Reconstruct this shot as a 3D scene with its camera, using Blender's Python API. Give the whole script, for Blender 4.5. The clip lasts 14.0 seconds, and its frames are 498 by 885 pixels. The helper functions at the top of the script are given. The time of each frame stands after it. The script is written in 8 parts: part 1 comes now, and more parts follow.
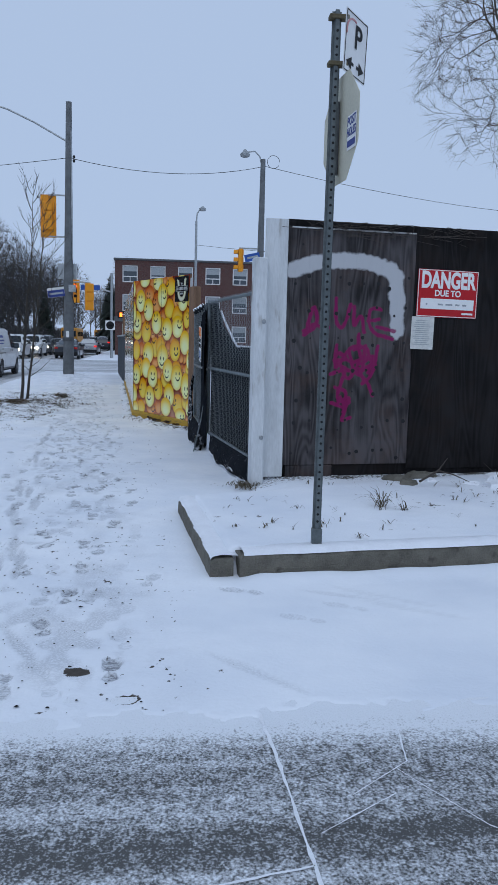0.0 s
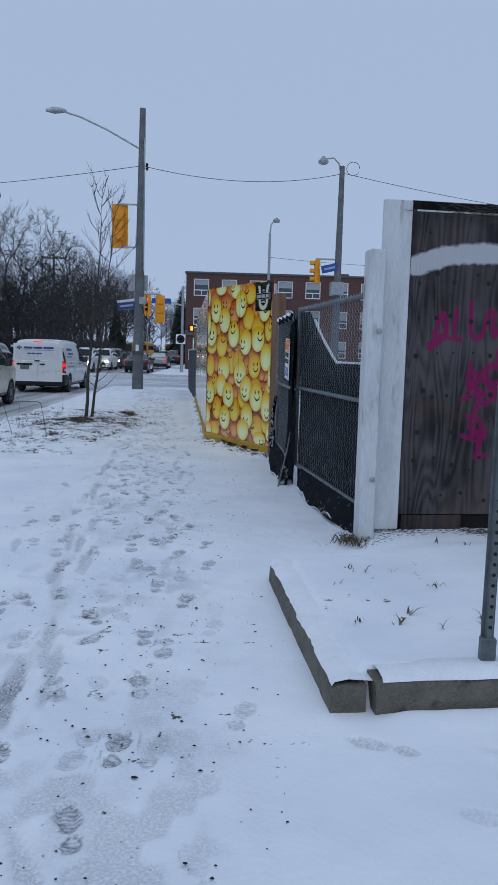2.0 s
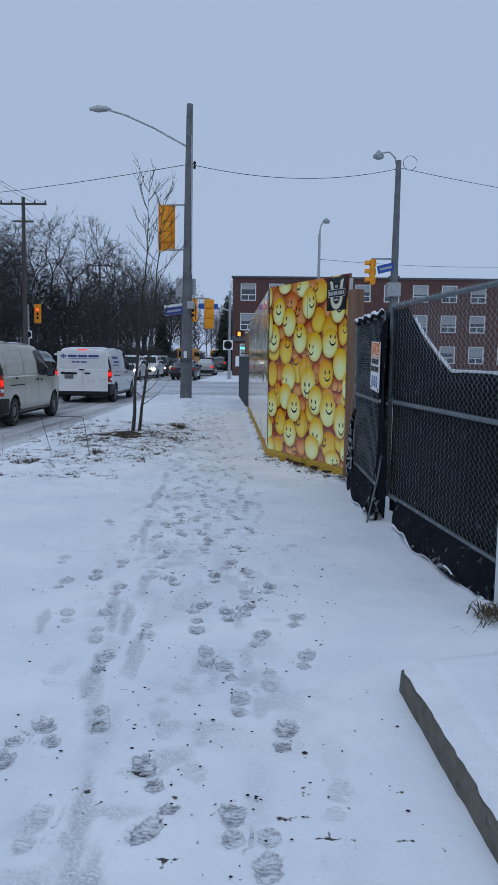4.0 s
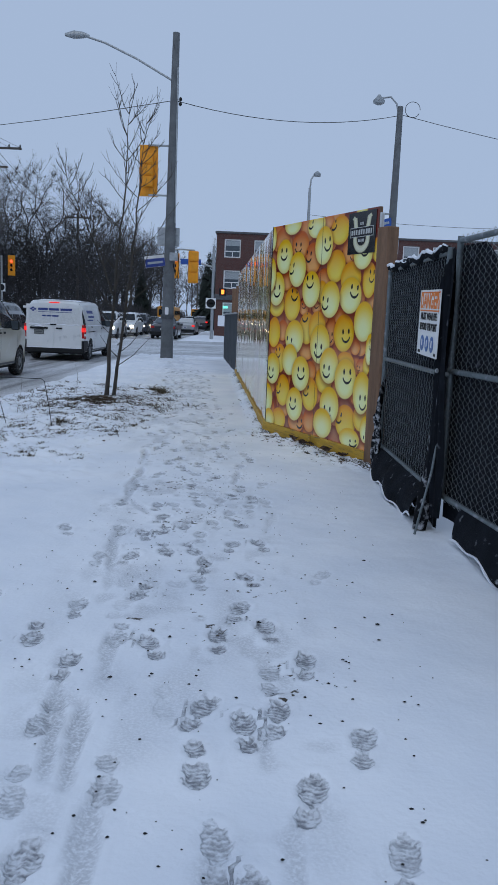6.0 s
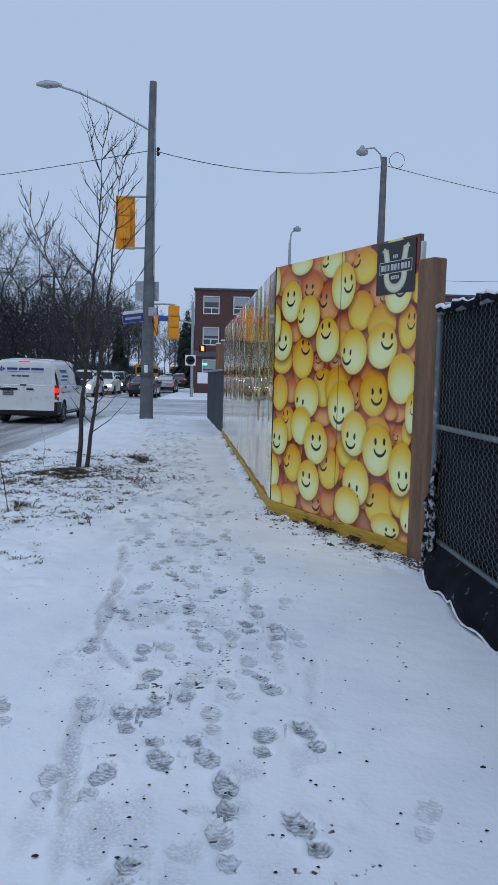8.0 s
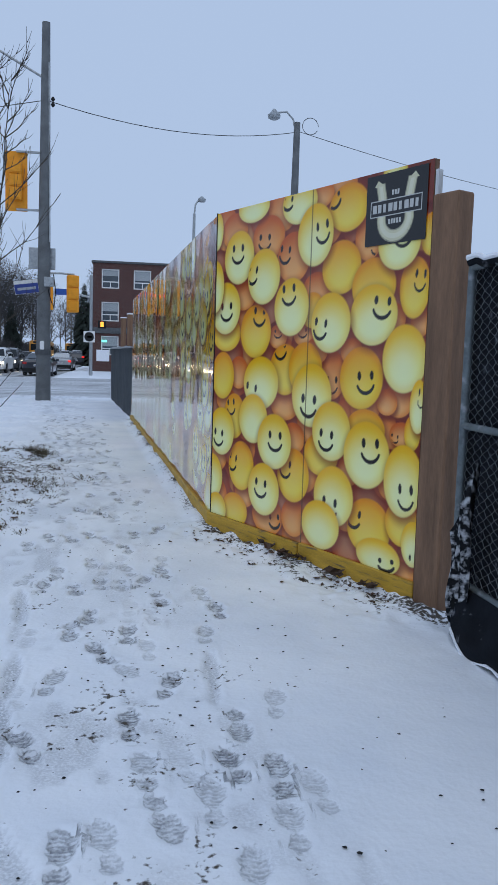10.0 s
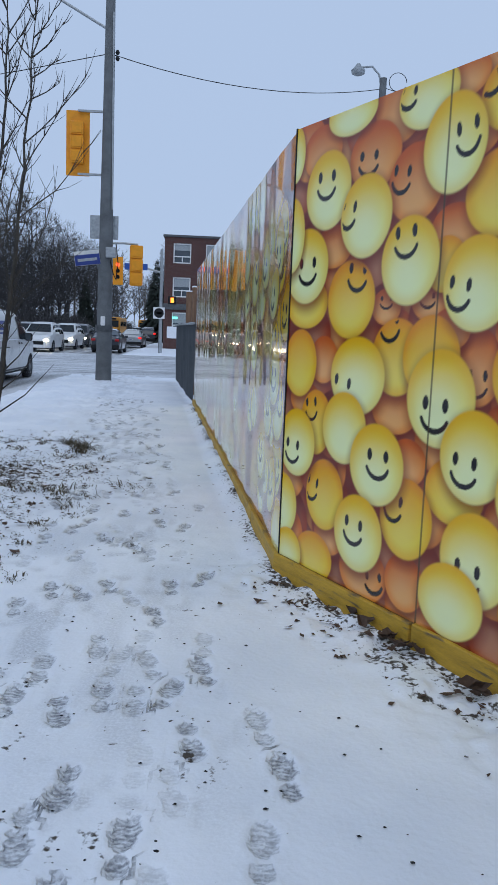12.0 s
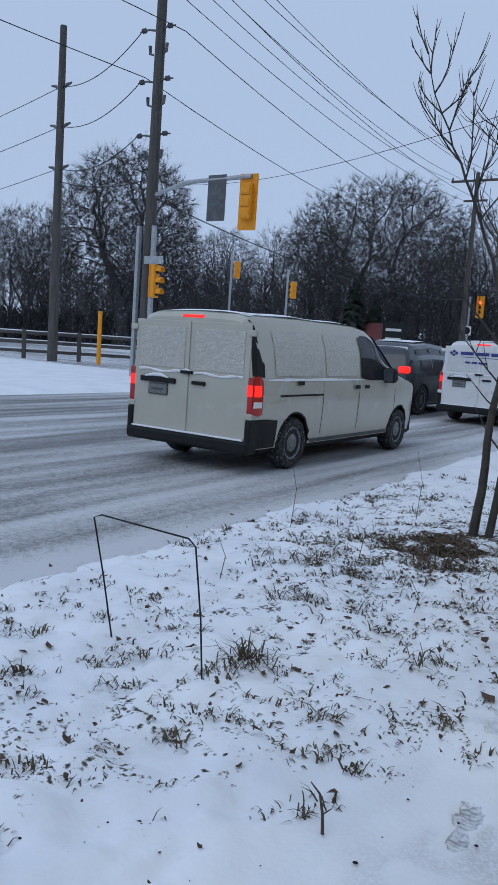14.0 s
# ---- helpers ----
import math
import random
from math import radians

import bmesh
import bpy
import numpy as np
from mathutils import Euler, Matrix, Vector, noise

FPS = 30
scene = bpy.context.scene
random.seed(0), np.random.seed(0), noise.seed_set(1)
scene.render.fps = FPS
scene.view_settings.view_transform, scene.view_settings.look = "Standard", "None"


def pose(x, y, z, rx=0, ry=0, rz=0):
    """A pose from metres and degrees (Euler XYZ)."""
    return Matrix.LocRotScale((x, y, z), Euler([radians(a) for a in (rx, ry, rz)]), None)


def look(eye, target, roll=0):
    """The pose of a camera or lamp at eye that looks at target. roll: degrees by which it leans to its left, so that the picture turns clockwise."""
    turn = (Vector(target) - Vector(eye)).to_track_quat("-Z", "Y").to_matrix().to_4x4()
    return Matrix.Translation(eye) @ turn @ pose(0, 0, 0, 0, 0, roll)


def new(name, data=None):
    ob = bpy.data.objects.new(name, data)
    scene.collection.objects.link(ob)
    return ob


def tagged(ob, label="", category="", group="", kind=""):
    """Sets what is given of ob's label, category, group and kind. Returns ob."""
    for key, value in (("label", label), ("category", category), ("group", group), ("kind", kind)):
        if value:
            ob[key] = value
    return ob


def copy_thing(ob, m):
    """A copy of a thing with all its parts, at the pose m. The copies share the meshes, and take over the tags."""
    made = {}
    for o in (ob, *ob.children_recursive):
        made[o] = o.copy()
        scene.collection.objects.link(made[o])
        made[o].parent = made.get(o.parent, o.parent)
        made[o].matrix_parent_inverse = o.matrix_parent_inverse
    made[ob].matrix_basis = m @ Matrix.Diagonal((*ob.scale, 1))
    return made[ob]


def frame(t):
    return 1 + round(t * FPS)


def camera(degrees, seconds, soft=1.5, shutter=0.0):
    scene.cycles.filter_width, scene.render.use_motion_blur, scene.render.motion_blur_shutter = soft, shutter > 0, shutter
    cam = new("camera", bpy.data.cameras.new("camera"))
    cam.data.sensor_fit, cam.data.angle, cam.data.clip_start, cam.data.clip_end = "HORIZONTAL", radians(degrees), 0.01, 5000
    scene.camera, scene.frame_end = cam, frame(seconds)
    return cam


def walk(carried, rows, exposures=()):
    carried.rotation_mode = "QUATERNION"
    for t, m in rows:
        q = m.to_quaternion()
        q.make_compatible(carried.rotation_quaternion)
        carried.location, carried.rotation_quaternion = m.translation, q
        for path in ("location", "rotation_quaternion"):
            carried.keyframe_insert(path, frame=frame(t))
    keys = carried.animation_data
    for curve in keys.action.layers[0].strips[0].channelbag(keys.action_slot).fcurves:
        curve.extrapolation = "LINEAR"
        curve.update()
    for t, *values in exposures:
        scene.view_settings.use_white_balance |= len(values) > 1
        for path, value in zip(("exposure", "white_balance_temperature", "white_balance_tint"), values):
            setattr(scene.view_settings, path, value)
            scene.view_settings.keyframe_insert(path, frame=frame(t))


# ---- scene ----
cam = camera(35.1, 14.0)
PATH = [
    (0, (0.491, -0.499, 1.525), (0.712, 1.472, 1.269), 1.3),
    (0.5, (0.42, -0.069, 1.522), (0.551, 1.909, 1.256), 1.3),
    (1, (0.385, 0.395, 1.507), (0.306, 2.381, 1.283), 1.9),
    (1.5, (0.376, 0.804, 1.494), (0.28, 2.79, 1.282), 1.6),
    (2, (0.349, 1.233, 1.518), (0.4, 3.22, 1.294), 1.6),
    (2.5, (0.343, 1.679, 1.52), (0.392, 3.659, 1.245), 3.9),
    (3, (0.224, 2.055, 1.532), (0.179, 4.039, 1.286), 2.3),
    (3.2, (0.176, 2.201, 1.545), (0.106, 4.189, 1.335), 1.0),
    (5.3, (-0.15, 4.118, 1.443), (-0.2, 6.1, 1.179), 1.1),
    (5.5, (-0.186, 4.323, 1.43), (-0.252, 6.301, 1.139), 1.9),
    (6, (-0.243, 4.844, 1.443), (-0.248, 6.82, 1.135), 2.3),
    (6.5, (-0.287, 5.298, 1.443), (-0.244, 7.256, 1.035), 2.5),
    (7, (-0.373, 5.692, 1.446), (-0.326, 7.663, 1.108), 0.8),
    (7.5, (-0.454, 6.151, 1.435), (-0.367, 8.139, 1.235), 0.7),
    (7.7, (-0.469, 6.368, 1.453), (-0.426, 8.361, 1.29), 1.4),
    (9.8, (-0.744, 8.352, 1.463), (-0.522, 10.326, 1.233), 1.3),
    (10, (-0.752, 8.53, 1.452), (-0.453, 10.496, 1.237), 1.7),
    (10.5, (-0.72, 9.029, 1.467), (-0.494, 11.004, 1.249), 1.8),
    (11, (-0.659, 9.513, 1.467), (-0.399, 11.477, 1.192), 0.6),
    (11.5, (-0.576, 10.03, 1.46), (-0.3, 11.985, 1.144), 1.5),
    (12, (-0.558, 10.465, 1.46), (-0.437, 12.442, 1.184), 2.2),
    (12.5, (-0.581, 10.904, 1.474), (-0.426, 12.882, 1.219), 0.6),
    (13, (-0.611, 11.347, 1.481), (-0.636, 13.331, 1.228), -0.7),
    (13.5, (-0.695, 11.729, 1.488), (-1.119, 13.662, 1.195), 1.3),
    (13.7, (-0.756, 11.892, 1.499), (-1.447, 13.749, 1.224), 2.6),
    (14, (-0.828, 12.099, 1.493), (-1.935, 13.745, 1.235), 3.9),
]
EXPOSURES = [(0, -0.13), (0.5, -0.22), (1.1, -0.32), (1.8, -0.30), (3, -0.27), (5.5, -0.31), (6.5, -0.28), (7.5, -0.21), (9.8, -0.11), (11, -0.12), (12, -0.08), (12.7, -0.12), (13.4, -0.18), (14, -0.15)]
walk(cam, [(t, look(eye, target, roll)) for t, eye, target, roll in PATH], EXPOSURES)

# ---- world, sun ----
world = bpy.data.worlds.new("overcast")
scene.world = world
world.use_nodes = True
wn, wl = world.node_tree.nodes, world.node_tree.links
bg = wn["Background"]
sky = wn.new("ShaderNodeTexSky")
sky.sky_type, sky.sun_disc, sky.sun_elevation, sky.sun_rotation = "NISHITA", False, radians(35), radians(200)
dim = wn.new("ShaderNodeMix")
dim.data_type = "RGBA"
dim.inputs["Factor"].default_value = 0.97
dim.inputs[7].default_value = (4.68, 6.0, 8.35, 1)
wl.new(sky.outputs[0], dim.inputs[6])
wl.new(dim.outputs[2], bg.inputs[0])
bg.inputs[1].default_value = 0.1
sun = new("sun", bpy.data.lights.new("sun", "SUN"))
sun.data.energy, sun.data.angle, sun.data.color = 0.5, radians(50), (0.97, 0.98, 1.0)
sun.matrix_world = look((-10, -25, 45), (0, 10, 0))

# ---- materials ----
def shader(name, base, rough=0.6, metal=0.0, var=0.15, scale=6.0, fine=60.0, bump=0.15, coat=0.0, stretch=(1, 1, 1), dirt=None, dirt_amount=0.5, per_piece=0.0, spec=0.4):
    m = bpy.data.materials.new(name)
    m.use_nodes = True
    n, l = m.node_tree.nodes, m.node_tree.links
    b = n["Principled BSDF"]
    b.inputs["Roughness"].default_value, b.inputs["Metallic"].default_value = rough, metal
    b.inputs["Coat Weight"].default_value, b.inputs["Coat Roughness"].default_value, b.inputs["Specular IOR Level"].default_value = coat, 0.06, spec
    tc = n.new("ShaderNodeTexCoord")
    mp = n.new("ShaderNodeMapping")
    mp.inputs["Scale"].default_value = stretch
    l.new(tc.outputs["Object"], mp.inputs[0])
    n1, n2 = n.new("ShaderNodeTexNoise"), n.new("ShaderNodeTexNoise")
    for q, sc in ((n1, scale), (n2, fine)):
        q.inputs["Scale"].default_value, q.inputs["Detail"].default_value = sc, 4
        l.new(mp.outputs[0], q.inputs[0])
    add = n.new("ShaderNodeMath")
    add.operation = "MULTIPLY_ADD"
    add.inputs[1].default_value = 0.6
    l.new(n2.outputs[0], add.inputs[0])
    l.new(n1.outputs[0], add.inputs[2])
    last = add.outputs[0]
    if per_piece:
        oi, pm = n.new("ShaderNodeObjectInfo"), n.new("ShaderNodeMath")
        pm.operation = "MULTIPLY_ADD"
        pm.inputs[1].default_value = per_piece
        l.new(oi.outputs["Random"], pm.inputs[0])
        l.new(last, pm.inputs[2])
        last = pm.outputs[0]
    ramp = n.new("ShaderNodeValToRGB")
    ramp.color_ramp.elements[0].position, ramp.color_ramp.elements[1].position = 0.5, 1.0
    ramp.color_ramp.elements[0].color = (*[c * (1 - var) for c in base], 1)
    ramp.color_ramp.elements[1].color = (*[min(1, c * (1 + var)) for c in base], 1)
    l.new(last, ramp.inputs[0])
    colour = ramp.outputs[0]
    if dirt:
        n3, r3, mx = n.new("ShaderNodeTexNoise"), n.new("ShaderNodeValToRGB"), n.new("ShaderNodeMix")
        n3.inputs["Scale"].default_value, n3.inputs["Detail"].default_value = scale * 1.7, 8
        l.new(mp.outputs[0], n3.inputs[0])
        r3.color_ramp.elements[0].position, r3.color_ramp.elements[1].position = 0.62 - 0.25 * dirt_amount, 0.75 - 0.2 * dirt_amount
        l.new(n3.outputs[0], r3.inputs[0])
        mx.data_type = "RGBA"
        mx.inputs[7].default_value = (*dirt, 1)
        l.new(r3.outputs[0], mx.inputs["Factor"])
        l.new(colour, mx.inputs[6])
        colour = mx.outputs[2]
    l.new(colour, b.inputs["Base Color"])
    if bump:
        bp = n.new("ShaderNodeBump")
        bp.inputs["Strength"].default_value, bp.inputs["Distance"].default_value = bump, 0.02
        l.new(n2.outputs[0], bp.inputs["Height"])
        l.new(bp.outputs[0], b.inputs["Normal"])
    return m


def lamp_shader(name, base, power):
    m = shader(name, base, 0.3, bump=0, var=0.03)
    b = m.node_tree.nodes["Principled BSDF"]
    b.inputs["Emission Color"].default_value, b.inputs["Emission Strength"].default_value = (*base, 1), power
    return m


CONCRETE = shader("concrete", (0.15, 0.14, 0.115), 0.85, var=0.4, scale=7, fine=110, bump=0.9, dirt=(0.085, 0.077, 0.062), dirt_amount=0.12)
POLE_CONCRETE = shader("pole concrete", (0.125, 0.133, 0.138), 0.8, var=0.3, scale=3, fine=50, bump=0.2)
GALV = shader("galvanised steel", (0.35, 0.37, 0.38), 0.45, 0.7, var=0.25, scale=12, bump=0.1)
DARKSTEEL = shader("dark steel", (0.1, 0.105, 0.11), 0.5, 0.5, var=0.3)
WOODPOLE = shader("weathered pole wood", (0.075, 0.068, 0.062), 0.85, var=0.35, scale=4, fine=40, bump=0.4, stretch=(3, 3, 0.3))
SIGNAL = shader("signal yellow", (0.78, 0.30, 0.01), 0.5, var=0.12, bump=0.05)
BLACK = shader("black plastic", (0.011, 0.012, 0.013), 0.55, spec=0.25, var=0.3, bump=0.05)
RUBBER = shader("tyre rubber", (0.018, 0.018, 0.019), 0.85, var=0.4, scale=20, dirt=(0.3, 0.31, 0.33), dirt_amount=0.25)
WHITEPAINT = shader("worn white paint", (0.58, 0.6, 0.61), 0.6, var=0.16, scale=3, fine=30, bump=0.3, stretch=(2, 2, 0.4), dirt=(0.3, 0.28, 0.25), dirt_amount=0.2)
WHITE = shader("white sheet metal", (0.78, 0.78, 0.77), 0.5, var=0.04, bump=0.02)
PAPER = shader("weathered paper", (0.6, 0.6, 0.57), 0.7, var=0.12, scale=20, bump=0.1)
INK = shader("black ink", (0.01, 0.01, 0.011), 0.7, var=0.1, bump=0)
RED = shader("sign red", (0.44, 0.004, 0.010), 0.6, var=0.08, bump=0)
ORANGE = shader("sign orange", (0.8, 0.2, 0.02), 0.5, var=0.08, bump=0)
BLUE = shader("sign blue", (0.02, 0.08, 0.33), 0.45, var=0.1, bump=0)
PICTOBLUE = shader("faded pictogram blue", (0.07, 0.15, 0.36), 0.5, var=0.15, bump=0)
NAVY = shader("print navy", (0.03, 0.05, 0.22), 0.5, var=0.1, bump=0)
BARK = shader("bark", (0.06, 0.05, 0.042), 0.9, var=0.4, scale=8, bump=0.5)
# pale speckle is light frost, and also stands in for distance haze
FARBARK = shader("frosted hazy bark", (0.047, 0.045, 0.046), 0.95, var=0.4, scale=2, fine=12, bump=0.3, dirt=(0.28, 0.29, 0.31), dirt_amount=0.14)
NEEDLE = shader("conifer needles", (0.022, 0.03, 0.024), 0.9, var=0.5, scale=2, fine=15, bump=0.5)
YELLOWWOOD = shader("yellow painted plank", (0.46, 0.27, 0.025), 0.6, var=0.25, scale=4, fine=40, bump=0.2, stretch=(1, 1, 6), dirt=(0.16, 0.11, 0.05), dirt_amount=0.15)
BROWNWOOD = shader("brown timber", (0.185, 0.105, 0.062), 0.75, var=0.35, scale=5, fine=45, bump=0.3, stretch=(3, 3, 0.3))
BRICK = shader("red brown brick", (0.10, 0.038, 0.032), 0.85, var=0.3, scale=1.5, fine=9, bump=0.2)
GLASS = shader("window glass", (0.06, 0.075, 0.09), 0.08, var=0.3, scale=0.6, bump=0, coat=0.5)
CARGLASS = shader("tinted car glass", (0.012, 0.016, 0.019), 0.1, var=0.2, bump=0, coat=0.0, spec=0.3)
PLATE = shader("grimy number plate", (0.16, 0.17, 0.165), 0.6, var=0.3, scale=30)
FABRIC = shader("black privacy fabric", (0.010, 0.012, 0.016), 0.9, spec=0.08, var=0.4, scale=8, fine=250, bump=0.5, dirt=(0.18, 0.19, 0.21), dirt_amount=0.0)
FABRIC_DUSTY = shader("snow-dusted black cloth", (0.008, 0.009, 0.011), 0.9, spec=0.08, var=0.4, scale=9, fine=200, bump=0.4, dirt=(0.42, 0.44, 0.47), dirt_amount=0.3)
FABRIC_SNOWY = shader("heavily snow-dusted black cloth", (0.012, 0.013, 0.015), 0.9, spec=0.08, var=0.4, scale=14, fine=120, bump=0.5, dirt=(0.5, 0.52, 0.55), dirt_amount=0.62)
FENCESTEEL = shader("dull fence pipe", (0.13, 0.155, 0.165), 0.55, 0.3, var=0.3, scale=9, fine=60, bump=0.15, dirt=(0.3, 0.32, 0.34), dirt_amount=0.2)
LINK = shader("galvanised chain link", (0.27, 0.30, 0.31), 0.5, 0.5, var=0.3, scale=20, bump=0)
SNOWCAP = shader("packed snow", (0.84, 0.86, 0.9), 0.75, var=0.05, scale=9, fine=70, bump=0.4)
CREAM = shader("cream van paint", (0.46, 0.45, 0.385), 0.35, var=0.06, scale=2, coat=0.5, bump=0.02, dirt=(0.52, 0.52, 0.48), dirt_amount=0.1)
FROSTED = shader("frosted cream paint", (0.5, 0.495, 0.45), 0.65, var=0.14, scale=16, fine=55, bump=0.6, dirt=(0.62, 0.63, 0.62), dirt_amount=0.35, stretch=(1, 1, 1.8))
FROSTEDWHITE = shader("frosted white paint", (0.62, 0.63, 0.63), 0.6, var=0.1, scale=16, fine=55, bump=0.5, dirt=(0.7, 0.72, 0.73), dirt_amount=0.3)
VANWHITE = shader("white van paint", (0.7, 0.71, 0.71), 0.35, var=0.06, scale=2, coat=0.5, bump=0.02, dirt=(0.45, 0.46, 0.47), dirt_amount=0.08)
GREYCAR = shader("dark grey car paint", (0.022, 0.026, 0.036), 0.3, 0.0, var=0.2, scale=3, coat=0.8, bump=0.02)
SILVER = shader("silver car paint", (0.36, 0.38, 0.4), 0.35, 0.4, var=0.1, coat=0.6, bump=0.02)
BUSYELLOW = shader("school bus yellow", (0.55, 0.24, 0.02), 0.45, var=0.1, coat=0.3)
RIM = shader("wheel rim steel", (0.2, 0.21, 0.22), 0.4, 0.6, var=0.3, scale=10, dirt=(0.12, 0.12, 0.12), dirt_amount=0.3)
TAIL = lamp_shader("lit tail lamp", (0.9, 0.02, 0.015), 1.2)
TAILDARK = shader("red lens", (0.4, 0.012, 0.012), 0.25, var=0.2, coat=0.6, bump=0)
HEAD = lamp_shader("lit headlamp", (1.0, 0.85, 0.6), 14.0)
SIGRED = lamp_shader("lit red signal", (1.0, 0.1, 0.03), 3.0)
SIGAMBER = lamp_shader("lit countdown digit", (1.0, 0.24, 0.03), 3.0)
NEON = lamp_shader("lit shop sign", (0.2, 0.9, 0.7), 1.2)
GRASS = shader("dead grass", (0.085, 0.068, 0.042), 0.9, var=0.5, scale=5, bump=0)
LEAF = shader("fallen leaf", (0.07, 0.042, 0.028), 0.8, var=0.5, scale=12, bump=0)


# ---- building blocks ----
class Geo:
    """A growing mesh."""

    def __init__(self):
        self.v, self.f = [], []

    def add(self, verts, faces):
        k = len(self.v)
        self.v += [tuple(p) for p in verts]
        self.f += [tuple(i + k for i in q) for q in faces]
        return self

    def box(self, lo, hi, bevel=0.0, m=None):
        c, h = (Vector(lo) + Vector(hi)) / 2, (Vector(hi) - Vector(lo)) / 2
        b = min(bevel, min(h) * 0.45)
        pts, idx = [], {}
        for sx in (-1, 1):
            for sy in (-1, 1):
                for sz in (-1, 1):
                    for a in range(3) if b else (0,):
                        o = Vector((sx * h.x, sy * h.y, sz * h.z))
                        if b:
                            for q, sg in enumerate((sx, sy, sz)):
                                if q != a:
                                    o[q] -= sg * b
                        idx[sx, sy, sz, a] = len(pts)
                        pts.append(c + o)
        faces = []
        for a in range(3):
            u, w = (a + 1) % 3, (a + 2) % 3
            for s in (-1, 1):
                quad = []
                for su, sw in ((-1, -1), (1, -1), (1, 1), (-1, 1)):
                    k = [0, 0, 0]
                    k[a], k[u], k[w] = s, su, sw
                    quad.append(idx[(*k, a if b else 0)])
                faces.append(quad if s > 0 else quad[::-1])
        if b:
            for a in range(3):
                u, w = (a + 1) % 3, (a + 2) % 3
                for su in (-1, 1):
                    for sw in (-1, 1):
                        k0, k1 = [0, 0, 0], [0, 0, 0]
                        k0[a], k1[a] = -1, 1
                        k0[u] = k1[u] = su
                        k0[w] = k1[w] = sw
                        quad = [idx[(*k0, u)], idx[(*k1, u)], idx[(*k1, w)], idx[(*k0, w)]]
                        faces.append(quad if su * sw < 0 else quad[::-1])
            for sx in (-1, 1):
                for sy in (-1, 1):
                    for sz in (-1, 1):
                        tri = [idx[sx, sy, sz, a] for a in range(3)]
                        faces.append(tri if sx * sy * sz > 0 else tri[::-1])
        if m is not None:
            pts = [m @ p for p in pts]
        return self.add(pts, faces)

    def tube(self, path, radii, n=8, cap=True):
        path = [Vector(p) for p in path]
        if not isinstance(radii, (list, tuple)):
            radii = [radii] * len(path)
        pts, faces, side = [], [], None
        for i, p in enumerate(path):
            t = (path[min(i + 1, len(path) - 1)] - path[max(i - 1, 0)]).normalized()
            if side is None:
                side = t.orthogonal().normalized()
            side = (side - t * side.dot(t)).normalized()
            up = t.cross(side)
            for k in range(n):
                a = math.tau * k / n
                pts.append(p + radii[i] * (math.cos(a) * side + math.sin(a) * up))
        for i in range(len(path) - 1):
            for k in range(n):
                a, b = i * n + k, i * n + (k + 1) % n
                faces.append((a, b, b + n, a + n))
        if cap:
            faces.append(tuple(range(n))[::-1])
            faces.append(tuple(range(len(pts) - n, len(pts))))
        return self.add(pts, faces)

    def lathe(self, prof, n=20, axis="z", at=(0, 0, 0)):
        pts, faces = [], []
        for r, h in prof:
            for k in range(n):
                a = math.tau * k / n
                q = (r * math.cos(a), r * math.sin(a), h)
                if axis == "x":
                    q = (h, q[0], q[1])
                elif axis == "y":
                    q = (q[1], h, q[0])
                pts.append(Vector(at) + Vector(q))
        for i in range(len(prof) - 1):
            for k in range(n):
                a, b = i * n + k, i * n + (k + 1) % n
                faces.append((a, b, b + n, a + n))
        faces.append(tuple(range(n))[::-1])
        faces.append(tuple(range(len(pts) - n, len(pts))))
        return self.add(pts, faces)

    def poly(self, pts):
        return self.add(pts, [tuple(range(len(pts)))])

    def slab(self, outline, depth):
        """A flat outline thickened by the vector depth."""
        d, n = Vector(depth), len(outline)
        pts = [Vector(p) for p in outline] + [Vector(p) + d for p in outline]
        return self.add(pts, [tuple(range(n))[::-1], tuple(range(n, 2 * n))] + [(i, (i + 1) % n, n + (i + 1) % n, n + i) for i in range(n)])

    def mesh(self, name, material, smooth=False):
        me = bpy.data.meshes.new(name)
        me.from_pydata(self.v, [], self.f)
        me.materials.append(material)
        if smooth:
            me.shade_smooth()
            if smooth != "all":
                me.set_sharp_from_angle(angle=radians(smooth if smooth is not True else 40))
        me.update()
        return me


def root(name, x, y, z=0.0, rz=0.0, label="", category="", group=""):
    ob = new(name)
    ob.empty_display_size = 0.2
    ob.matrix_world = pose(x, y, z, 0, 0, rz)
    return tagged(ob, label, category, group)


def part(name, geo, material, parent, label="", smooth=False, at=None):
    ob = new(name, geo.mesh(name, material, smooth))
    ob.parent = parent
    if at is not None:
        ob.matrix_basis = at
    return tagged(ob, label)


def thing(name, geo, material, label, category, group="", smooth=False, kind="", at=None):
    ob = new(name, geo.mesh(name, material, smooth))
    if at is not None:
        ob.matrix_world = at
    return tagged(ob, label, category, group, kind)


def lettering(name, text, size, material, parent, m, squeeze=1.0, weight=0.018):
    cu = bpy.data.curves.new(name, "FONT")
    cu.body, cu.size, cu.align_x, cu.align_y, cu.extrude, cu.offset = text, size, "CENTER", "CENTER", 0.0006, size * weight
    ob = new(name, cu)
    bpy.context.view_layer.update()
    me = bpy.data.meshes.new_from_object(ob)
    bpy.data.objects.remove(ob)
    me.transform(Matrix.Diagonal((squeeze, 1, 1, 1)))
    me.materials.clear()
    me.materials.append(material)
    ob = new(name, me)
    ob.parent, ob.matrix_basis = parent, m
    return ob


RNG = random.Random(7)


# ---- ground: one snow sheet with the walked path, the verge and the raised island ----
def steps(*spans):
    out = []
    for a, b, d in spans:
        out += list(np.arange(a, b - d * 0.5, d))
    return np.array(out + [spans[-1][1]])


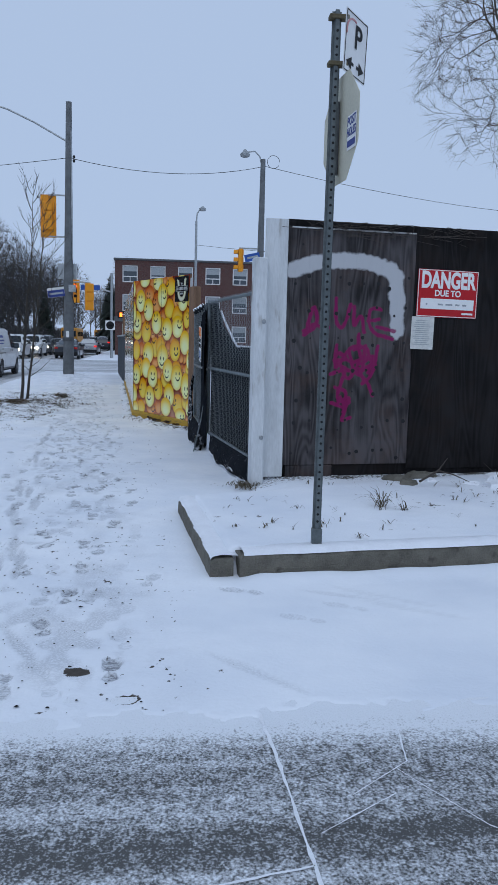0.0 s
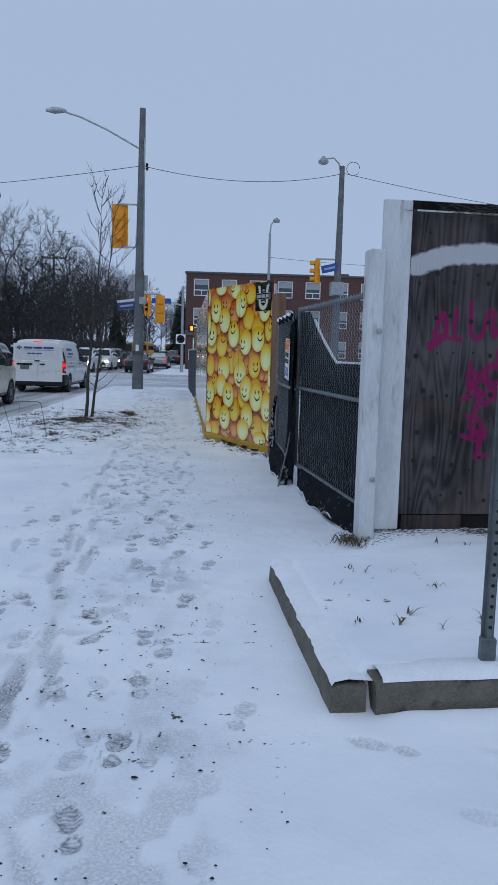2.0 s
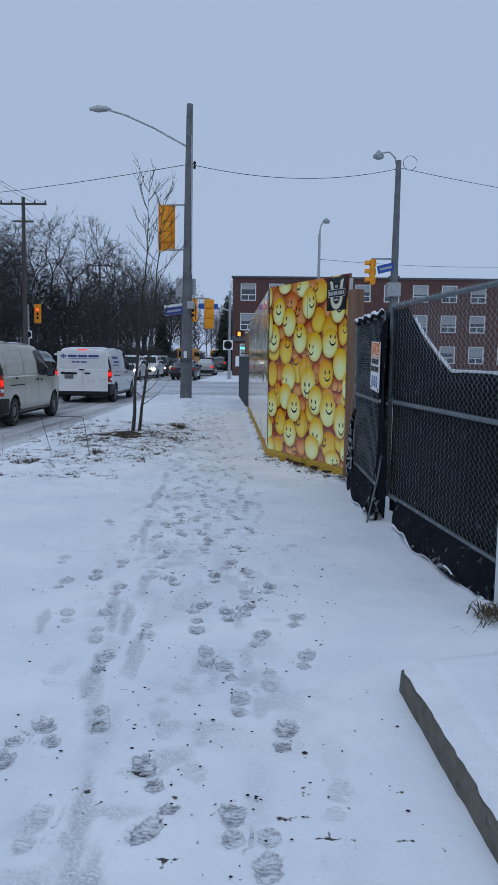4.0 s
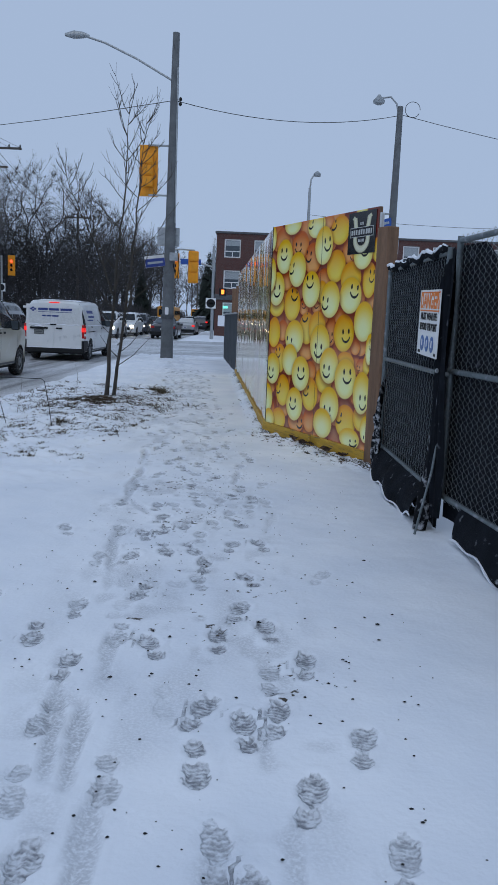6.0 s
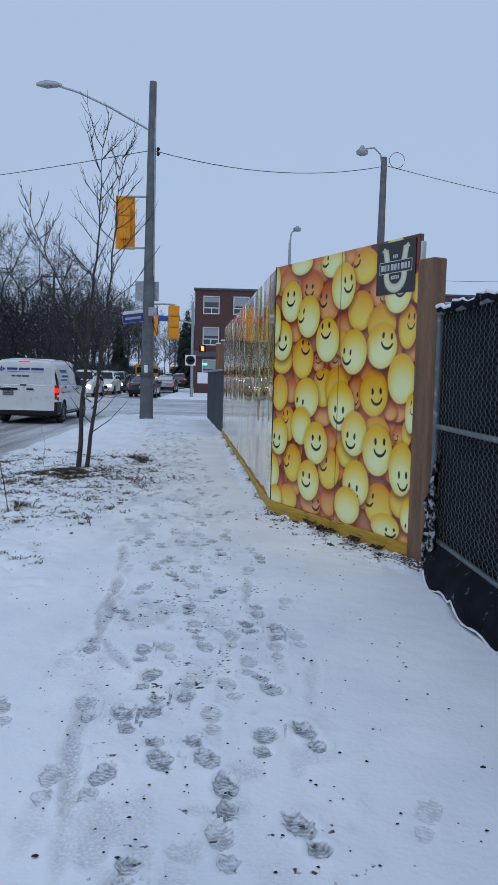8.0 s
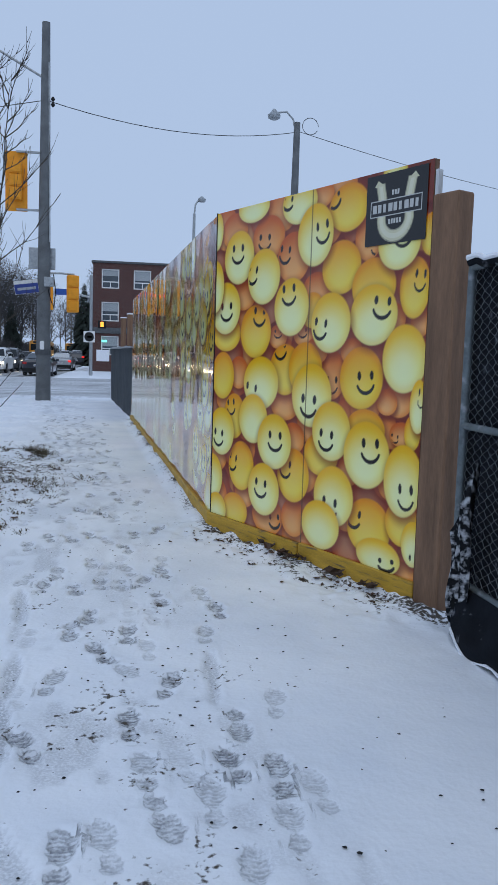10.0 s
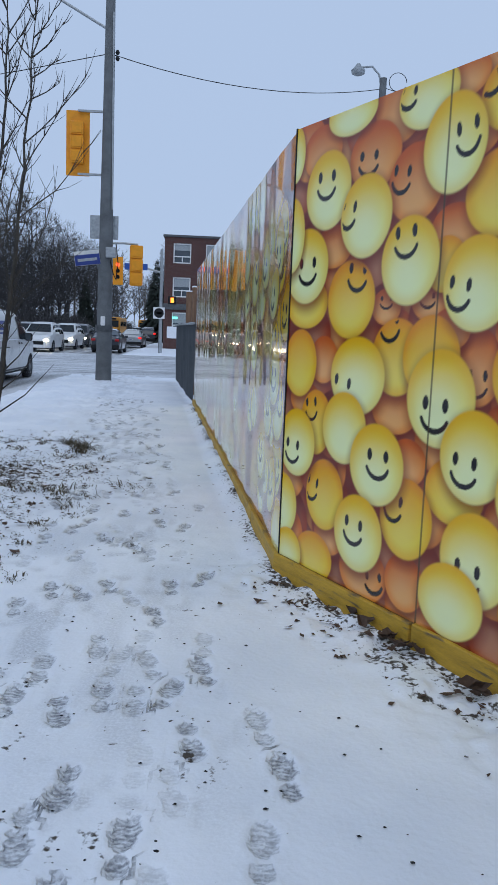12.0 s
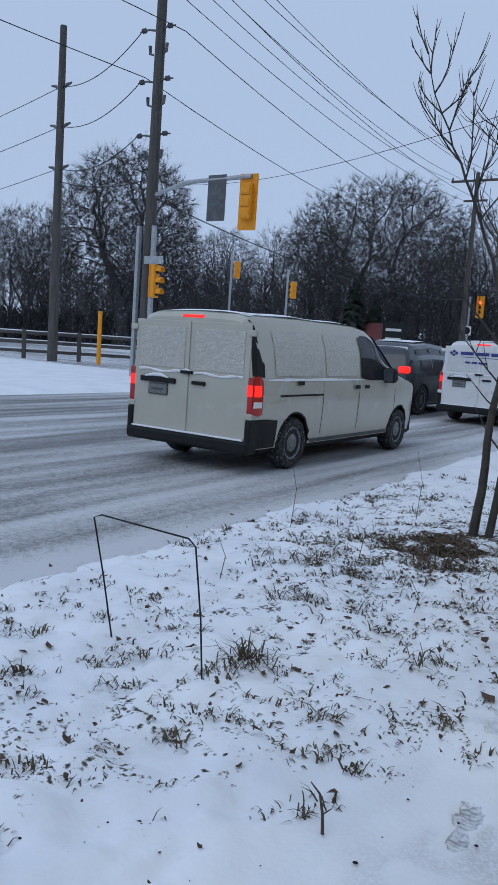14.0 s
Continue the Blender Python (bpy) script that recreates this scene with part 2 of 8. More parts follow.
def value_noise(x, y, cell, seed):
    """Smooth random field of about 0 to 1."""
    r = np.random.RandomState(seed).rand(256, 256)
    u, v = x / cell, y / cell
    i, j = np.floor(u).astype(int), np.floor(v).astype(int)
    fu, fv = u - i, v - j
    fu, fv = fu * fu * (3 - 2 * fu), fv * fv * (3 - 2 * fv)
    g = lambda a, b: r[a % 256, b % 256]
    return (g(i, j) * (1 - fu) + g(i + 1, j) * fu) * (1 - fv) + (g(i, j + 1) * (1 - fu) + g(i + 1, j + 1) * fu) * fv


def smooth(a, b, x):
    t = np.clip((x - a) / (b - a), 0, 1)
    return t * t * (3 - 2 * t)


def kerb_front(x):
    return 4.42 + 0.13 * (x - 0.99)


def kerb_left(y):
    return 0.82 - 0.085 * (y - 4.35)


def path_middle(y):
    """Middle of the trodden line, which runs along the hoarding."""
    return 0.12 - 0.095 * (y - 3.0)


gx = steps((-2500, -300, 550), (-300, -40, 26), (-40, -16, 2), (-16, -5.2, 0.6), (-5.2, -4.5, 0.05), (-4.5, -2.2, 0.032), (-2.2, -1.6, 0.026), (-1.6, 0.9, 0.02), (0.9, 1.6, 0.026), (1.6, 4.8, 0.06), (4.8, 12, 0.6), (12, 40, 4), (40, 300, 26), (300, 2500, 550))
gy = steps((-2500, -300, 550), (-300, -20, 28), (-20, 1.6, 1.2), (1.6, 13.5, 0.019), (13.5, 20, 0.034), (20, 34, 0.1), (34, 60, 0.8), (60, 120, 4), (120, 400, 28), (400, 2500, 350))
GX, GY = np.meshgrid(gx, gy)
near = ((GX > -6) & (GX < 6) & (GY > 1) & (GY < 36)).astype(float)
height = near * (0.012 * (value_noise(GX, GY, 0.9, 1) - 0.5) + 0.006 * (value_noise(GX, GY, 0.21, 2) - 0.5) + 0.004 * (value_noise(GX, GY, 0.07, 3) - 0.5))
bare = np.zeros_like(GX)
packed = np.zeros_like(GX)
# raised island behind the kerb
inside = smooth(0.06, 0.16, GY - kerb_front(GX)) * smooth(0.06, 0.16, GX - kerb_left(GY)) * smooth(6.75, 6.3, GY + (GX - 0.7) * -0.35)
height += near * 0.16 * np.maximum(inside, 0.0) * (1 + 0.14 * (value_noise(GX, GY, 0.5, 9) - 0.5))
height += near * 0.12 * smooth(1.1, 1.9, GX) * smooth(5.8, 6.8, GY) * (1 - inside) * smooth(9.0, 8.2, GY)
height += near * 0.035 * smooth(0.3, 0.02, kerb_front(GX) - GY) * smooth(-0.02, 0.06, kerb_front(GX) - GY) * smooth(0.95, 1.15, GX) * (0.6 + 0.8 * value_noise(GX, GY, 0.3, 57))
# footprints of several walkers
feet = []
prng = np.random.RandomState(4)
for off, start, stride, way in ((-0.62, 2.7, 0.66, 1), (-0.34, 2.95, 0.62, -1), (-0.1, 2.6, 0.68, 1), (0.16, 3.4, 0.64, 1), (-0.48, 6.0, 0.66, -1), (0.05, 5.2, 0.64, -1), (0.3, 4.4, 0.74, 1), (-0.25, 9.0, 0.6, 1), (-0.8, 10.0, 0.68, -1), (-0.15, 4.1, 0.66, 1), (0.1, 7.5, 0.58, 1), (-0.55, 4.6, 0.63, 1), (-0.95, 6.5, 0.7, 1), (-0.4, 3.3, 0.7, 1), (0.2, 8.2, 0.66, -1), (-0.2, 2.9, 0.6, 1), (-0.7, 4.0, 0.6, -1), (0.0, 3.0, 0.57, 1), (0.38, 5.5, 0.63, 1)):
    y, side = start, 1
    while y < 27:
        feet.append((path_middle(y) + 0.12 * (y > 9) + off + side * 0.09 + prng.normal(0, 0.07), y + prng.normal(0, 0.05), 0.095 - side * 0.12 + prng.normal(0, 0.14), 0.15 + 0.85 * prng.rand(), prng.rand() < 0.02, way))
        y += stride * prng.uniform(0.85, 1.15)
        side = -side
for _ in range(9):
    feet.append((prng.uniform(0.5, 2.6), prng.uniform(2.75, 4.2), prng.uniform(0.6, 1.4), prng.uniform(0.12, 0.4), prng.rand() < 0.3, 1))
for _ in range(24):
    y = prng.uniform(3.0, 13.5)
    feet.append((path_middle(y) - 0.5 + prng.normal(0, 0.12), y, 0.12 + prng.normal(0, 0.04), prng.uniform(0.4, 0.95), True, 1))
prints = np.zeros(GX.shape + (3,))
prints[..., :2] = 0.3
nearest = np.full(GX.shape, 2.7)
kept = []
for foot in feet:
    if foot[1] > 11 and foot[0] < path_middle(foot[1]) - 0.6:
        continue
    if foot[4] or all(((foot[0] - k[0]) / 0.125) ** 2 + ((foot[1] - k[1]) / 0.29) ** 2 > 1 for k in kept):
        kept.append(foot)
for fx, fy, turn, depth, drag, way in kept:
    if fy < 2.85:
        depth *= 0.3
    ix = np.searchsorted(gx, (fx - 0.5, fx + 0.5))
    iy = np.searchsorted(gy, (fy - 0.5, fy + 0.5))
    sl = (slice(iy[0], iy[1]), slice(ix[0], ix[1]))
    c, q = math.cos(turn), math.sin(turn)
    u = (GX[sl] - fx) * c + (GY[sl] - fy) * q
    v = (-(GX[sl] - fx) * q + (GY[sl] - fy) * c) * way
    if drag:
        long = 0.24 + 0.2 * ((fx * 7) % 1)
        d = np.sqrt((u / (0.036 + 0.008 * np.sin(v * 14))) ** 2 + (v / long) ** 2)
        packed[sl] = np.maximum(packed[sl], smooth(1.1, 0.7, d) * depth * 0.75)
    else:
        d = np.minimum(np.hypot(u / 0.048, (v - 0.055) / 0.087), np.hypot(u / 0.037, (v + 0.092) / 0.054))
        fade = depth * smooth(1.75, 1.2, d)
        own = d < nearest[sl]
        nearest[sl][own] = d[own]
        prints[sl][own] = np.stack((u, v, fade), 2)[own]
    sole = smooth(1.1, 0.8, d)
    rim = smooth(1.7, 1.2, d) * smooth(0.85, 1.1, d)
    height[sl] += depth * (-0.016 * sole + 0.012 * rim * value_noise(GX[sl], GY[sl], 0.05, 5))
    patchy = smooth(0.45, 0.8, value_noise(GX[sl] + fx, GY[sl], 0.04, 6))
    bare[sl] = np.maximum(bare[sl], sole * smooth(0.72, 1.0, depth) * patchy * 0.40)
# two small puddle-like bare holes
for fx, fy, r in ((0.11, 3.03, 0.045), (0.35, 2.72, 0.045)):
    d = np.hypot((GX - fx) / 1.35, GY - fy) / r
    height -= 0.002 * smooth(1.2, 0.7, d)
    bare = np.maximum(bare, 1.3 * smooth(1.25, 0.6, d + 0.25 * (value_noise(GX, GY, 0.03, 8) - 0.5)))
# crumbs of dirt on the path and thin snow over the grassed verge
crumb = smooth(0.80, 0.86, value_noise(GX, GY, 0.035, 12)) * smooth(0.45, 0.75, value_noise(GX, GY, 0.6, 13))
bare = np.maximum(bare, 0.48 * crumb * near * smooth(1.4, 0.2, np.abs(GX - path_middle(GY))))
dirty = smooth(0.66, 0.80, 0.6 * value_noise(GX, GY * 0.8, 0.045, 55) + 0.5 * value_noise(GX, GY, 0.3, 56)) * smooth(9.3, 10.6, GY) * smooth(15.0, 13.0, GY) * smooth(0.95, 0.3, np.abs(GX - path_middle(GY) + 0.1))
bare = np.maximum(bare, near * dirty * 0.34)
scuff = smooth(0.60, 0.78, 0.55 * value_noise(GX, GY * 0.6, 0.075, 81) + 0.5 * value_noise(GX, GY * 0.5, 0.32, 82)) * smooth(0.85, 0.25, np.abs(GX - path_middle(GY) + 0.15)) * smooth(2.6, 3.2, GY)
packed = np.maximum(packed, near * 0.34 * scuff)
height -= near * 0.006 * scuff
packed = np.maximum(packed, near * 0.22 * smooth(0.55, 0.9, value_noise(GX, GY * 0.35, 0.16, 40)) * smooth(0.9, 0.2, np.abs(GX - path_middle(GY) + 0.2)))
verge = smooth(-1.35, -2.1, GX - path_middle(np.minimum(GY, 14)) - 0.35 + 0.5 * (value_noise(GX, GY, 0.8, 14) - 0.5)) * smooth(12.5, 15, GY + 0.6 * value_noise(GX, GY, 1.1, 15)) * smooth(22.5, 20, GY)
bare = np.maximum(bare, verge * smooth(0.66, 0.86, 0.65 * value_noise(GX, GY, 0.07, 16) + 0.45 * value_noise(GX, GY, 0.6, 17)) * 0.42)
around = np.hypot(GX + 2.75, (GY - 18.0) * 0.7)
bare = np.maximum(bare, near * smooth(1.25, 0.1, around + 0.6 * (value_noise(GX, GY, 0.4, 19) - 0.5)) * smooth(0.4, 0.7, value_noise(GX, GY, 0.08, 18)) * 0.6)
height += near * 0.06 * smooth(1.6, 0.2, around)
lumpy = near * smooth(-0.75, -1.3, GX - path_middle(np.minimum(GY, 16))) * smooth(10.5, 13.0, GY)
height += lumpy * (0.055 * (value_noise(GX, GY, 0.15, 51) - 0.4) + 0.03 * (value_noise(GX, GY, 0.06, 52) - 0.5))
# bare soil along the foot of the hoarding
foot_line = np.where(GY > 15.1, -0.064 - 0.062 * (GY - 15.11), -0.064 + (15.11 - GY) * 0.468)
gap = foot_line - GX
soil = smooth(np.where(GY > 15.1, 0.2, 0.42), 0.02, gap) * smooth(-0.3, 0.0, gap) * (GY > 12.6) * (GY < 26)
bare = np.maximum(bare, near * soil * (0.10 + 0.62 * value_noise(GX, GY, 0.22, 21)))
height += near * 0.06 * smooth(0.22, 0.03, gap) * smooth(-0.3, 0.0, gap) * smooth(15.1, 15.5, GY) * smooth(26.2, 25.8, GY) * (0.3 + 1.2 * value_noise(GX, GY, 0.4, 66))
strip = smooth(0.75, 0.12, gap + 0.3 * (value_noise(GX, GY, 0.35, 61) - 0.5)) * smooth(-0.3, 0.0, gap) * smooth(12.2, 12.9, GY) * smooth(15.6, 14.9, GY)
height += near * strip * (0.05 * value_noise(GX, GY, 0.11, 62) + 0.03 * (value_noise(GX, GY, 0.05, 63) - 0.5))
bare = np.maximum(bare, near * strip * smooth(0.5, 0.72, 0.55 * value_noise(GX, GY, 0.05, 64) + 0.5 * value_noise(GX, GY, 0.18, 65)) * 0.5)
hoard = smooth(0.6, 0.1, np.abs(GY - 7.62 - 0.12 * (GX - 1.5))) * smooth(1.2, 1.5, GX)
bare = np.maximum(bare, near * hoard * (0.25 + 0.5 * value_noise(GX, GY, 0.3, 22)))
isl = inside * smooth(0.82, 0.95, value_noise(GX, GY, 0.05, 23) * 0.6 + value_noise(GX, GY, 0.4, 24) * 0.5)
bare = np.maximum(bare, near * isl * 0.45)
# the snow thins out and gives way to asphalt on the driveway and the two roads
edge = 2.42 + 0.1 * (GX > 0.9) + 0.22 * (value_noise(GX, GY, 0.35, 30) - 0.5) + 0.22 * (value_noise(GX, GY, 0.05, 31) - 0.5)
on_drive = smooth(0.12, -0.12, GY - edge) * (GX > -4.3) * (GX < 60) * (GY > -9)
road_edge = -4.5 - 0.02 * (GY - 15) + 0.3 * (value_noise(GX, GY, 0.8, 32) - 0.5)
on_road = smooth(0.35, -0.2, GX - road_edge) * (GX > -15.2) * (GY < 420)
on_cross = (GY > 35.2) * (GY < 56.5)
height -= 0.07 * on_drive + 0.16 * np.clip(on_road + on_cross, 0, 1)
height[(np.abs(GX) > 300) | (np.abs(GY) > 420)] = -0.2
nx, ny = len(gx), len(gy)
me = bpy.data.meshes.new("ground")
quads = (np.arange(ny - 1)[:, None] * nx + np.arange(nx - 1)[None, :]).ravel()
loops = np.stack((quads, quads + 1, quads + 1 + nx, quads + nx), 1)
me.vertices.add(nx * ny)
me.vertices.foreach_set("co", np.stack((GX, GY, height), 2).astype(np.float32).ravel())
me.loops.add(loops.size)
me.loops.foreach_set("vertex_index", loops.astype(np.int32).ravel())
me.polygons.add(len(loops))
me.polygons.foreach_set("loop_start", (np.arange(len(loops)) * 4).astype(np.int32))
me.update()
me.shade_smooth()
thin = me.attributes.new("thin_snow", "FLOAT", "POINT")
thin.data.foreach_set("value", np.clip(bare, 0, 1).astype(np.float32).ravel())
pressed = me.attributes.new("pressed_snow", "FLOAT", "POINT")
pressed.data.foreach_set("value", np.clip(packed, 0, 1).astype(np.float32).ravel())
boot = me.attributes.new("boot_print", "FLOAT_VECTOR", "POINT")
boot.data.foreach_set("vector", prints.astype(np.float32).ravel())


def snow_material():
    m = bpy.data.materials.new("trodden snow")
    m.use_nodes = True
    n, l = m.node_tree.nodes, m.node_tree.links
    b = n["Principled BSDF"]
    b.inputs["Roughness"].default_value = 0.7
    b.inputs["Specular IOR Level"].default_value = 0.25
    geo = n.new("ShaderNodeNewGeometry")
    att = n.new("ShaderNodeAttribute")
    att.attribute_name = "thin_snow"
    big, fine, dots = (n.new("ShaderNodeTexNoise") for _ in range(3))
    for q, sc, de in ((big, 1.3, 5), (fine, 90, 5), (dots, 38, 6)):
        q.inputs["Scale"].default_value, q.inputs["Detail"].default_value = sc, de
        l.new(geo.outputs["Position"], q.inputs[0])
    snow = n.new("ShaderNodeValToRGB")
    snow.color_ramp.elements[0].color, snow.color_ramp.elements[1].color = (0.76, 0.80, 0.86, 1), (0.88, 0.905, 0.94, 1)
    snow.color_ramp.elements[0].position, snow.color_ramp.elements[1].position = 0.3, 0.65
    l.new(big.outputs[0], snow.inputs[0])
    soil = n.new("ShaderNodeValToRGB")
    soil.color_ramp.elements[0].color, soil.color_ramp.elements[1].color = (0.028, 0.024, 0.021, 1), (0.10, 0.085, 0.069, 1)
    l.new(dots.outputs[0], soil.inputs[0])
    mask = n.new("ShaderNodeMath")
    mask.operation = "MULTIPLY_ADD"
    mask.inputs[1].default_value = 1.5
    l.new(dots.outputs[0], mask.inputs[0])
    l.new(att.outputs["Fac"], mask.inputs[2])
    cut = n.new("ShaderNodeMapRange")
    cut.inputs["From Min"].default_value, cut.inputs["From Max"].default_value = 1.12, 1.3
    l.new(mask.outputs[0], cut.inputs[0])
    mix = n.new("ShaderNodeMix")
    mix.data_type = "RGBA"
    l.new(cut.outputs[0], mix.inputs["Factor"])
    att2 = n.new("ShaderNodeAttribute")
    att2.attribute_name = "pressed_snow"
    wet, press = n.new("ShaderNodeMath"), n.new("ShaderNodeMix")
    wet.operation = "MULTIPLY"
    wn2 = n.new("ShaderNodeMapRange")
    wn2.inputs["From Min"].default_value, wn2.inputs["From Max"].default_value = 0.28, 0.58
    l.new(fine.outputs[0], wn2.inputs[0])
    l.new(wn2.outputs[0], wet.inputs[0])
    l.new(att2.outputs["Fac"], wet.inputs[1])
    press.data_type = "RGBA"
    press.inputs[7].default_value = (0.21, 0.22, 0.245, 1)

    def calc(op, a, b=0.0, c=0.0):
        q = n.new("ShaderNodeMath")
        q.operation = op
        for i, value in enumerate((a, b, c)):
            if isinstance(value, (int, float)):
                q.inputs[i].default_value = value
            else:
                l.new(value, q.inputs[i])
        return q.outputs[0]

    def ramped(value, a, b, lo=0.0, hi=1.0):
        q = n.new("ShaderNodeMapRange")
        for i, x in enumerate((a, b, lo, hi)):
            q.inputs[i + 1].default_value = x
        l.new(value, q.inputs[0])
        return q.outputs[0]

    # boot soles: ball and heel outlines with cross lugs, broken up by the crumbling snow
    att3, boot_xyz = n.new("ShaderNodeAttribute"), n.new("ShaderNodeSeparateXYZ")
    att3.attribute_name = "boot_print"
    l.new(att3.outputs["Vector"], boot_xyz.inputs[0])
    u, v, deep = boot_xyz.outputs
    crumble = n.new("ShaderNodeTexNoise")
    crumble.inputs["Scale"].default_value, crumble.inputs["Detail"].default_value = 30, 3
    l.new(geo.outputs["Position"], crumble.inputs[0])

    def oval(rx, v0, rz):
        a, b = calc("MULTIPLY", u, 1 / rx), calc("MULTIPLY_ADD", v, 1 / rz, -v0 / rz)
        return calc("SQRT", calc("ADD", calc("MULTIPLY", a, a), calc("MULTIPLY", b, b)))

    edge_d = calc("ADD", calc("MINIMUM", oval(0.046, 0.055, 0.084), oval(0.036, -0.092, 0.05)), ramped(crumble.outputs[0], 0.25, 0.75, -0.35, 0.35))
    sole = ramped(edge_d, 1.06, 0.88)
    lugs = calc("MULTIPLY", calc("SINE", calc("MULTIPLY_ADD", v, 290.0, calc("MULTIPLY_ADD", crumble.outputs[0], 7.0, calc("MULTIPLY", calc("SINE", calc("MULTIPLY", u, 110.0)), 1.2)))), 0.32)
    lug = ramped(calc("MULTIPLY_ADD", fine.outputs[0], 2.4, calc("MULTIPLY_ADD", crumble.outputs[0], 4.4, calc("ADD", lugs, -3.4))), -0.7, 0.8, 0.2, 1.0)
    # trodden grey, with the shade in the sole hollows painted into it
    stamp_shade = calc("MULTIPLY", calc("MULTIPLY", sole, lug), ramped(deep, 0.0, 0.7, 0.0, 0.95))
    l.new(calc("MAXIMUM", wet.outputs[0], stamp_shade), press.inputs["Factor"])
    l.new(snow.outputs[0], press.inputs[6])
    l.new(press.outputs[2], mix.inputs[6])
    l.new(soil.outputs[0], mix.inputs[7])
    l.new(mix.outputs[2], b.inputs["Base Color"])
    bp = n.new("ShaderNodeBump")
    bp.inputs["Strength"].default_value, bp.inputs["Distance"].default_value = 0.45, 0.008
    l.new(dots.outputs[0], bp.inputs["Height"])
    dent = n.new("ShaderNodeBump")
    dent.inputs["Strength"].default_value, dent.inputs["Distance"].default_value = 0.9, 0.012
    l.new(calc("MULTIPLY", calc("MULTIPLY", sole, ramped(lug, 0.2, 1.0, -0.45, -1.0)), deep), dent.inputs["Height"])
    l.new(bp.outputs[0], dent.inputs["Normal"])
    l.new(dent.outputs[0], b.inputs["Normal"])
    return m


me.materials.append(snow_material())
tagged(new("ground", me), "snow-covered ground with a trodden footpath and grassy verge", "ground", kind="structure")


def asphalt(name, along, dark, light, cover, drift=None):
    """Asphalt under a wind-blown film of snow, streaked along the wheel tracks."""
    m = bpy.data.materials.new(name)
    m.use_nodes = True
    n, l = m.node_tree.nodes, m.node_tree.links
    b = n["Principled BSDF"]
    b.inputs["Roughness"].default_value = 0.6
    geo, mp = n.new("ShaderNodeNewGeometry"), n.new("ShaderNodeMapping")
    mp.inputs["Scale"].default_value = (1.7, 0.09, 1) if along == "y" else (0.12, 1.9, 1)
    l.new(geo.outputs["Position"], mp.inputs[0])
    tracks, patch, grit = (n.new("ShaderNodeTexNoise") for _ in range(3))
    for q, sc, src in ((tracks, 1.3, mp), (patch, 20, geo), (grit, 110, geo)):
        q.inputs["Scale"].default_value, q.inputs["Detail"].default_value = sc, 6
        l.new(src.outputs[0] if src is mp else geo.outputs["Position"], q.inputs[0])
    s1, s2 = n.new("ShaderNodeMath"), n.new("ShaderNodeMath")
    s1.operation = s2.operation = "MULTIPLY_ADD"
    s1.inputs[1].default_value, s2.inputs[1].default_value = 0.4, 0.95
    l.new(patch.outputs[0], s1.inputs[0])
    l.new(tracks.outputs[0], s1.inputs[2])
    l.new(grit.outputs[0], s2.inputs[0])
    l.new(s1.outputs[0], s2.inputs[2])
    ramp = n.new("ShaderNodeValToRGB")
    span = n.new("ShaderNodeMapRange")
    span.inputs["From Min"].default_value, span.inputs["From Max"].default_value = 1.05 - cover, 1.39 - cover
    total = s2.outputs[0]
    if drift is not None:
        # the snow film thickens towards the drift at y = drift
        sep, near_drift, more = n.new("ShaderNodeSeparateXYZ"), n.new("ShaderNodeMapRange"), n.new("ShaderNodeMath")
        l.new(geo.outputs["Position"], sep.inputs[0])
        l.new(sep.outputs["X" if along == "y" else "Y"], near_drift.inputs[0])
        near_drift.inputs["From Min"].default_value, near_drift.inputs["From Max"].default_value, near_drift.inputs["To Max"].default_value = drift - (1.6 if along == "y" else 0.55), drift, 0.2 if along == "y" else 0.4
        more.operation = "ADD"
        l.new(total, more.inputs[0])
        l.new(near_drift.outputs[0], more.inputs[1])
        total = more.outputs[0]
    l.new(total, span.inputs[0])
    ramp.color_ramp.elements[0].color, ramp.color_ramp.elements[1].color = (*dark, 1), (*light, 1)
    l.new(span.outputs[0], ramp.inputs[0])
    l.new(ramp.outputs[0], b.inputs["Base Color"])
    bp = n.new("ShaderNodeBump")
    bp.inputs["Strength"].default_value, bp.inputs["Distance"].default_value = 0.6, 0.008
    l.new(grit.outputs[0], bp.inputs["Height"])
    l.new(bp.outputs[0], b.inputs["Normal"])
    return m


thing("road", Geo().poly([(-15.3, -40, -0.085), (-4.2, -40, -0.085), (-4.2, 35.3, -0.085), (-15.3, 35.3, -0.085)]).poly([(-15.3, 56.4, -0.085), (-5.4, 56.4, -0.085), (-5.4, 419, -0.085), (-15.3, 419, -0.085)]),
      asphalt("road asphalt", "y", (0.125, 0.124, 0.122), (0.62, 0.63, 0.65), 0.03, -4.5), "grey asphalt road under thin slushy snow", "road", kind="structure")
thing("cross_road", Geo().poly([(-290, 35.3, -0.08), (290, 35.3, -0.08), (290, 56.4, -0.08), (-290, 56.4, -0.08)]),
      asphalt("cross road asphalt", "x", (0.12, 0.125, 0.13), (0.72, 0.74, 0.77), 0.09), "snow-streaked asphalt cross street at the junction", "road", kind="structure")
thing("driveway", Geo().poly([(-4.25, -8.9, -0.004), (59, -8.9, -0.004), (59, 2.75, -0.004), (-4.25, 2.75, -0.004)]),
      asphalt("driveway asphalt", "x", (0.075, 0.075, 0.073), (0.80, 0.83, 0.87), -0.045, 2.55), "dark asphalt driveway with tyre-marked snow", "driveway", kind="structure")

# ---- kerb stones round the island ----
kerb = root("kerb", 0.99, 4.45, 0, 0, "broken grey concrete kerb edging a snowy island", "kerb")
kerb["kind"] = "structure"


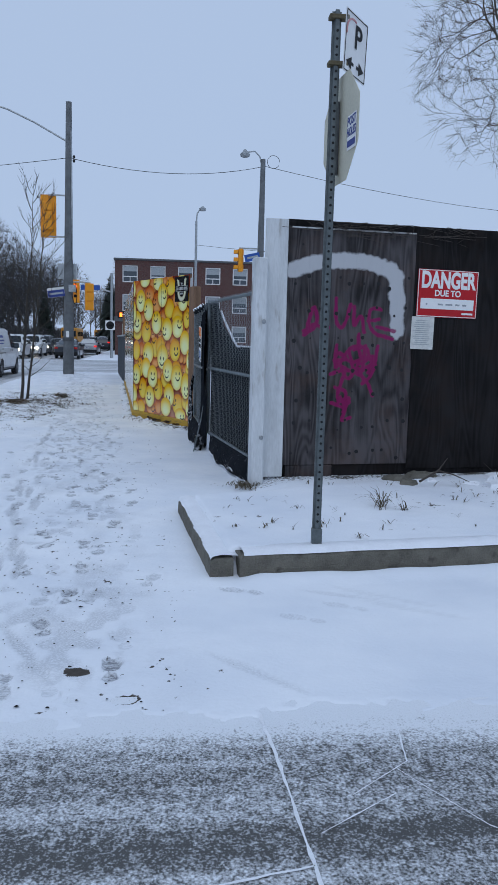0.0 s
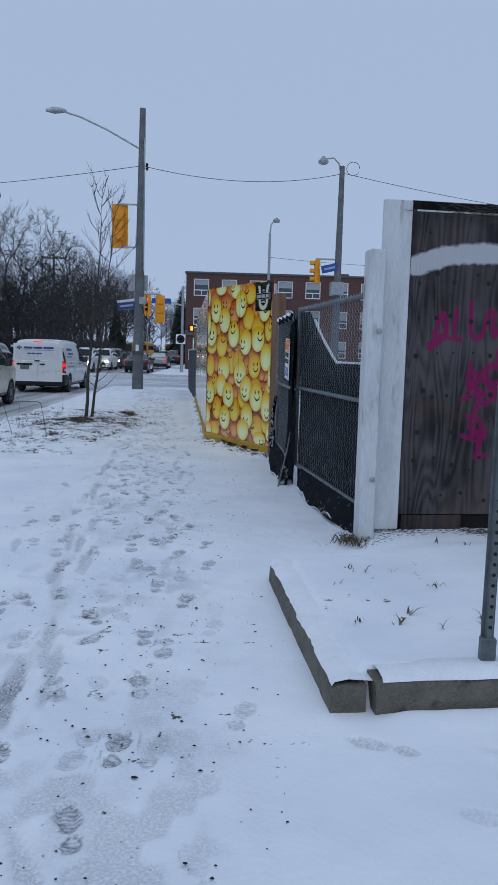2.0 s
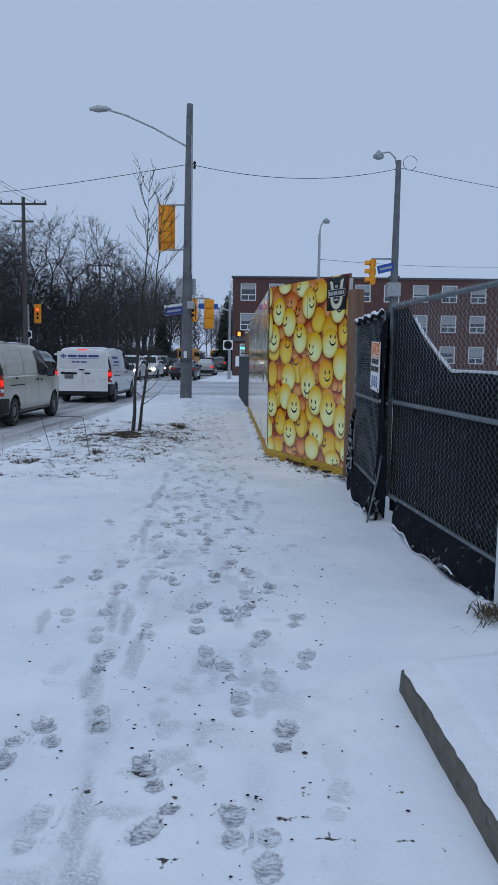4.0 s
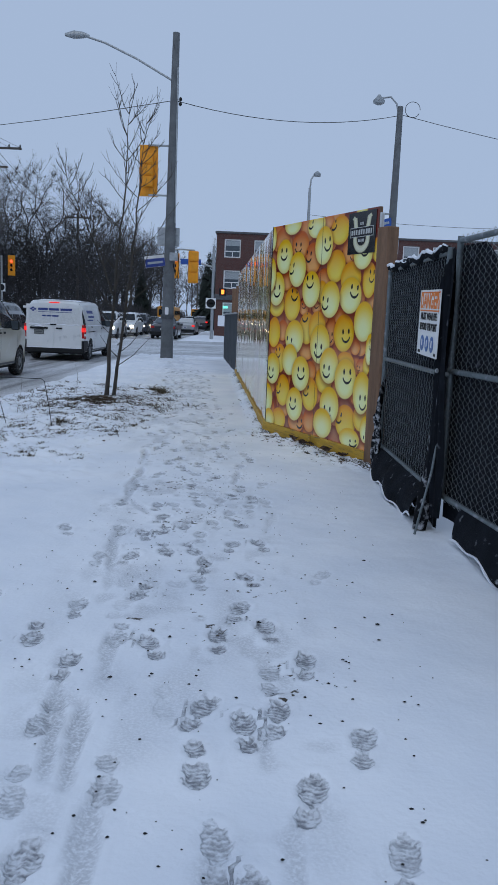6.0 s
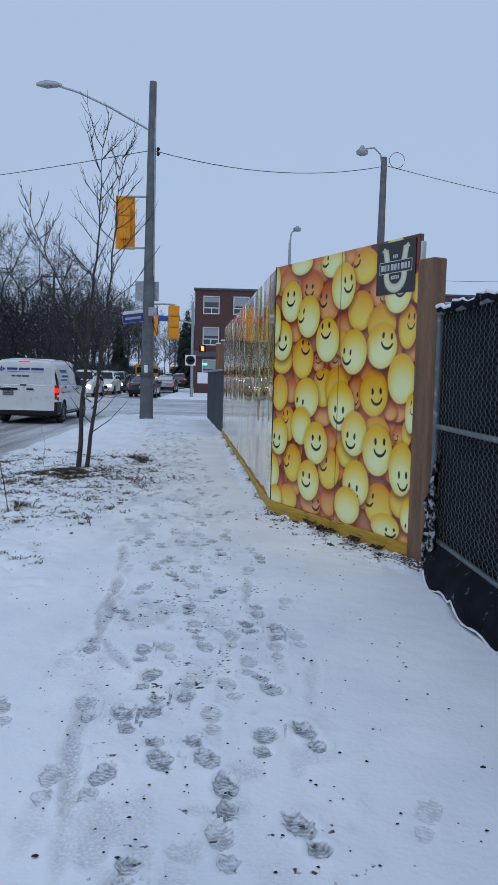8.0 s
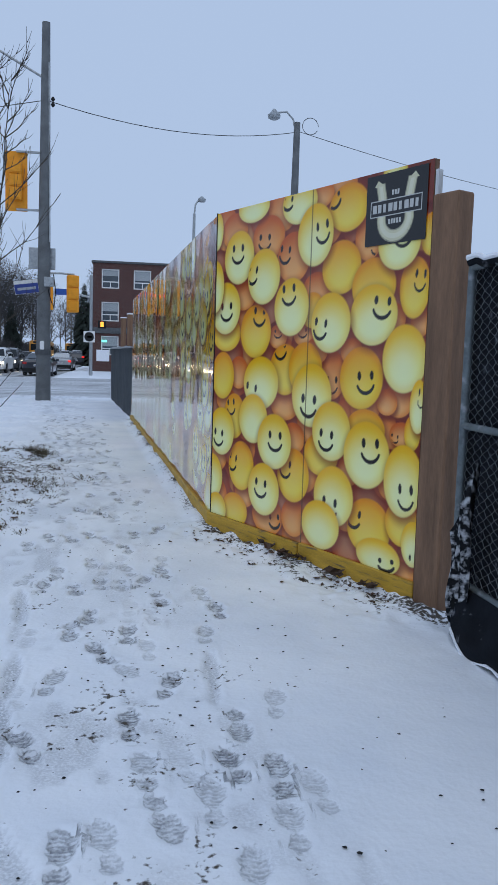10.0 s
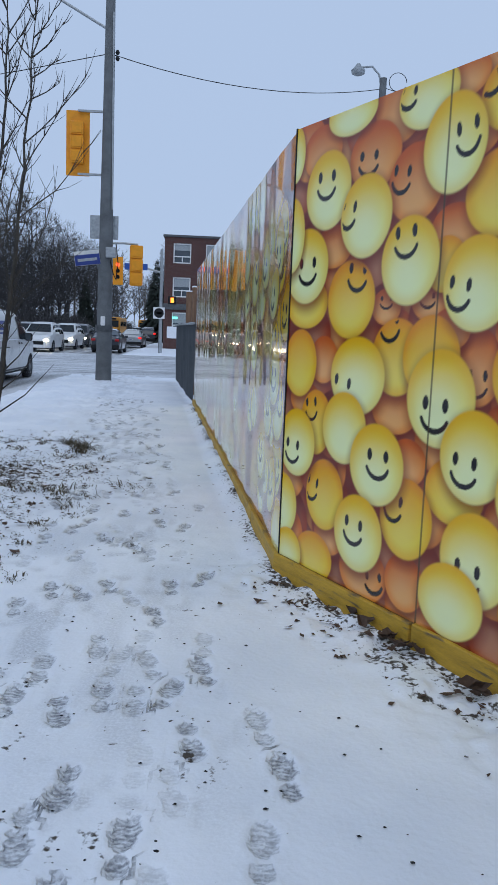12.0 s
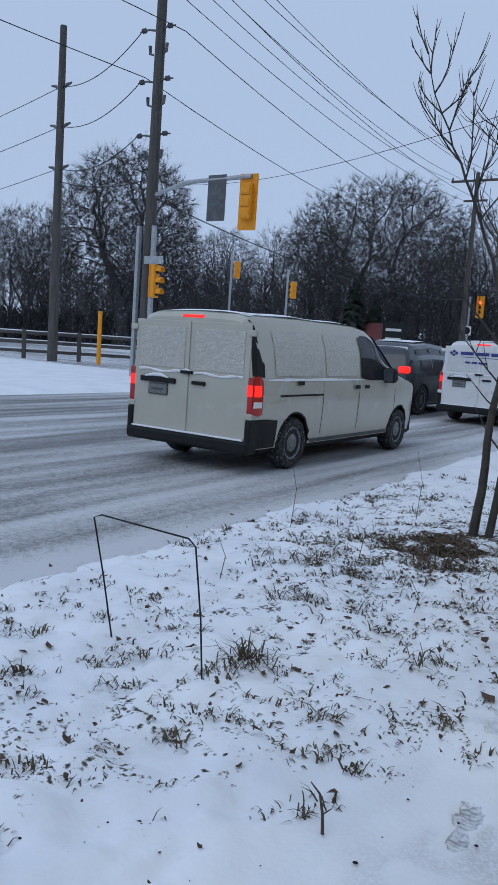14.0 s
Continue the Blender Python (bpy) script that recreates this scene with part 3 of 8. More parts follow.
def kerb_run(a, b, h0, h1, w=0.15):
    g = Geo()
    a, b = Vector((*a, 0)), Vector((*b, 0))
    d = (b - a).normalized()
    n = Vector((-d.y, d.x, 0))
    k = max(4, int((b - a).length / 0.12))
    rows = []
    for i in range(k + 1):
        p = a.lerp(b, i / k)
        h = h0 + (h1 - h0) * i / k
        j = lambda s: RNG.uniform(-s, s)
        rows.append([p + Vector((0, 0, -0.08)) - n * 0.01, p + n * j(0.006) + Vector((0, 0, h - 0.025 + j(0.006))), p + n * (0.022 + j(0.006)) + Vector((0, 0, h + j(0.004))), p + n * w + Vector((0, 0, h)), p + n * w + Vector((0, 0, -0.08))])
    pts = [q - Vector((0.99, 4.45, 0)) for r in rows for q in r]
    f = [(i * 5 + c, i * 5 + c + 1, i * 5 + c + 6, i * 5 + c + 5) for i in range(k) for c in range(4)]
    f += [(4, 3, 2, 1, 0), tuple(k * 5 + c for c in range(5))]
    return g.add(pts, f)


part("kerb_stone", kerb_run((1.0, kerb_front(1.0)), (9.0, kerb_front(9.0)), 0.15, 0.15), CONCRETE, kerb)
part("kerb_stone", kerb_run((kerb_left(6.4), 6.4), (kerb_left(4.43), 4.43), 0.12, 0.125), CONCRETE, kerb)

def kerb_snow(a, b, h, w=0.15):
    g, k = Geo(), 40
    a, b = Vector((*a, 0)), Vector((*b, 0))
    d = (b - a).normalized()
    n = Vector((-d.y, d.x, 0))
    pts = []
    for i in range(k + 1):
        p = a.lerp(b, i / k) - Vector((0.99, 4.45, 0))
        lip = 0.004 + 0.012 * noise.noise(Vector((i * 0.7, a.x, 0))) + 0.01 * max(0, noise.noise(Vector((i * 0.23, a.y, 5))))
        for o, z in ((lip, h - 0.006), (lip + 0.012, h + 0.012), (w * 0.5, h + 0.024), (w + 0.06, h + 0.012), (w + 0.1, h - 0.03)):
            pts.append(p + n * o + Vector((0, 0, z + 0.004 * noise.noise(Vector((i * 0.9, o * 9, 2))))))
    return g.add(pts, [(i * 5 + c, i * 5 + c + 1, i * 5 + c + 6, i * 5 + c + 5) for i in range(k) for c in range(4)])


part("snow_cap", kerb_snow((1.03, kerb_front(1.03)), (9.0, kerb_front(9.0)), 0.15), SNOWCAP, kerb, "snow lying on the kerb", smooth="all")
part("snow_cap", kerb_snow((kerb_left(6.42), 6.42), (kerb_left(4.45), 4.45), 0.123), SNOWCAP, kerb, "snow lying on the kerb", smooth="all")
crack = Geo()
for run, w in (([(0.9, 2.55), (0.93, 2.1), (0.95, 1.6), (1.0, 0.9), (1.0, 0.0), (1.05, -1)], 0.014), ([(0.95, 1.6), (0.5, 1.5), (-0.1, 1.3), (-1.0, 1.2)], 0.008), ([(1.15, 1.95), (1.4, 2.15), (1.45, 2.45)], 0.006), ([(1.35, 2.1), (1.55, 1.75), (1.8, 1.55), (2.2, 1.4)], 0.007), ([(1.0, 1.75), (1.3, 1.95)], 0.006)):
    pts = []
    fine_run = [(p[0] + (q[0] - p[0]) * i / 10, p[1] + (q[1] - p[1]) * i / 10) for p, q in zip(run[:-1], run[1:]) for i in range(10)] + [run[-1]]
    for i, p in enumerate(fine_run):
        j0, j1 = RNG.uniform(-0.35, 0.35) * w, RNG.uniform(-0.35, 0.35) * w
        across = (1, 0) if abs(run[-1][1] - run[0][1]) > abs(run[-1][0] - run[0][0]) else (0, 1)
        pts += [(p[0] - across[0] * (w / 2 + j0), p[1] - across[1] * (w / 2 + j0), 0.0005), (p[0] + across[0] * (w / 2 + j1), p[1] + across[1] * (w / 2 + j1), 0.0005)]
    crack.add(pts, [(2 * i, 2 * i + 1, 2 * i + 3, 2 * i + 2) for i in range(len(fine_run) - 1)])
thing("crack_snow", crack, SNOWCAP, "snow packed into cracks of the asphalt", "snow", kind="stuff")

# ---- plywood hoarding ----
HX, HY = 1.46, 7.42
hoarding = root("plywood_hoarding", HX, HY, 0.0, 7.0, "tall boarded fence of dark plywood with white end post", "hoarding")


def plywood(name, base, painted=False):
    m = bpy.data.materials.new(name)
    m.use_nodes = True
    n, l = m.node_tree.nodes, m.node_tree.links
    b = n["Principled BSDF"]
    b.inputs["Roughness"].default_value, b.inputs["Specular IOR Level"].default_value = 0.85, 0.2
    tc, mp = n.new("ShaderNodeTexCoord"), n.new("ShaderNodeMapping")
    mp.inputs["Scale"].default_value = (1.6, 1, 0.22)
    l.new(tc.outputs["Object"], mp.inputs[0])
    warp, stain = n.new("ShaderNodeTexNoise"), n.new("ShaderNodeTexNoise")
    grain, gm = n.new("ShaderNodeTexNoise"), n.new("ShaderNodeMapping")
    gm.inputs["Scale"].default_value = (16, 1, 0.9)
    l.new(tc.outputs["Object"], gm.inputs[0])
    l.new(gm.outputs[0], grain.inputs[0])
    grain.inputs["Scale"].default_value, grain.inputs["Detail"].default_value, grain.inputs["Distortion"].default_value = 1.4, 6, 1.6
    stain.inputs["Scale"].default_value, stain.inputs["Detail"].default_value = 1.6, 7
    l.new(tc.outputs["Object"], stain.inputs[0])
    mul = n.new("ShaderNodeMath")
    mul.operation = "MULTIPLY_ADD"
    mul.inputs[1].default_value = 0.5
    rings = n.new("ShaderNodeMath")
    rings.operation = "MULTIPLY_ADD"
    rings.inputs[1].default_value = 0.11
    warp.inputs["Scale"].default_value, warp.inputs["Detail"].default_value, warp.inputs["Distortion"].default_value = 2.6, 1.5, 0.4
    l.new(mp.outputs[0], warp.inputs[0])
    turn, sine = n.new("ShaderNodeMath"), n.new("ShaderNodeMath")
    turn.operation, turn.inputs[1].default_value, sine.operation = "MULTIPLY", 75.0, "SINE"
    l.new(warp.outputs[0], turn.inputs[0])
    l.new(turn.outputs[0], sine.inputs[0])
    l.new(sine.outputs[0], rings.inputs[0])
    l.new(stain.outputs[0], rings.inputs[2])
    l.new(grain.outputs[0], mul.inputs[0])
    l.new(rings.outputs[0], mul.inputs[2])
    ramp = n.new("ShaderNodeValToRGB")
    ramp.color_ramp.elements[0].position, ramp.color_ramp.elements[1].position = 0.5, 0.98
    ramp.color_ramp.elements[0].color = (*[c * 0.35 for c in base], 1)
    ramp.color_ramp.elements[1].color = (*[c * 1.7 for c in base], 1)
    l.new(mul.outputs[0], ramp.inputs[0])
    colour = ramp.outputs[0]
    # rusty brown weathering in broad patches
    rust, rust_r, rust_m = n.new("ShaderNodeTexNoise"), n.new("ShaderNodeMapRange"), n.new("ShaderNodeMix")
    rust.inputs["Scale"].default_value, rust.inputs["Detail"].default_value, rust.inputs["Roughness"].default_value = 2.3, 9, 0.7
    l.new(tc.outputs["Object"], rust.inputs[0])
    rust_r.inputs["From Min"].default_value, rust_r.inputs["From Max"].default_value, rust_r.inputs["To Max"].default_value = 0.48, 0.75, 0.45 if painted else 0.75
    l.new(rust.outputs[0], rust_r.inputs[0])
    rust_m.data_type = "RGBA"
    rust_m.inputs[7].default_value = (base[0] * 1.9, base[1] * 1.25, base[2] * 0.9, 1)
    l.new(rust_r.outputs[0], rust_m.inputs["Factor"])
    l.new(colour, rust_m.inputs[6])
    colour = rust_m.outputs[2]
    if painted:
        # brushed white first, magenta spray over it; both break up over the grain
        rub = n.new("ShaderNodeTexNoise")
        rub.inputs["Scale"].default_value, rub.inputs["Detail"].default_value = 22, 6
        l.new(tc.outputs["Object"], rub.inputs[0])
        for attribute, tint, cover in (("white_paint", (0.5, 0.51, 0.53), 0.92), ("spray_paint", (0.23, 0.008, 0.09), 0.85)):
            at_, sum_, span_, over = n.new("ShaderNodeAttribute"), n.new("ShaderNodeMath"), n.new("ShaderNodeMapRange"), n.new("ShaderNodeMix")
            at_.attribute_name = attribute
            sum_.operation = "MULTIPLY_ADD"
            sum_.inputs[1].default_value = 1.3
            l.new(at_.outputs["Fac"], sum_.inputs[0])
            l.new(rub.outputs[0], sum_.inputs[2])
            span_.inputs["From Min"].default_value, span_.inputs["From Max"].default_value, span_.inputs["To Max"].default_value = 0.8, 1.35, cover
            l.new(sum_.outputs[0], span_.inputs[0])
            over.data_type = "RGBA"
            over.inputs[7].default_value = (*tint, 1)
            l.new(span_.outputs[0], over.inputs["Factor"])
            l.new(colour, over.inputs[6])
            colour = over.outputs[2]
    l.new(colour, b.inputs["Base Color"])
    bp = n.new("ShaderNodeBump")
    bp.inputs["Strength"].default_value, bp.inputs["Distance"].default_value = 0.25, 0.004
    l.new(sine.outputs[0], bp.inputs["Height"])
    l.new(bp.outputs[0], b.inputs["Normal"])
    return m


PLY_BROWN = plywood("stained brown plywood", (0.040, 0.037, 0.039))
PLY_BLACK = plywood("black painted plywood", (0.0105, 0.0095, 0.010))
PLY_PAINTED = plywood("sprayed brown plywood", (0.056, 0.051, 0.053), True)
part("end_post", Geo().box((-0.06, -0.02, -0.1), (0.07, 0.14, 2.35), 0.012), WHITEPAINT, hoarding, "white painted square post with bolts")
part("end_board", Geo().box((0.073, 0.10, 0.12), (0.305, 0.14, 2.75), 0.006), WHITEPAINT, hoarding, "wide white painted board")
for i in range(3):
    part("plywood_sheet", Geo().box((0.31 if i == 0 else 0.485 + i * 1.225, 0.115 + 0.006 * (i > 0), 0.24 - 0.06 * (i > 0)), (0.345 + (i + 1) * 1.222 + 0.14, 0.14, 2.69 + 0.06 * (i > 0)), 0.003), PLY_BLACK if i else PLY_BROWN, hoarding, "" if i else "brown weathered sheet with sprayed scrawl")
part("back_board", Geo().box((0.31, 0.142, 0.1), (8.0, 0.18, 2.76), 0.004), PLY_BLACK, hoarding, "dark backing with top rail")

# ---- printed hoarding along the path ----
LX, LY = -0.064, 15.11
SHORT = Vector((0.97 - LX, 12.9 - LY, 0)).normalized()
LONG = Vector((-0.062, 1, 0)).normalized()


def print_material(name, coat):
    m = bpy.data.materials.new(name)
    m.use_nodes = True
    n, l = m.node_tree.nodes, m.node_tree.links
    b = n["Principled BSDF"]
    b.inputs["Roughness"].default_value = 0.1
    b.inputs["Coat Weight"].default_value, b.inputs["Coat Roughness"].default_value, b.inputs["Coat IOR"].default_value = coat, 0.02, 1.5
    att, tc, mp, ripple = n.new("ShaderNodeAttribute"), n.new("ShaderNodeTexCoord"), n.new("ShaderNodeMapping"), n.new("ShaderNodeTexNoise")
    att.attribute_name = "ink"
    l.new(att.outputs["Color"], b.inputs["Base Color"])
    mp.inputs["Scale"].default_value = (1.8, 1, 0.16)
    l.new(tc.outputs["Object"], mp.inputs[0])
    l.new(mp.outputs[0], ripple.inputs[0])
    ripple.inputs["Scale"].default_value, ripple.inputs["Detail"].default_value = 1.6, 1.5
    bp = n.new("ShaderNodeBump")
    bp.inputs["Strength"].default_value, bp.inputs["Distance"].default_value = 0.6, 0.0016
    l.new(ripple.outputs[0], bp.inputs["Height"])
    for k in ("Normal", "Coat Normal"):
        l.new(bp.outputs[0], b.inputs[k])
    return m


VINYL = print_material("glossy printed vinyl", 0.62)
VINYL_FRONT = print_material("satin printed vinyl", 0.04)


class Print:
    """Flat printed shapes, in panel coordinates (s along, z up); each ink layer lies a hair above the last."""

    def __init__(self, s0, s1, z0, z1):
        self.b = (s0, s1, z0, z1)
        self.v, self.f, self.c, self.layer = [], [], [], 0.0

    def shape(self, pts, cols):
        s0, s1, z0, z1 = self.b
        self.layer += 0.000005
        k = len(self.v)
        for (s, z), c in zip(pts, cols):
            self.v.append((min(max(s, s0), s1), -self.layer, min(max(z, z0), z1)))
            self.c.append((*c, 1))
        return k

    def strip(self, pts, width, col):
        out = []
        for i, (s, z) in enumerate(pts):
            a, b = pts[max(i - 1, 0)], pts[min(i + 1, len(pts) - 1)]
            dx, dz = b[0] - a[0], b[1] - a[1]
            q = math.hypot(dx, dz) or 1
            w = width * (0.55 + 0.45 * math.sin(math.pi * (i + 0.4) / (len(pts) - 0.2))) / 2
            out += [(s - dz / q * w, z + dx / q * w), (s + dz / q * w, z - dx / q * w)]
        k = self.shape(out, [col] * len(out))
        for i in range(len(pts) - 1):
            self.f.append((k + 2 * i, k + 2 * i + 1, k + 2 * i + 3, k + 2 * i + 2))

    def build(self, name, parent, at, label=""):
        me = bpy.data.meshes.new(name)
        me.from_pydata(self.v, [], self.f)
        ca = me.color_attributes.new("ink", "FLOAT_COLOR", "POINT")
        ca.data.foreach_set("color", np.array(self.c, np.float32).ravel())
        me.materials.append(VINYL_FRONT)
        me.update()
        ob = new(name, me)
        ob.parent, ob.matrix_basis = parent, at
        return tagged(ob, label)


class BallPrint:
    """A sheet printed with a picture of smiling balls, inked point by point; s along, z up."""

    TONES = {"y0": ((0.86, 0.53, 0.008), (0.86, 0.85, 0.22)), "y1": ((0.82, 0.36, 0.006), (0.87, 0.63, 0.02)), "o": ((0.60, 0.12, 0.012), (0.84, 0.31, 0.05)), "d": ((0.13, 0.010, 0.005), (0.46, 0.065, 0.010))}

    def __init__(self, length, z0, z1, step):
        self.us, self.vs = np.linspace(0, length, int(length / step)), np.linspace(z0, z1, int((z1 - z0) / step))
        self.U, self.V = np.meshgrid(self.us, self.vs)
        self.ink = np.zeros(self.U.shape + (3,))
        self.ink[:] = (0.17, 0.02, 0.008)

    def lay(self, cx, cz, rx, rz, colour, soft=0.05, tilt=0.0, within=None):
        big = max(rx, rz) * (1.05 + soft)
        a, b = np.searchsorted(self.us, (cx - big, cx + big))
        c, d = np.searchsorted(self.vs, (cz - big, cz + big))
        if a >= b or c >= d:
            return
        x, z = self.U[c:d, a:b] - cx, self.V[c:d, a:b] - cz
        p, q = (x * math.cos(tilt) + z * math.sin(tilt)) / rx, (z * math.cos(tilt) - x * math.sin(tilt)) / rz
        k = smooth(1 + soft, 1 - soft, np.hypot(p, q))
        if within:
            s, t, w, h = within
            k = k * (np.hypot((self.U[c:d, a:b] - s) / w, (self.V[c:d, a:b] - t) / h) < 0.47)
        new_ink, amount = colour(p, q)
        k = (k * amount)[..., None]
        self.ink[c:d, a:b] = self.ink[c:d, a:b] * (1 - k) + new_ink * k

    def ball(self, s, z, w, h, tone="y0", fx=None, fz=None):
        w, h = w * 1.03, h * 1.03
        top, low = (np.array(c) for c in self.TONES[tone])

        def cast(p, q):
            return np.array((0.17, 0.016, 0.005)), 0.85 * smooth(1.0, 0.62, np.hypot(p, q))

        def colour(p, q):
            r = np.hypot(p, q)
            t = smooth(0.95, -0.75, q - 0.15 * p)[..., None]
            e = smooth(0.62, 1.03, r)[..., None] * (0.5 if tone == "y0" else 0.7)
            # pale mint centre: the picture's shading plus sky reflection put into the ink
            glow = smooth(1.15, 0.1, np.hypot(p + 0.05, (q + 0.42) * 0.9))[..., None] * (0.72 if tone == "y0" else 0.15)
            body = (top + (low - top) * t)
            body = body + (np.array((0.85, 0.92, 0.55)) - body) * glow
            return body * (1 - e * np.array((0.10, 0.40, 0.75))), 1.0

        self.lay(s + 0.01, z - 0.025, w * 0.66, h * 0.66, cast, 0.1)
        self.lay(s, z, w / 2, h / 2, colour, 0.035)
        if fx is None:
            return
        black = lambda p, q: (np.array((0.012, 0.010, 0.010)), 1.0)
        cx, cz, inside_ball = s + fx * w / 2, z + fz * h / 2, (s, z, w, h)
        squash = 1 - 0.35 * abs(fx)
        tilt = 0.3 * fx * (1 if fz < 0.2 else -1)
        turn = lambda x, y: (cx + x * math.cos(tilt) - y * math.sin(tilt), cz + x * math.sin(tilt) + y * math.cos(tilt))
        for side in (-1, 1):
            ex, ez = turn(side * 0.155 * w * squash, 0.115 * h)
            self.lay(ex, ez, 0.046 * w * squash, 0.075 * h, black, 0.12, tilt, inside_ball)
        for a in np.linspace(-1.2, 1.2, 34):
            mx, mz = turn(0.215 * w * squash * math.sin(a), 0.02 * h - 0.185 * h * math.cos(a))
            r = 0.0075 + 0.004 * math.cos(a)
            self.lay(mx, mz, r * w / 0.4, r * w / 0.4, black, 0.3, 0.0, inside_ball)

    def build(self, name, parent, at, material, label, buckle=None):
        me_ = bpy.data.meshes.new(name)
        h_, w_ = self.U.shape
        k = (np.arange(h_ - 1)[:, None] * w_ + np.arange(w_ - 1)[None, :]).ravel()
        depth = np.zeros_like(self.U) if buckle is None else buckle(self.U, self.V)
        me_.from_pydata(np.stack((self.U, depth, self.V), 2).reshape(-1, 3).tolist(), [], np.stack((k, k + 1, k + 1 + w_, k + w_), 1).tolist())
        ca = me_.color_attributes.new("ink", "FLOAT_COLOR", "POINT")
        ca.data.foreach_set("color", np.concatenate((self.ink, np.ones(self.U.shape + (1,))), 2).astype(np.float32).ravel())
        me_.materials.append(material)
        me_.shade_smooth()
        me_.update()
        ob = new(name, me_)
        ob.parent, ob.matrix_basis = parent, at
        return tagged(ob, label)


def along(direction, x=0.0, y=0.0, z=0.0):
    return Matrix.Translation((x, y, z)) @ Matrix.Rotation(math.atan2(direction.y, direction.x), 4, "Z")


wall = root("printed_hoarding", LX, LY, 0.0, 0, "site hoarding printed with yellow smiling balls, glossy vinyl", "hoarding")
prng2 = random.Random(11)
face = BallPrint(2.38, 0.135, 2.61, 0.006)
for _ in range(150):
    face.ball(prng2.uniform(0, 2.38), prng2.uniform(0.135, 2.61), 0.34 * prng2.uniform(0.85, 1.1), 0.34 * prng2.uniform(0.85, 1.1), prng2.choice("ddo"))
face.ball(0.74, 2.34, 0.40, 0.32, "o", -0.24, -0.17)
face.ball(1.06, 2.17, 0.38, 0.35, "o", -0.53, 0.14)
face.ball(0.27, 2.44, 0.36, 0.27, "o")
face.ball(1.36, 2.56, 0.25, 0.17, "o")
face.ball(1.34, 1.93, 0.30, 0.23, "o")
face.ball(1.85, 2.23, 0.25, 0.29, "o", 0.52, -0.45)
face.ball(0.42, 1.93, 0.33, 0.22, "o")
face.ball(1.21, 1.64, 0.24, 0.19, "o", -0.10, -0.05)
face.ball(0.90, 1.61, 0.22, 0.17, "o", -0.01, 0.23)
face.ball(1.54, 1.35, 0.27, 0.32, "o", 0.02, -0.42)
face.ball(2.09, 1.71, 0.23, 0.20, "o")
face.ball(2.18, 1.22, 0.24, 0.21, "o")
face.ball(1.01, 1.12, 0.34, 0.23, "o")
face.ball(1.88, 1.15, 0.27, 0.20, "o")
face.ball(0.83, 0.26, 0.39, 0.30, "o", 0.51, -0.21)
face.ball(1.16, 0.30, 0.28, 0.27, "o")
face.ball(2.22, 1.01, 0.20, 0.15, "o", -0.56, -0.37)
face.ball(1.36, 1.51, 0.24, 0.18, "o")
face.ball(1.73, 1.51, 0.21, 0.17, "o")
face.ball(0.38, 1.33, 0.26, 0.25, "o")
face.ball(0.71, 0.90, 0.25, 0.18, "o")
face.ball(1.75, 0.73, 0.21, 0.20, "o")
face.ball(0.51, 0.38, 0.27, 0.22, "o")
face.ball(1.73, 0.42, 0.25, 0.20, "o")
face.ball(2.16, 0.68, 0.24, 0.18, "o")
face.ball(1.13, 0.88, 0.26, 0.22, "o")
face.ball(0.21, 1.10, 0.30, 0.19, "o")
face.ball(2.08, 1.20, 0.18, 0.16, "o")
face.ball(2.33, 1.69, 0.15, 0.18, "o")
face.ball(1.64, 2.44, 0.38, 0.30, "y1", -0.74, 0.41)
face.ball(1.59, 2.06, 0.38, 0.34, "y1")
face.ball(2.27, 1.89, 0.24, 0.35, "y1", 0.33, 0.21)
face.ball(1.91, 1.92, 0.39, 0.34, "y1")
face.ball(0.18, 1.64, 0.41, 0.28, "y1")
face.ball(0.60, 1.65, 0.40, 0.39, "y1", 0.24, 0.55)
face.ball(1.30, 1.79, 0.25, 0.24, "y1")
face.ball(1.00, 1.37, 0.37, 0.36, "y1", -0.32, 0.74)
face.ball(0.14, 1.30, 0.33, 0.37, "y1")
face.ball(1.24, 1.38, 0.37, 0.37, "y1")
face.ball(1.83, 1.34, 0.40, 0.39, "y1", 0.23, -0.14)
face.ball(1.45, 0.80, 0.36, 0.29, "y1")
face.ball(1.89, 1.01, 0.36, 0.26, "y1")
face.ball(0.33, 0.98, 0.30, 0.35, "y1", -0.32, 0.38)
face.ball(0.45, 0.59, 0.35, 0.38, "y1", -0.69, 0.07)
face.ball(1.14, 0.61, 0.37, 0.38, "y1", -0.49, 0.18)
face.ball(1.96, 0.39, 0.40, 0.36, "y1", -0.68, 0.17)
face.ball(0.37, 0.22, 0.36, 0.27, "y1")
face.ball(2.26, 0.47, 0.28, 0.28, "y1")
face.ball(2.31, 1.03, 0.13, 0.21, "y1")
face.ball(2.39, 2.19, 0.18, 0.24, "y1")
face.ball(0.53, 2.59, 0.41, 0.22, "y0")
face.ball(1.11, 2.54, 0.39, 0.28, "y0", -0.71, 0.13)
face.ball(1.30, 2.30, 0.38, 0.41, "y0", 0.42, 0.04)
face.ball(0.34, 2.23, 0.41, 0.40, "y0", -0.08, 0.13)
face.ball(0.69, 2.06, 0.41, 0.40, "y0", -0.72, 0.10)
face.ball(2.12, 2.17, 0.35, 0.32, "y0", 0.19, 0.16)
face.ball(1.92, 1.74, 0.42, 0.37, "y0", 0.36, 0.22)
face.ball(0.16, 1.84, 0.42, 0.40, "y0", 0.06, -0.14)
face.ball(1.05, 1.82, 0.40, 0.40, "y0", -0.15, 0.42)
face.ball(1.50, 1.70, 0.40, 0.39, "y0", -0.52, -0.21)
face.ball(0.69, 1.26, 0.45, 0.39, "y0", -0.55, -0.40)
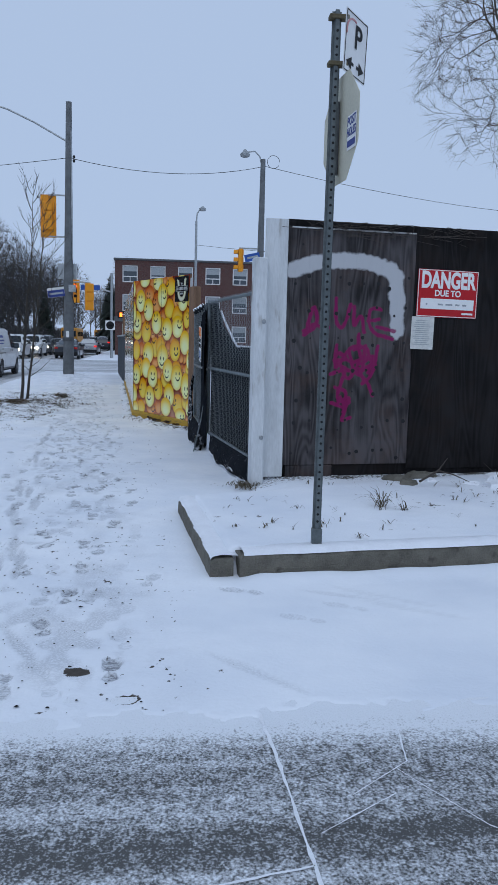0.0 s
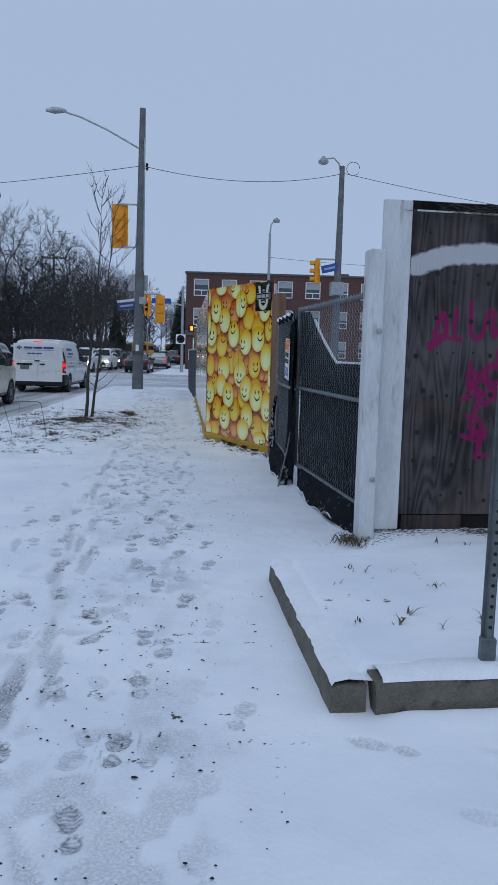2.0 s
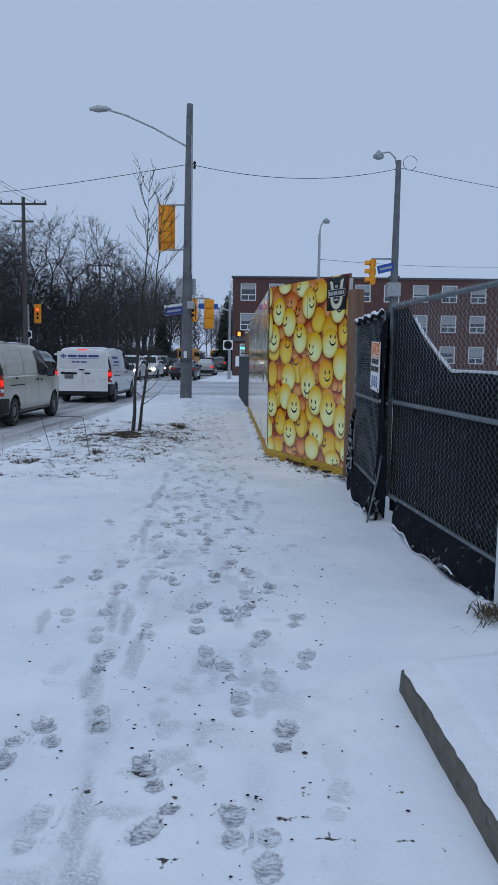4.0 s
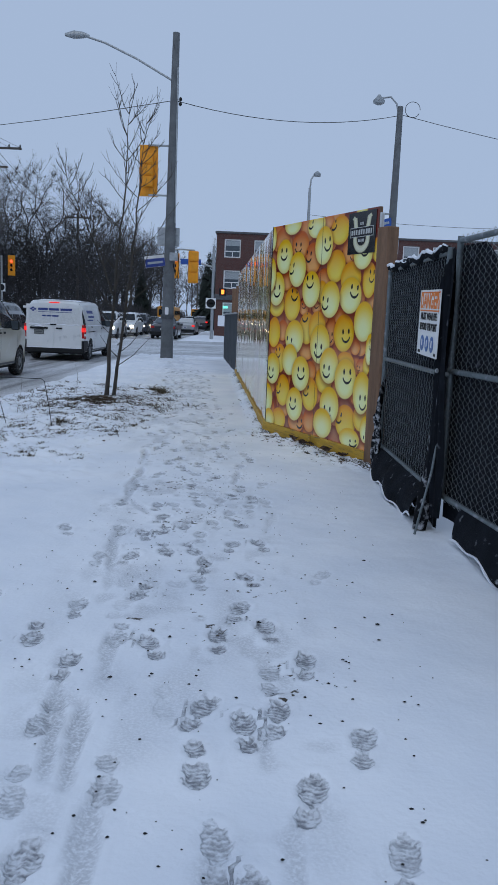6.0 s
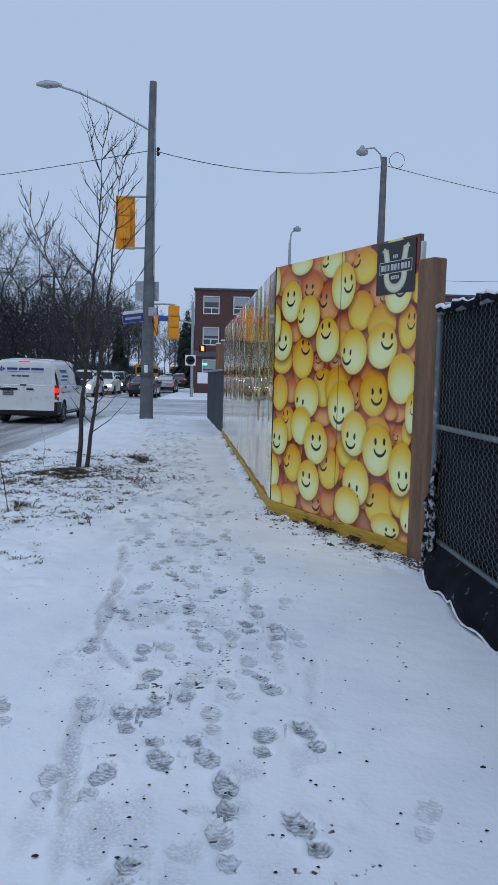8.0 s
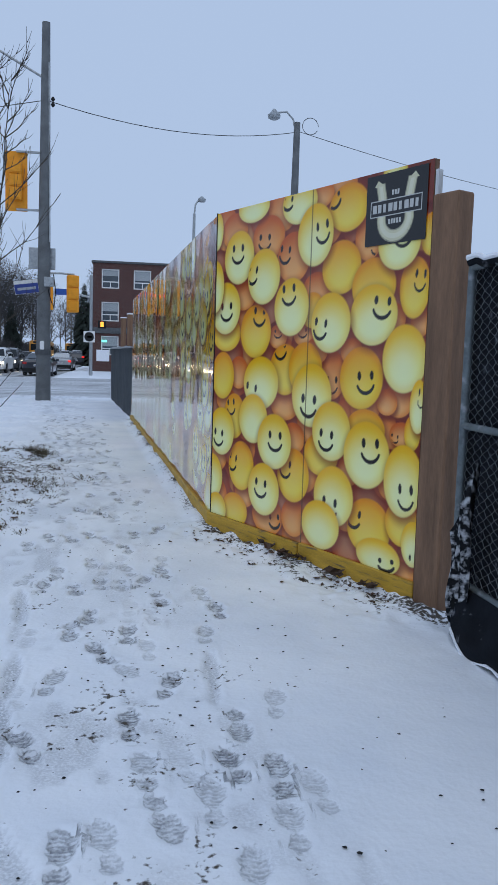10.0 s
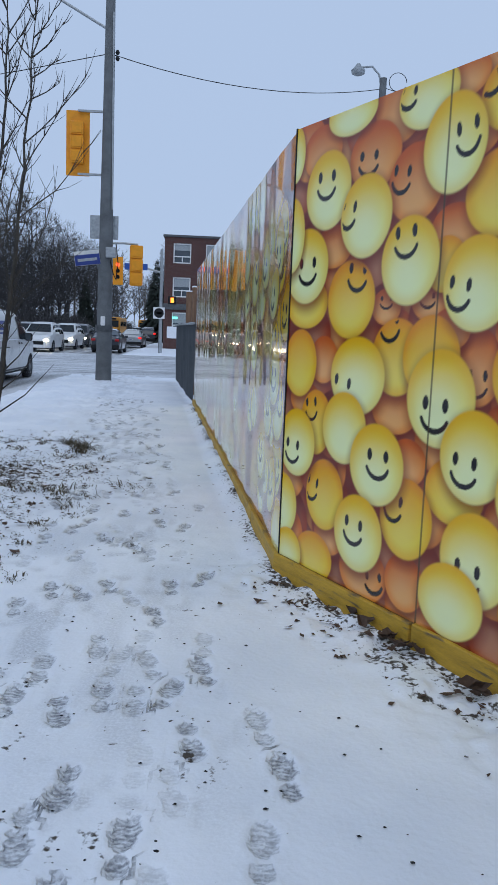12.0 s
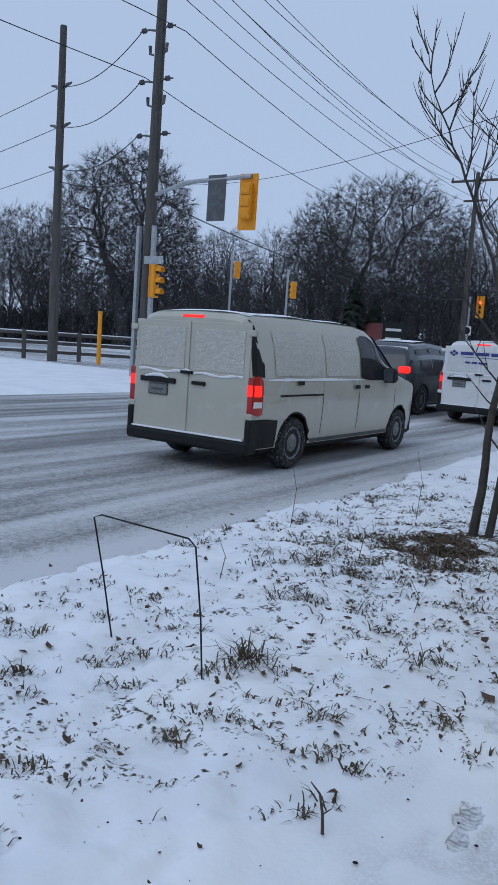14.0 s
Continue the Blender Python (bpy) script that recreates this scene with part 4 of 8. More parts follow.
face.ball(1.32, 1.20, 0.43, 0.43, "y0", -0.12, -0.35)
face.ball(2.21, 1.47, 0.36, 0.40, "y0")
face.ball(0.60, 0.98, 0.38, 0.37, "y0")
face.ball(0.89, 0.83, 0.42, 0.40, "y0", 0.07, 0.01)
face.ball(1.55, 0.97, 0.39, 0.39, "y0", -0.24, -0.34)
face.ball(1.91, 0.85, 0.42, 0.42, "y0", 0.19, 0.14)
face.ball(0.14, 0.84, 0.37, 0.38, "y0", -0.23, -0.30)
face.ball(0.77, 0.45, 0.40, 0.39, "y0", -0.18, -0.00)
face.ball(1.60, 0.53, 0.40, 0.40, "y0", -0.17, -0.43)
face.ball(1.47, 0.31, 0.40, 0.33, "y0")
face.ball(0.00, 0.45, 0.33, 0.37, "y0")
face.ball(0.09, 0.18, 0.29, 0.27, "y0")
face.ball(2.06, 0.22, 0.39, 0.22, "y0", 0.41, -0.35)
face.ball(-0.01, 2.02, 0.26, 0.41, "y0")
face.ball(-0.01, 2.47, 0.20, 0.31, "y0")
face.ball(2.25, 0.73, 0.32, 0.43, "y0", 0.19, -0.44)
face.ball(2.36, 0.36, 0.19, 0.27, "y0", 0.15, -0.82)
face.ball(2.35, 1.19, 0.14, 0.31, "y0", 0.26, 0.30)
face.ball(2.06, 2.59, 0.20, 0.14, "y0")
face.lay(1.262, 1.4, 0.0045, 40.0, lambda p, q: (np.array((0.05, 0.035, 0.012)), 0.8), 0.3)
short_at = along(SHORT)
# two sheets carry the print
part("backing_sheet", Geo().box((0.0, 0.004, 0.10), (1.261, 0.04, 2.61), 0.002), BROWNWOOD, wall, at=short_at)
part("backing_sheet", Geo().box((1.263, 0.004, 0.10), (2.38, 0.04, 2.61), 0.002), BROWNWOOD, wall, at=short_at)
face.build("printed_face", wall, short_at, VINYL_FRONT, "glossy print of smiling yellow and orange balls")
part("base_plank", Geo().box((-0.02, -0.03, -0.02), (1.25, 0.0, 0.135), 0.006), YELLOWWOOD, wall, "yellow painted plank", at=short_at)
part("base_plank", Geo().box((1.265, -0.027, -0.02), (2.40, 0.003, 0.14), 0.006), YELLOWWOOD, wall, "yellow painted plank", at=short_at)
part("edge_strip", Geo().box((2.382, 0.005, 0.1), (2.403, 0.05, 2.55), 0.004), WHITEPAINT, wall, "grey weathered edge strip", at=short_at)
part("end_post", Geo().box((2.405, -0.03, -0.05), (2.60, 0.10, 2.40), 0.010), BROWNWOOD, wall, "bare brown timber post", at=short_at)
part("corner_trim", Geo().box((-0.008, -0.006, 0.13), (0.002, 0.02, 2.615), 0.002), BLACK, wall, "dark corner trim", at=short_at)
# long run beside the footpath; its inner side faces the path, so it is drawn from the far end
FAR = 10.7


def buckled(u, v):
    return 0.0014 * np.sin(u * 9.0 + 1.3 * np.sin(u * 2.1) + 0.5 * np.sin(v * 1.7 + u)) + 0.0024 * np.sin(u * 4.1 + 0.8 * v) + 0.0008 * np.sin(v * 7 + 3 * np.sin(u * 1.3)) - 0.005


long_at = Matrix.Translation(LONG * FAR) @ along(-LONG)
for i in range(9):
    a, b = i * FAR / 9, (i + 1) * FAR / 9
    part("backing_sheet", Geo().box((a + 0.001, 0.004, 0.10), (b - 0.001, 0.04, 2.60 - 0.012 * (i % 2)), 0.002), BROWNWOOD, wall, at=long_at)
    part("base_plank", Geo().box((a + 0.004, -0.03, -0.02), (b - 0.004, 0.0, 0.135), 0.006), YELLOWWOOD, wall, "yellow painted plank", at=long_at)
side_face = BallPrint(FAR, 0.135, 2.60, 0.014)
for tone, count in (("d", 120), ("o", 180), ("y1", 110), ("y0", 170)):
    for _ in range(count):
        r = 0.39 * prng2.uniform(0.9, 1.1)
        side_face.ball(prng2.uniform(0, FAR), prng2.uniform(0.2, 2.6), r, r, tone, *((prng2.uniform(-0.4, 0.4), prng2.uniform(-0.3, 0.3)) if tone[0] == "y" and prng2.random() < 0.75 else ()))
side_face.build("printed_face", wall, long_at, VINYL, "glossy print of smiling balls, strongly reflecting", buckled)


# logo board: plain horseshoe and bar on black
logo = Print(1.82, 2.34, 2.165, 2.59)
logo.layer = 0.006
k0 = logo.shape([(1.82, 2.165), (2.34, 2.165), (2.34, 2.59), (1.82, 2.59)], [(0.008, 0.008, 0.009)] * 4)
logo.f.append((k0, k0 + 1, k0 + 2, k0 + 3))
shoe = [(1.945, 2.52), (1.965, 2.44)] + [(2.08 - 0.12 * math.cos(a), 2.315 - 0.105 * math.sin(a)) for a in np.linspace(0, math.pi, 15)] + [(2.195, 2.44), (2.215, 2.53)]
for width, tint in ((0.078, (0.30, 0.29, 0.20)), (0.062, (0.62, 0.60, 0.40)), (0.03, (0.70, 0.69, 0.52))):
    for p, q in zip(shoe[:-1], shoe[1:]):
        dx, dz = q[0] - p[0], q[1] - p[1]
        o = width / 2 / (math.hypot(dx, dz) or 1)
        k0 = logo.shape([(p[0] - dz * o - dx * 0.1, p[1] + dx * o - dz * 0.1), (p[0] + dz * o - dx * 0.1, p[1] - dx * o - dz * 0.1), (q[0] + dz * o + dx * 0.1, q[1] - dx * o + dz * 0.1), (q[0] - dz * o + dx * 0.1, q[1] + dx * o + dz * 0.1)], [tint] * 4)
        logo.f.append((k0, k0 + 1, k0 + 2, k0 + 3))
for x, z, lean in ((1.935, 2.525, -0.012), (2.225, 2.535, 0.012)):
    k0 = logo.shape([(x - 0.045, z - 0.006), (x + 0.045, z - 0.006), (x + lean, z + 0.03)], [(0.62, 0.60, 0.40)] * 3)
    logo.f.append((k0, k0 + 1, k0 + 2))


def logo_bar(s0, s1, z0, z1, tint):
    k = logo.shape([(s0, z0), (s1, z0), (s1, z1), (s0, z1)], [tint] * 4)
    logo.f.append((k, k + 1, k + 2, k + 3))


logo_bar(1.86, 2.30, 2.335, 2.435, (0.5, 0.5, 0.47))
logo_bar(1.867, 2.293, 2.341, 2.429, (0.012, 0.012, 0.014))
for i in range(9):
    logo_bar(1.882 + 0.0455 * i, 1.918 + 0.0455 * i - 0.006 * (i % 3), 2.360, 2.410, (0.5, 0.5, 0.48))
for z0, count in ((2.455, 3), (2.285, 5)):
    for i in range(count):
        logo_bar(2.08 + (i - count / 2) * 0.023, 2.08 + (i - count / 2) * 0.023 + 0.016, z0, z0 + 0.03, (0.55, 0.55, 0.52))
logo.build("logo_panel", wall, short_at, "black square with a pale horseshoe shape and banner")

# ---- chain-link gates with torn privacy fabric ----
def chain_link(w, z0, z1, pitch=0.042, r=0.0022, rise=0.026):
    """Zigzag wires hooked into one another; x along, z up."""
    g, rows = Geo(), int((z1 - z0) / rise)
    for c in range(int(w / pitch)):
        x = pitch * (c + 0.5)
        pts = [(x + (pitch * 0.52 if (k + c) % 2 else -pitch * 0.52), 0.004 * (1 if k % 2 else -1), z0 + k * rise) for k in range(rows + 1)]
        g.tube(pts, r, 3, False)
    return g


def sheet(w, top, bottom, nx_, nz_, ripple, seed):
    """Hanging cloth: top(s) and bottom(s) give its edges."""
    g, r = Geo(), random.Random(seed)
    ph = [r.uniform(0, 6) for _ in range(6)]
    pts = []
    for i in range(nx_ + 1):
        q = i / nx_
        for j in range(nz_ + 1):
            t = j / nz_
            z = bottom(q) + (top(q) - bottom(q)) * t
            d = ripple * (math.sin(q * 17 + ph[0] + t * 2) + 0.6 * math.sin(q * 41 + ph[1] - t * 5) + 0.5 * math.sin(t * 9 + ph[2] + q * 4))
            pts.append((q * w, d, z))
    k = nz_ + 1
    return g.add(pts, [(i * k + j, (i + 1) * k + j, (i + 1) * k + j + 1, i * k + j + 1) for i in range(nx_) for j in range(nz_)])


def gate(x0, y0, x1, y1, z0, z1, label, torn):
    a, b = Vector((x0, y0, 0)), Vector((x1, y1, 0))
    w = (b - a).length
    g = root("chain_link_gate", x0, y0, 0, math.degrees(math.atan2(b.y - a.y, b.x - a.x)), label, "gate", "chain-link gates")
    for nm, p, q in (("top_rail", (0, 0, z1), (w, 0, z1)), ("bottom_rail", (0, 0, z0), (w, 0, z0)), ("middle_rail", (0, 0, (z0 + z1) / 2), (w, 0, (z0 + z1) / 2)), ("gate_upright", (0, 0, z0 - 0.02), (0, 0, z1 + 0.03)), ("gate_upright", (w, 0, z0 - 0.02), (w, 0, z1 + 0.03))):
        part(nm, Geo().tube([p, q], 0.024 if "upright" in nm else 0.02, 10), FENCESTEEL, g, smooth=True)
    part("chain_link_mesh", chain_link(w, z0 - 0.04, z1 + 0.05), LINK, g, "diamond wire mesh")
    if torn:
        cloth = sheet(w + 0.1, lambda q: z1 - 0.03 - 0.55 * min(1, 2.6 * max(0, (0.85 - q))) ** 0.75 * (q < 0.85) if q < 0.85 else z1 - 0.03, lambda q: z0 - 0.17, 44, 26, 0.012, 3)
    else:
        cloth = sheet(w + 0.1, lambda q: z1 + 0.03, lambda q: z0 - 0.27 - 0.03 * math.sin(q * 9), 30, 20, 0.008, 4)
    part("privacy_fabric", cloth, FABRIC, g, "black woven privacy cloth", smooth="all", at=pose(-0.05, -0.045 if not torn else -0.04, 0))
    return g, w


near_gate, wn_ = gate(1.50, 7.62, 1.13, 10.36, 0.26, 2.03, "galvanised chain-link gate with black cloth torn down", True)
far_gate, wf_ = gate(1.08, 10.42, 1.03, 12.55, 0.28, 1.96, "chain-link gate fully covered in black cloth", False)
part("rolled_cloth", sheet(0.2, lambda q: 1.98 - 0.25 * q, lambda q: 0.12, 12, 22, 0.02, 6), FABRIC, far_gate, "loose black cloth flap", smooth="all", at=pose(-0.2, 0.02, 0, 0, 0, 6))
part("rolled_cloth", sheet(0.17, lambda q: 0.85 - 0.4 * q, lambda q: -0.1, 10, 14, 0.02, 8), FABRIC_SNOWY, far_gate, "loose black cloth flap", smooth="all", at=pose(wf_ - 0.3, 0.06, 0.12, 0, 0, 10))
part("cloth_hem", Geo().tube([(wf_ * i / 30, 0.012 + 0.012 * math.sin(i * 1.9), 1.975 + 0.016 * math.sin(i * 0.9) + 0.010 * math.sin(i * 2.7)) for i in range(31)], [0.022 + 0.009 * abs(math.sin(i * 2.3)) for i in range(31)], 8), FABRIC, far_gate, "black cloth folded over the top rail", smooth=True)
part("snow_rim", Geo().tube([(wf_ * i / 30, 0.026 + 0.012 * math.sin(i * 1.9), 1.998 + 0.016 * math.sin(i * 0.9) + 0.010 * math.sin(i * 2.7)) for i in range(31)], [0.006 + 0.011 * abs(math.sin(i * 3.3)) for i in range(31)], 6), SNOWCAP, far_gate, "snow lying on the cloth edge", smooth=True)


def skirt(length, z_top, reach, seed):
    """Cloth hanging loose under a bottom rail and billowing towards the path."""
    pts, nu, nv = [], 30, 8
    for i in range(nu + 1):
        u = i / nu
        belly = reach * (0.45 + 0.55 * math.sin(math.pi * (0.15 + 0.8 * u)) + 0.18 * math.sin(u * 13 + seed))
        low = 0.035 + 0.03 * math.sin(u * 11 + seed) + 0.02 * math.sin(u * 27)
        for j in range(nv + 1):
            v = j / nv
            pts.append((u * length, 0.022 + belly * math.sin(v * 1.9) + 0.012 * noise.noise(Vector((u * 9, v * 4, seed))), z_top + (low - z_top) * v))
    k = nv + 1
    return Geo().add(pts, [(i * k + j, (i + 1) * k + j, (i + 1) * k + j + 1, i * k + j + 1) for i in range(nu) for j in range(nv)]), [pts[i * k + nv] for i in range(nu + 1)]


for owner, span_, rail, reach, seed in ((far_gate, wf_ - 0.3, 0.28, 0.13, 2.0), (near_gate, wn_ - 0.5, 0.26, 0.10, 5.0)):
    cloth, hem = skirt(span_, rail, reach, seed)
    part("loose_skirt", cloth, FABRIC, owner, "black cloth billowing under the gate", smooth="all", at=pose(0.1, 0, 0))
    part("skirt_snow", Geo().tube([(x, y + 0.004, z) for x, y, z in hem], [0.004 + 0.005 * abs(math.sin(i * 1.7)) for i in range(len(hem))], 5), SNOWCAP, owner, "snow along the cloth hem", smooth=True, at=pose(0.1, 0, 0))
part("snow_rim", Geo().tube([(wn_ * q / 20 * 0.85, -0.05, 2.0 - 0.55 * min(1, 2.6 * (0.85 - 0.85 * q / 20)) ** 0.75 + 0.006) for q in range(20)], 0.014, 6), SNOWCAP, near_gate, "snow on the sagging cloth edge", smooth=True)
def heap(length, width, height_, seed):
    """A crumpled cloth lying in folds."""
    g, pts, nu, nv = Geo(), [], 36, 12
    for i in range(nu + 1):
        for j in range(nv + 1):
            u, v = i / nu, j / nv * 2 - 1
            body_ = max(0.0, 1 - v * v) * math.sin(math.pi * u) ** 0.5
            fold = 0.5 + 0.5 * noise.noise(Vector((u * 7 + seed, v * 2.2, seed))) + 0.3 * noise.noise(Vector((u * 19, v * 5, seed)))
            pts.append((u * length, v * width / 2 * (0.8 + 0.4 * noise.noise(Vector((u * 4, seed, 1)))), height_ * body_ * max(0.1, fold) + 0.004))
    k = nv + 1
    return g.add(pts, [(i * k + j, (i + 1) * k + j, (i + 1) * k + j + 1, i * k + j + 1) for i in range(nu) for j in range(nv)])


thing("fallen_cloth", heap(1.5, 0.26, 0.2, 1.3), FABRIC_DUSTY, "crumpled black privacy cloth lying on the snow", "cloth", "fallen cloth", smooth="all", at=pose(1.45, 7.82, 0.04, 0, 0, 97.5))
prop = Geo().tube([(0.93, 10.22, 0.0), (1.03, 10.27, 0.45), (1.08, 10.33, 0.78)], 0.009, 8)
thing("gate_prop", prop, FENCESTEEL, "bent steel bar propping the gate", "prop bar", smooth=True)
thing("cloth_roll", Geo().tube([(0.99, 10.36, 0.0), (1.03, 10.41, 0.22), (1.06, 10.43, 0.5), (1.07, 10.43, 0.95)], [0.05, 0.06, 0.04, 0.02], 9), FABRIC_DUSTY, "rolled black cloth tied to the gate post", "cloth roll", smooth=True)
chain = Geo()
for i in range(9):
    a = math.tau * i / 9
    chain.lathe([(0.012, -0.005), (0.018, 0), (0.012, 0.005)], 8, "y" if i % 2 else "x", (1.09 + 0.055 * math.cos(a), 10.39 + 0.05 * math.sin(a), 1.13 + 0.02 * math.sin(a * 2)))
thing("lock_chain", chain, GALV, "steel chain looped round the gate posts", "chain")


# ---- signs ----
def flat_sign(name, w, h, t, material, parent_label, category, m):
    ob = root(name, 0, 0, 0, 0, parent_label, category)
    ob.matrix_world = m
    r, out = 0.012, []
    for cx, cz, a0 in ((w / 2 - r, h / 2 - r, 0), (-w / 2 + r, h / 2 - r, 90), (-w / 2 + r, -h / 2 + r, 180), (w / 2 - r, -h / 2 + r, 270)):
        for k in range(4):
            a = radians(a0 + k * 30)
            out.append((cx + r * math.cos(a), 0, cz + r * math.sin(a)))
    part("plate", Geo().slab(out, (0, t, 0)), material, ob)
    return ob


def on_sign(x, z, y=-0.0015):
    return pose(x, y, z, 90, 0, 0)


def bar(parent, x, z, w, h, material, y=-0.002):
    part("print_bar", Geo().box((x - w / 2, y, z - h / 2), (x + w / 2, y + 0.0015, z + h / 2)), material, parent)


hm = hoarding.matrix_world
danger = flat_sign("danger_sign", 0.70, 0.50, 0.006, RED, "red and white danger sign fixed to black plywood", "sign", hm @ pose(2.09, 0.105, 2.07, 0, 0.8, 0))
bar(danger, 0, 0.0, 0.692, 0.492, WHITE, -0.0012)
bar(danger, 0, 0.0, 0.676, 0.476, RED, -0.0026)
lettering("danger_text", "DANGER", 0.235, WHITE, danger, on_sign(0, 0.132, -0.0034), 0.66, 0.04)
lettering("due_text", "DUE TO", 0.088, WHITE, danger, on_sign(0, 0.0, -0.0034), 0.95, 0.03)
bar(danger, 0, -0.11, 0.62, 0.11, WHITE, -0.004)
for x, w in ((-0.24, 0.02), (-0.08, 0.06), (0.02, 0.08), (0.12, 0.05), (0.2, 0.05)):
    bar(danger, x, -0.115, w, 0.018, GALV, -0.0048)
bar(danger, 0.24, -0.205, 0.13, 0.02, WHITE, -0.004)
notice = flat_sign("paper_notice", 0.26, 0.345, 0.003, PAPER, "weathered white paper notice stapled to plywood", "notice", hm @ pose(1.82, 0.109, 1.65, 0, 1, 0))
for i in range(13):
    bar(notice, RNG.uniform(-0.02, 0.0), 0.13 - i * 0.021, RNG.uniform(0.14, 0.2), 0.006, GALV)

ppe = flat_sign("ppe_sign", 0.68, 0.48, 0.004, WHITE, "white site safety sign wired to chain-link gate", "sign", Matrix.Translation((1.018, 10.68, 1.47)) @ pose(0, 0, 0, 0, 1.5, -90))
for lo, hi, mat_ in ((0.085, 0.225, ORANGE), (0.095, 0.215, WHITE)):
    inset = 0.01 if mat_ is WHITE else 0
    bar(ppe, 0, (lo + hi) / 2, 0.62 - inset * 2, hi - lo, mat_, -0.0015 - inset * 0.1)
lettering("danger_text", "DANGER", 0.15, ORANGE, ppe, on_sign(0, 0.155, -0.0035), 1.0, 0.035)
lettering("ppe_text", "MUST WEAR PPE", 0.072, INK, ppe, on_sign(0, 0.045, -0.0025), 1.0, 0.03)
lettering("point_text", "BEYOND THIS POINT", 0.072, INK, ppe, on_sign(0, -0.03, -0.0025), 0.82, 0.03)
for x in (-0.16, 0.0, 0.16):
    part("pictogram", Geo().lathe([(0.058, -0.0035), (0.058, -0.001)], 24, "y", (x, 0, -0.15)), PICTOBLUE, ppe, "blue round pictogram")
    bar(ppe, x, -0.146, 0.03, 0.05, WHITE, -0.0045)
bar(ppe, -0.26, -0.215, 0.08, 0.02, INK)
bar(ppe, 0.27, -0.215, 0.05, 0.02, INK)

# perforated sign post on the island
POSTSTEEL = shader("weathered post steel", (0.12, 0.14, 0.145), 0.5, 0.4, var=0.3, scale=10, bump=0.1)
post = root("sign_post", 1.546, 4.66, 0.12, 0, "perforated galvanised steel post carrying traffic signs", "sign post")
channel = Geo()
prof = [(-0.04, 0.012), (-0.022, 0.012), (-0.016, -0.02), (0.016, -0.02), (0.022, 0.012), (0.04, 0.012), (0.04, 0.016), (0.02, 0.016), (0.013, -0.015), (-0.013, -0.015), (-0.02, 0.016), (-0.04, 0.016)]
prof = [(x * 0.72, y) for x, y in prof]
channel.slab([(x, y, 0) for x, y in prof], (0.02, 0, 3.43))
post.scale = (1.04, 1.04, 1.012)
part("channel", channel, POSTSTEEL, post)
part("sleeve", Geo().box((-0.033, -0.027, 0.0), (0.033, 0.024, 0.15), 0.006), POSTSTEEL, post, "heavier ground sleeve")
holes = Geo()
for i in range(66):
    holes.lathe([(0.0085, -0.0016), (0.0085, 0.0005)], 8, "y", (0.0003 + 0.02 * i / 66, -0.02, 0.2 + i * 0.0478))
part("punched_holes", holes, BLACK, post)["kind"] = "stuff"
octagon = [(0.355 * math.cos(radians(22.5 + 45 * i)), 0.355 * math.sin(radians(22.5 + 45 * i)), 0) for i in range(8)]
part("stop_plate", Geo().slab(octagon, (0, 0, 0.003)), shader("sign back aluminium", (0.52, 0.50, 0.40), 0.6, 0.0, var=0.12, scale=4), post, "bare back of an octagonal sign", at=pose(0.066, 0.0, 2.72, 90, 0, -84))
part("octagon_stiffener", Geo().box((0.02, 0.018, 2.45), (0.06, 0.034, 2.90), 0.003), DARKSTEEL, post)
sticker = part("sticker", Geo().box((-0.09, -0.006, -0.12), (0.09, -0.004, 0.12)), WHITE, post, "white sticker with blue lettering", at=pose(0.066, 0.0, 2.72, 0, 0, -84) @ pose(0.225, -0.002, -0.06) @ Matrix.Diagonal((0.85, 1, 0.85, 1)))
lettering("post_text", "POST", 0.085, NAVY, post, pose(0.066, 0.0, 2.72, 0, 0, -84) @ pose(0.225, -0.002, -0.06) @ Matrix.Diagonal((0.85, 1, 0.85, 1)) @ pose(0, -0.008, 0.075, 90, 0, 0), 0.85)
lettering("holes_text", "HOLES", 0.085, NAVY, post, pose(0.066, 0.0, 2.72, 0, 0, -84) @ pose(0.225, -0.002, -0.06) @ Matrix.Diagonal((0.85, 1, 0.85, 1)) @ pose(0, -0.008, 0.0, 90, 0, 0), 0.72)
part("phone_bar", Geo().box((-0.08, -0.0085, -0.10), (0.08, -0.0065, -0.055)), NAVY, post, at=pose(0.066, 0.0, 2.72, 0, 0, -84) @ pose(0.225, -0.002, -0.06) @ Matrix.Diagonal((0.85, 1, 0.85, 1)))
park_at = pose(0.155, 0.06, 3.245, 0, 4, 50)
parking = part("parking_plate", Geo().box((-0.15, 0, -0.19), (0.15, 0.003, 0.19), 0.001), WHITE, post, "white parking sign with arrows", at=park_at)
frame_ = Geo()
for a, b in (((-0.142, -0.182), (0.142, -0.176)), ((-0.142, 0.176), (0.142, 0.182)), ((-0.142, -0.182), (-0.136, 0.182)), ((0.136, -0.182), (0.142, 0.182))):
    frame_.box((a[0], -0.002, a[1]), (b[0], -0.0005, b[1]))
part("sign_border", frame_, INK, post, at=park_at)
lettering("parking_letter", "P", 0.2, INK, post, park_at @ on_sign(0.02, 0.05, -0.003))
for sg in (-1, 1):
    arrows = Geo().slab([(sg * 0.12, -0.003, -0.12), (sg * 0.05, -0.003, -0.08), (sg * 0.05, -0.003, -0.16)], (0, 0.0015, 0)).box((min(0.05 * sg, 0.02 * sg), -0.003, -0.13), (max(0.05 * sg, 0.02 * sg), -0.0015, -0.11))
    part("arrow_print", arrows, INK, post, at=park_at)

